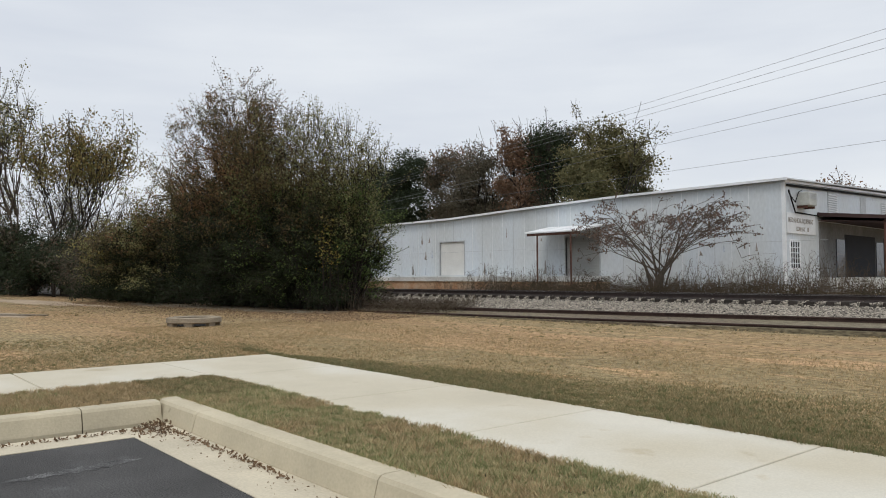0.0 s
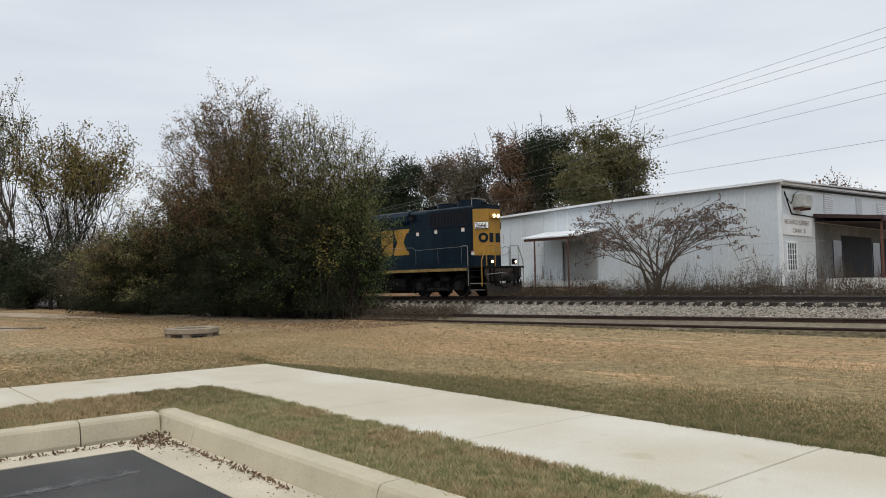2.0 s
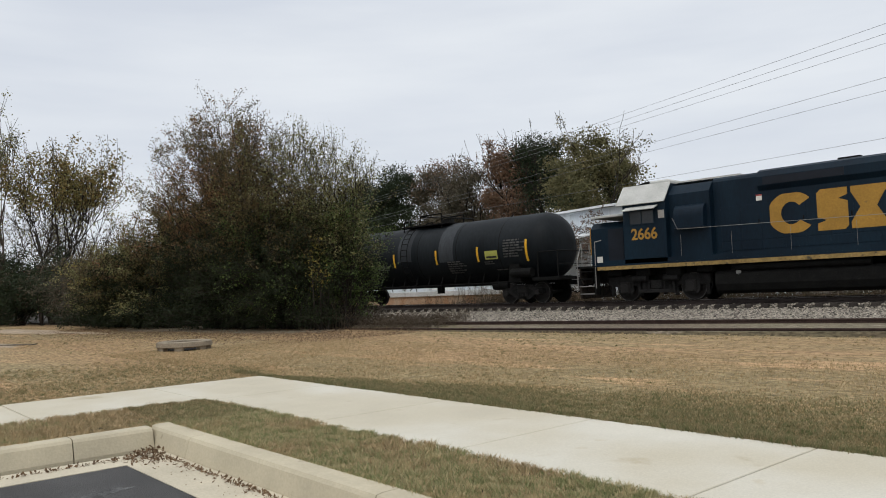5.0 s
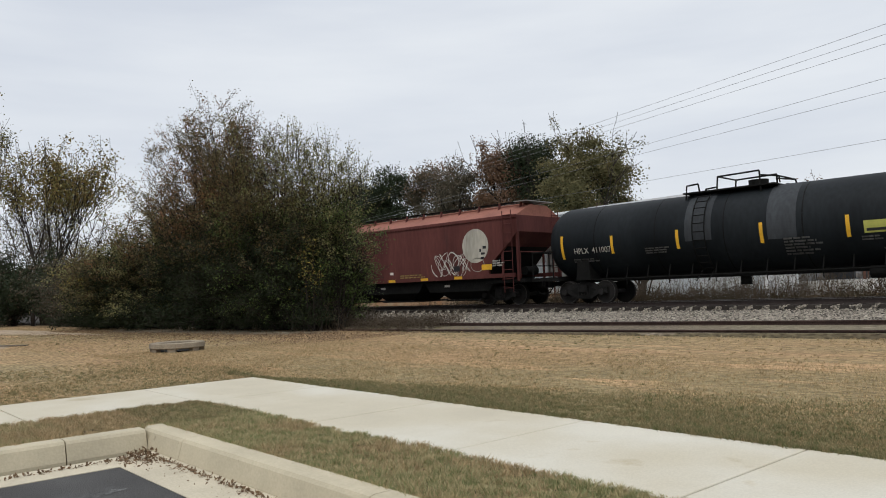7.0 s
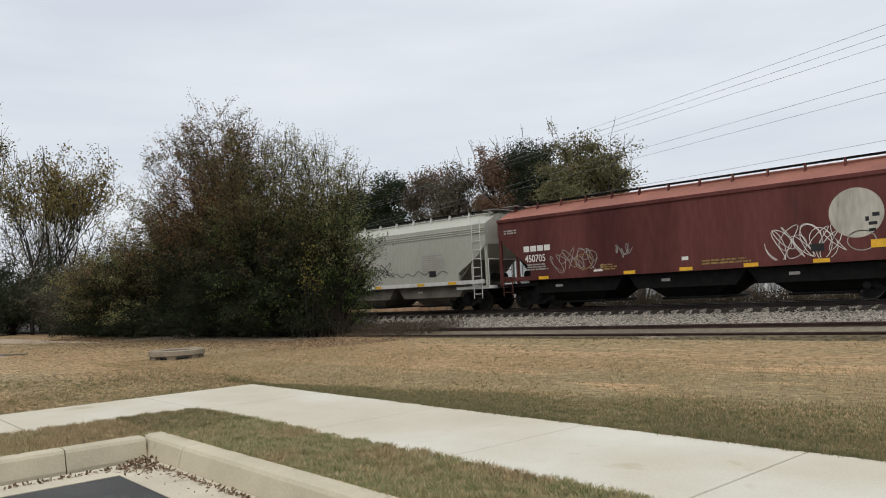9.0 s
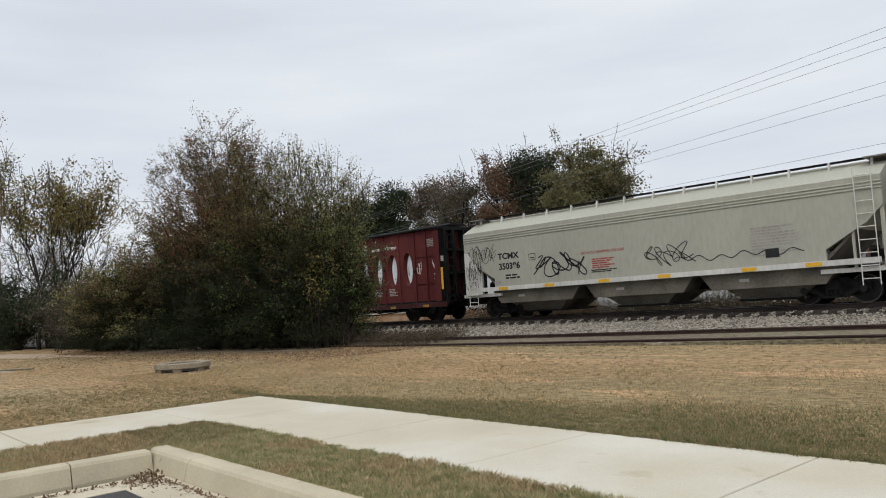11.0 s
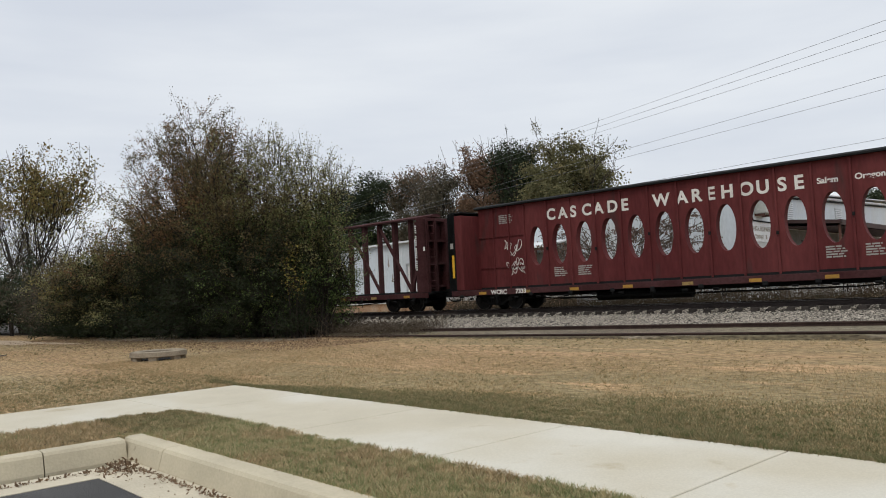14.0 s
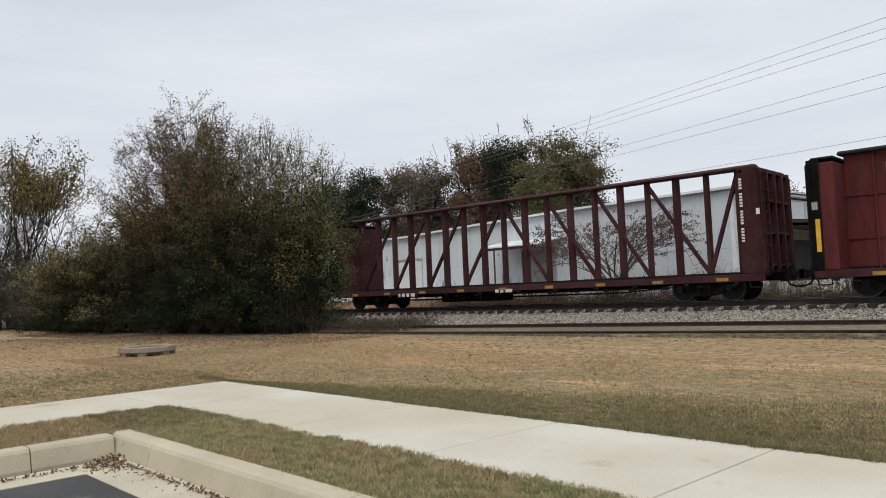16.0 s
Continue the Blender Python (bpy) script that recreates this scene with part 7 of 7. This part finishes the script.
    for i, x in enumerate([-6.3, -2.25, 0.05, 2.4, 4.65] if red else [-6.7, -4.2, -1.55, 1.05, 4.2, 6.3]):
        patch(body, "reflector", x, x + 0.5, -y - 0.032, 1.24, 1.37, "reflector", "yellow reflector")
    # outlet bays
    bays = (-4.7, 0.1, 4.7) if red else (-4.9, 0.0, 4.9)
    for x in bays:
        bm = bmesh.new()
        lo = [bm.verts.new((x + s * 1.0, q, 0.30)) for s, q in ((-1, -0.95), (1, -0.95), (1, 0.95), (-1, 0.95))]
        hi = [bm.verts.new((x + s * 1.5, q, 0.66)) for s, q in ((-1, -1.2), (1, -1.2), (1, 1.2), (-1, 1.2))]
        bm.faces.new(lo), bm.faces.new(hi)
        for i in range(4):
            bm.faces.new((lo[i], lo[(i + 1) % 4], hi[(i + 1) % 4], hi[i]))
        bmesh.ops.recalc_face_normals(bm, faces=bm.faces[:])
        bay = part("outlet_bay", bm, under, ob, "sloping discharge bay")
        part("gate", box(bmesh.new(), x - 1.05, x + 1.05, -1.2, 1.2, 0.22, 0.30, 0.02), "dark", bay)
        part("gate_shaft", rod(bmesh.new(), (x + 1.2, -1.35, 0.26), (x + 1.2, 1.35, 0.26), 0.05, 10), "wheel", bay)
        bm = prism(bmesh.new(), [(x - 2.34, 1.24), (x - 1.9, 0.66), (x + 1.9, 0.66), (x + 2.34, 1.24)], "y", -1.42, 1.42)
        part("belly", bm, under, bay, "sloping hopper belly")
        patch(bay, "data_plate", x - 0.9, x - 0.55, -1.42, 0.9, 1.0, "grey_paint")
    # running board on brackets
    rb = part("running_board", box(bmesh.new(), -H + 0.1, H - 0.1, -0.72, -0.42, 4.58, 4.62), "dark", roof, "dark roof running board")
    bm = box(bmesh.new(), -H + 0.1, H - 0.1, 0.42, 0.72, 4.58, 4.62)
    part("running_board", bm, "dark", roof)
    for i in range(14):
        x = -H + 0.4 + i * (2 * H - 0.8) / 13
        bm = bmesh.new()
        beam(bm, (x, -0.78, 4.3), (x, -0.7, 4.6), 0.06, 0.1)
        part("bracket", bm, "oxide" if red else "white_end", roof)
    part("hatch_trough", box(bmesh.new(), -H + 0.5, H - 0.5, -0.3, 0.3, 4.42, 4.55, 0.03), roof_m, roof)
    for d in (-1, 1):
        part("crossover", box(bmesh.new(), min(d * (H - 0.6), d * (H + 0.1)), max(d * (H - 0.6), d * (H + 0.1)), -1.0, 1.0, 4.56, 4.6), "handrail", roof)
        bogie(ob, d * 6.9, 0.89)
        coupler(ob, d * 8.85)
    # markings
    yy = -y - 0.004
    if red:
        k = [2 * math.pi * i / 36 for i in range(36)]
        dc = part("disc_emblem", prism(bmesh.new(), [(6.0 + 0.79 * math.cos(a), 2.72 + 0.78 * math.sin(a)) for a in k], "y", yy - 0.004, yy), "disc", body, "large faded cream disc with worn dark marks")
        bm = bmesh.new()
        for cx, cz, w2, h2 in ((6.45, 2.35, 0.12, 0.1), (6.55, 2.62, 0.1, 0.12), (6.42, 2.15, 0.1, 0.09), (6.3, 2.5, 0.05, 0.14)):
            box(bm, cx - w2, cx + w2, yy - 0.008, yy - 0.005, cz - h2 * 0.5, cz + h2 * 0.5)
        part("worn_mark", bm, "black_paint", body)
        bm = bmesh.new()
        for i in range(4):
            box(bm, -7.05 + i * 0.36, -6.75 + i * 0.36, yy - 0.004, yy, 2.44, 2.68)
        part("company_mark", bm, "white_paint", body, "white company mark as plain blocks")
        text_part("car_number", "450705", 0.42, "white_paint", body, on_side(-7.0, yy, 2.0), "white car number", stretch=0.86, bold=0.006)
        bars(body, -6.9, yy, 1.95, 3, 1.2, 0.06, "grey_paint", 11)
        bars(body, 0.9, yy, 1.62, 2, 2.0, 0.06, "sill_yellow", 12)
        bars(body, -3.3, yy, 1.72, 3, 0.8, 0.05, "sill_yellow", 13)
        bars(body, 7.0, yy, 2.05, 3, 0.7, 0.06, "grey_paint", 14)
        bars(body, -8.1, yy, 3.5, 2, 0.7, 0.06, "grey_paint", 15)
        scrawl(body, -5.5, yy - 0.002, 1.5, 2.1, 0.95, "grey_paint", 3, 0.022, 6)
        scrawl(body, -2.6, yy - 0.002, 1.9, 0.7, 0.5, "grey_paint", 4, 0.025, 4)
        scrawl(body, 3.4, yy - 0.002, 1.5, 2.2, 0.9, "white_paint", 5, 0.022, 7)
        k = [2 * math.pi * i / 24 for i in range(24)]
        for cx, m in ((-4.05, "sill_yellow"), (6.1, "grey_paint")):
            bm = bmesh.new()
            ring_plate(bm, [(cx + 0.42 * math.cos(a), 1.85 + 0.32 * math.sin(a)) for a in k], [(cx + 0.39 * math.cos(a), 1.85 + 0.29 * math.sin(a)) for a in k], yy - 0.004, yy)
            part("graffiti", bm, m, body)
        patch(body, "data_panel", 4.6, 5.0, yy, 1.6, 1.85, "black_paint", "black data panel")
        patch(body, "reflector", 6.35, 6.95, yy, 1.6, 1.85, "reflector", "yellow reflector")
        patch(body, "data_panel", 0.15, 0.4, yy, 1.62, 1.75, "white_paint")
        patch(body, "data_panel", -3.6, -3.2, yy, 1.42, 1.5, "white_paint")
    else:
        text_part("reporting_mark", "TCMX", 0.36, "black_paint", body, on_side(-6.68, yy, 2.6), "black reporting mark", stretch=1.15, bold=0.012)
        text_part("car_number", "350396", 0.38, "black_paint", body, on_side(-6.66, yy, 2.14), "black car number", stretch=1.05, bold=0.012)
        bars(body, -6.3, yy, 1.95, 2, 1.0, 0.07, "black_paint", 21)
        text_part("warning", "DO NOT HAMMER ON CAR", 0.16, "red_paint", body, on_side(-2.3, yy, 2.42), "red warning line", bold=0.0)
        bars(body, -1.8, yy, 2.25, 5, 1.05, 0.05, "red_paint", 22)
        bars(body, -1.85, yy, 1.8, 2, 1.2, 0.04, "black_paint", 23)
        bars(body, 4.6, yy, 2.75, 10, 1.6, 0.06, "grey_paint", 24)
        scrawl(body, -8.35, yy - 0.002, 2.55, 1.5, 0.7, "black_paint", 7, 0.02, 7)
        scrawl(body, -4.6, yy - 0.002, 1.65, 2.5, 0.95, "black_paint", 8, 0.055, 5)
        scrawl(body, 0.6, yy - 0.002, 1.7, 1.8, 0.75, "black_paint", 9, 0.035, 4)
        bm = bmesh.new()
        prev = None
        pts = [(1.7 + 4.6 * i / 40, yy - 0.003, 1.85 + 0.09 * math.sin(i * 0.9) + 0.04 * math.sin(i * 0.33)) for i in range(41)]
        for a, b in zip(pts, pts[1:]):
            beam(bm, a, b, 0.004, 0.03)
        tagged(part("graffiti", bm, "black_paint", body), kind="stuff")
        scrawl(body, -8.55, -y - 0.026, 1.5, 0.8, 1.1, "black_paint", 10, 0.02, 6)
        patch(body, "data_panel", 5.05, 5.5, yy, 1.65, 1.95, "black_paint", "black data panel")
        patch(body, "data_panel", -6.95, -6.6, yy, 1.5, 1.65, "grey_paint")
        bm = bmesh.new()
        for a in ((-4.95, -4.6, 2.68, 2.7), (-4.95, -4.6, 2.42, 2.44), (-4.95, -4.93, 2.44, 2.68), (-4.62, -4.6, 2.44, 2.68), (-4.88, -4.68, 2.5, 2.54)):
            box(bm, a[0], a[1], yy - 0.004, yy, a[2], a[3])
        part("data_panel", bm, "black_paint", body)
    return ob


def build_centrebeam(windowed):
    wall = "beam_red" if windowed else "beam_brown"
    ob = thing("centrebeam_car", "empty red centre-beam lumber flatcar with oval windows and white lettering" if windowed else "empty brown open-truss centre-beam lumber flatcar", "flatcar")
    H = 11.05
    deck = part("deck", box(bmesh.new(), -H - 0.3, H + 0.3, -1.42, 1.42, 0.82, 0.92), "beam_dark", ob)
    for s in (-1, 1):
        part("side_sill", box(bmesh.new(), -H - 0.2, H + 0.2, min(s * 1.36, s * 1.46), max(s * 1.36, s * 1.46), 0.66, 0.90, 0.01), wall if not windowed else "beam_brown", deck, "rusty side sill")
    part("centre_sill", prism(bmesh.new(), [(-H - 0.4, 0.85), (H + 0.4, 0.85), (H + 0.4, 0.65), (7.6, 0.66), (6.6, 0.50), (-6.6, 0.50), (-7.6, 0.66), (-H - 0.4, 0.65)], "y", -0.35, 0.35), "beam_dark", deck)
    g = random.Random(3 if windowed else 4)
    for i in range(9):
        x = -9.6 + i * 2.4
        patch(deck, "reflector", x, x + 0.42, -1.462, 0.69, 0.81, "yellow" if i % 3 != 1 else "sill_yellow", "grimy yellow reflector")
    for i in range(12):
        x = -10.6 + i * 1.9 + g.uniform(-0.2, 0.2)
        bm = box(bmesh.new(), x, x + 0.18, -1.5, -1.4, 0.56, 0.70, 0.02)
        rod(bm, (x + 0.09, -1.45, 0.3 if i % 4 == 1 else 0.46), (x + 0.09, -1.45, 0.55), 0.02)
        part("tie_down", bm, "beam_dark", deck)
    bm = bmesh.new()
    rod(bm, (-5.6, -1.2, 0.42), (5.6, -1.2, 0.42), 0.02)
    rod(bm, (-4, -0.6, 0.42), (0, -0.6, 0.42), 0.18, 12)
    part("brake_rigging", bm, "dark", deck)
    # strap winches and hanging stirrups along the sill
    for i in range(17):
        x = -10.2 + i * 1.27 + g.uniform(-0.1, 0.1)
        part("winch", rod(bmesh.new(), (x, -1.47, 0.52), (x + 0.2, -1.47, 0.52), 0.045, 8), "dark", deck)
        if i % 3 == 0:
            part("stirrup", pipe(bmesh.new(), [(x + 0.3, -1.42, 0.56), (x + 0.3, -1.42, 0.28), (x + 0.42, -1.42, 0.28), (x + 0.42, -1.42, 0.56)], 0.014, 5), "dark", deck)
    part("train_line", pipe(bmesh.new(), [(-8, -0.9, 0.55), (-5.5, -0.95, 0.38), (5.5, -0.95, 0.40), (8, -0.9, 0.55)], 0.025, 6), "dark", deck, "thin brake pipe")
    # bulkheads
    for d in (-1, 1):
        xs = (d * (H - 0.55), d * (H + 0.2))
        m = "beam_dark" if windowed else "beam_brown"
        bh = part("bulkhead", box(bmesh.new(), min(xs[0], d * (H - 0.1)), max(xs[0], d * (H - 0.1)), -1.42, 1.42, 0.92, 4.35, 0.02), wall if d < 0 or not windowed else "beam_red", ob, "full-width end bulkhead")
        for yv in (-1.4, -0.75, 0.0, 0.75, 1.4):
            part("rib", box(bmesh.new(), min(d * (H - 0.1), d * (H + 0.25)), max(d * (H - 0.1), d * (H + 0.25)), yv - 0.06, yv + 0.06, 0.92, 4.45), m, bh)
        for zv in (1.2, 2.3, 3.4, 4.4):
            part("rib", box(bmesh.new(), min(d * (H - 0.1), d * (H + 0.2)), max(d * (H - 0.1), d * (H + 0.2)), -1.34, 1.34, zv - 0.05, zv + 0.05), m, bh)
        inner = H - 0.12 if windowed else H - 0.36
        part("side_cap", prism(bmesh.new(), [(d * inner, 0.92), (d * (H + 0.28), 0.92), (d * (H + 0.28), 4.3), (d * (H + 0.1), 4.5), (d * inner, 4.5)], "y", -1.46, -1.42), m, bh)
        part("side_cap", prism(bmesh.new(), [(d * (H - 0.55), 0.92), (d * (H + 0.28), 0.92), (d * (H + 0.28), 4.3), (d * (H + 0.1), 4.5), (d * (H - 0.55), 4.5)], "y", 1.42, 1.46), m, bh)
        part("cap", box(bmesh.new(), min(d * (H - 0.55), d * (H + 0.1)), max(d * (H - 0.55), d * (H + 0.1)), -1.42, 1.42, 4.46, 4.52), m, bh)
        end_ladder(bh, d * (H + 0.3), -1.35, -0.95, 0.9, 4.3, 9, m, 0.022)
        pf = part("crossover", box(bmesh.new(), min(d * (H + 0.2), d * (H + 0.5)), max(d * (H + 0.2), d * (H + 0.5)), -1.2, 1.2, 0.92, 0.96), "beam_dark", bh)
        patch(bh, "reflector", d * (H + 0.0) - 0.07, d * (H + 0.0) + 0.07, -1.464, 1.5, 2.55, "reflector" if windowed else "beam_brown", "yellow reflector")
        patch(bh, "data_panel", d * (H + 0.06) - 0.09, d * (H + 0.06) + 0.09, -1.464, 2.85, 3.1, "grey_paint" if windowed else wall)
        bm = bmesh.new()
        pipe(bm, [(d * (H + 0.1), -1.44, 0.9), (d * (H + 0.1), -1.44, 0.45), (d * (H - 0.3), -1.44, 0.45), (d * (H - 0.3), -1.44, 0.9)], 0.022)
        part("sill_step", bm, "beam_dark", bh)
        part("draft_gear", box(bmesh.new(), min(d * (H + 0.3), d * (H + 0.65)), max(d * (H + 0.3), d * (H + 0.65)), -0.3, 0.3, 0.62, 1.05), "dark", ob)
        bogie(ob, d * 9.0, 0.89)
        coupler(ob, d * 12.0)
    # centre beam
    chord = part("top_chord", prism(bmesh.new(), [(-0.34, 4.66), (0.34, 4.66), (0.34, 4.72), (0.16, 4.8), (-0.16, 4.8), (-0.34, 4.72)], "x", -H + 0.4, H - 0.4), wall if not windowed else "beam_dark", ob, "top chord")
    if windowed:
        x_first, step = -7.26, 1.21
        cents = [x_first + step * i for i in range(13)]
        panel = thing_part(ob)
        n = 32
        for cx in cents:
            bm = bmesh.new()
            hw, z0, z1 = step / 2 - 0.004, 0.92, 4.66
            ang = [2 * math.pi * (i + 0.5) / n for i in range(n)]

            def edge(a, cx=cx, hw=hw, z0=z0, z1=z1):
                c, s = math.cos(a), math.sin(a)
                zc = 2.72
                t = min(hw / abs(c) if abs(c) > 1e-6 else 1e9, (z1 - zc) / s if s > 1e-6 else 1e9, (zc - z0) / -s if s < -1e-6 else 1e9)
                return (cx + c * t, zc + s * t)
            corner = [math.atan2(sz, sx) for sx, sz in ((hw, z1 - 2.72), (-hw, z1 - 2.72), (-hw, z0 - 2.72), (hw, z0 - 2.72))]
            ang = sorted([a if a <= math.pi else a - 2 * math.pi for a in ang] + corner)
            outer = [edge(a) for a in ang]
            inner = [(cx + 0.37 * math.cos(a), 2.72 + 0.86 * math.sin(a)) for a in ang]
            ring_plate(bm, outer, inner, -0.16, 0.16)
            part("oval_panel", bm, "beam_red", panel, "red plate with an oval window")
        left, right = cents[0] - step / 2, cents[-1] + step / 2
        for a, b in ((-H + 0.55, left), (right, H - 0.55)):
            part("end_panel", box(bmesh.new(), a, b, -0.16, 0.16, 0.92, 4.66), "beam_red", panel, "plain red plate")
            k = int((b - a) / 0.95)
            for i in range(1, k + 1):
                part("rib", box(bmesh.new(), a + (b - a) * i / (k + 1) - 0.03, a + (b - a) * i / (k + 1) + 0.03, -0.24, -0.16, 0.92, 4.66), "beam_red", panel)
            for z in (1.9, 3.3):
                part("rib", box(bmesh.new(), a, b, -0.2, -0.16, z - 0.025, z + 0.025), "beam_red", panel)
        for i in range(14):
            x = left + step * i
            part("rib", box(bmesh.new(), x - 0.04, x + 0.04, -0.225, -0.162, 0.92, 4.66, 0.01), "beam_red", panel)
            part("rib", box(bmesh.new(), x - 0.045, x + 0.045, 0.162, 0.30, 0.92, 4.66), "beam_red", panel)
            if i % 2:
                part("strap_block", box(bmesh.new(), x - 0.02, x + 0.06, -0.29, -0.227, 2.3 + 0.2 * (i % 3), 2.42 + 0.2 * (i % 3)), "beam_dark", panel)
        # painted capitals, two to a bay
        for letter, x0 in zip("CASCADEWAREHOUSE", (-6.64, -6.02, -5.42, -4.84, -4.26, -3.64, -3.0, -1.6, -0.62, -0.03, 0.56, 1.1, 1.76, 2.38, 3.12, 3.66)):
            text_part("lettering", letter, 0.66, "white_paint", panel, on_side(x0, -0.166, 3.80), "white capital letter", stretch=1.0, bold=0.02)
        for word, x0 in (("Salem", 4.40), ("Oregon", 5.56)):
            text_part("lettering", word, 0.27, "white_paint", panel, on_side(x0, -0.166, 3.88), "small white letters", stretch=1.05, bold=0.008)
        for x, z, sd in ((-6.05, 1.75, 1), (-4.85, 1.75, 2), (4.85, 1.8, 3), (6.05, 1.8, 4)):
            bars(panel, x - 0.33, -0.166, z, 5, 0.7, 0.05, "grey_paint", sd)
        for x, z, sd in ((-8.9, 4.3, 5), (9.2, 4.2, 6)):
            bars(panel, x - 0.4, -0.166, z, 5, 0.8, 0.05, "grey_paint", sd)
        scrawl(panel, -9.1, -0.168, 2.4, 1.0, 0.7, "white_paint", 31, 0.03, 3)
        scrawl(panel, -8.9, -0.168, 1.6, 1.0, 0.6, "white_paint", 32, 0.03, 4)
        scrawl(panel, 9.2, -0.168, 2.7, 0.9, 0.5, "white_paint", 33, 0.03, 4)
        scrawl(panel, 9.3, -0.168, 2.1, 0.9, 0.35, "white_paint", 34, 0.03, 5)
        scrawl(panel, 8.0, -0.168, 2.5, 0.35, 0.5, "white_paint", 35, 0.025, 2)
        for words, x0 in (("WCRC", -8.9), ("7333", -7.55)):
            text_part("car_number", words, 0.26, "white_paint", deck, on_side(x0, -1.466, 0.685), "white car number", stretch=1.1, bold=0.008)
    else:
        truss = thing_part(ob)
        xs = [-10.2 + 1.19 * i for i in range(18)]
        for i, x in enumerate(xs):
            part("post", box(bmesh.new(), x - (0.1 if i % 2 else 0.07), x + (0.1 if i % 2 else 0.07), -0.14, 0.14, 0.92, 4.66, 0.01), "beam_brown", truss)
        for i in range(1, 16, 2):
            x = xs[i]
            if i < 9:
                a, b = (xs[i - 1] if i > 1 else xs[i - 1], 0.95), (xs[i + 1], 4.6)
            else:
                a, b = (xs[i + 1], 0.95), (xs[i - 1], 4.6)
            bm = beam(bmesh.new(), (a[0], -0.05, a[1]), (b[0], -0.05, b[1]), 0.12, 0.13)
            part("diagonal", bm, "beam_brown", truss)
        bm = beam(bmesh.new(), (xs[16], -0.05, 0.95), (xs[17], -0.05, 4.6), 0.12, 0.13)
        part("diagonal", bm, "beam_brown", truss)
        for d in (-1, 1):
            part("gusset", prism(bmesh.new(), [(d * 10.1, 4.66), (d * 10.5, 4.66), (d * 10.5, 4.1)][::d], "y", -0.1, 0.1), "beam_brown", truss)
        bars(ob, -0.2, -1.462, 0.84, 1, 1.3, 0.14, "white_paint", 41)
        bars(ob, -6.2, -1.462, 0.84, 1, 1.3, 0.16, "white_paint", 42)
        for k in range(22):
            if k % 6 != 5:
                part("stencil_mark", box(bmesh.new(), 10.57, 10.67, -1.468, -1.462, 2.0 + k * 0.1, 2.07 + k * 0.1), "white_paint", ob)
        patch(ob, "data_panel", 11.1, 11.22, -1.468, 2.9, 3.1, "white_paint")
        bars(ob, -11.1, -1.468, 3.2, 5, 0.35, 0.08, "white_paint", 43)
    return ob


def thing_part(ob):
    """The beam's lower chord carries its plates and posts."""
    return part("centre_beam", box(bmesh.new(), -10.5, 10.5, -0.2, 0.2, 0.921, 1.0), "beam_dark", ob)


# each vehicle and how far its middle lies from the locomotive's
CONSIST = [
    (build_locomotive(), 0.0),
    (build_tank_car(), -17.95),
    (build_hopper("red"), -35.5),
    (build_hopper("grey"), -53.4),
    (build_centrebeam(True), -74.8),
    (build_centrebeam(False), -98.85),
]


def gone(t):
    ts, ds = zip(*TRAIN)
    return float(np.interp(t, ts, ds))


def motions():
    for ob, off in CONSIST:
        walk(ob, [(t, pose(d + off, 0, 0)) for t, d in TRAIN])
    start = TRAIN[0][1]
    steps = [i / 15 for i in range(241)]
    for ws, x, r in AXLES:
        walk(ws, [(t, pose(x, 0, r, 0, math.degrees((gone(t) - start) / r), 0)) for t in steps])


motions()
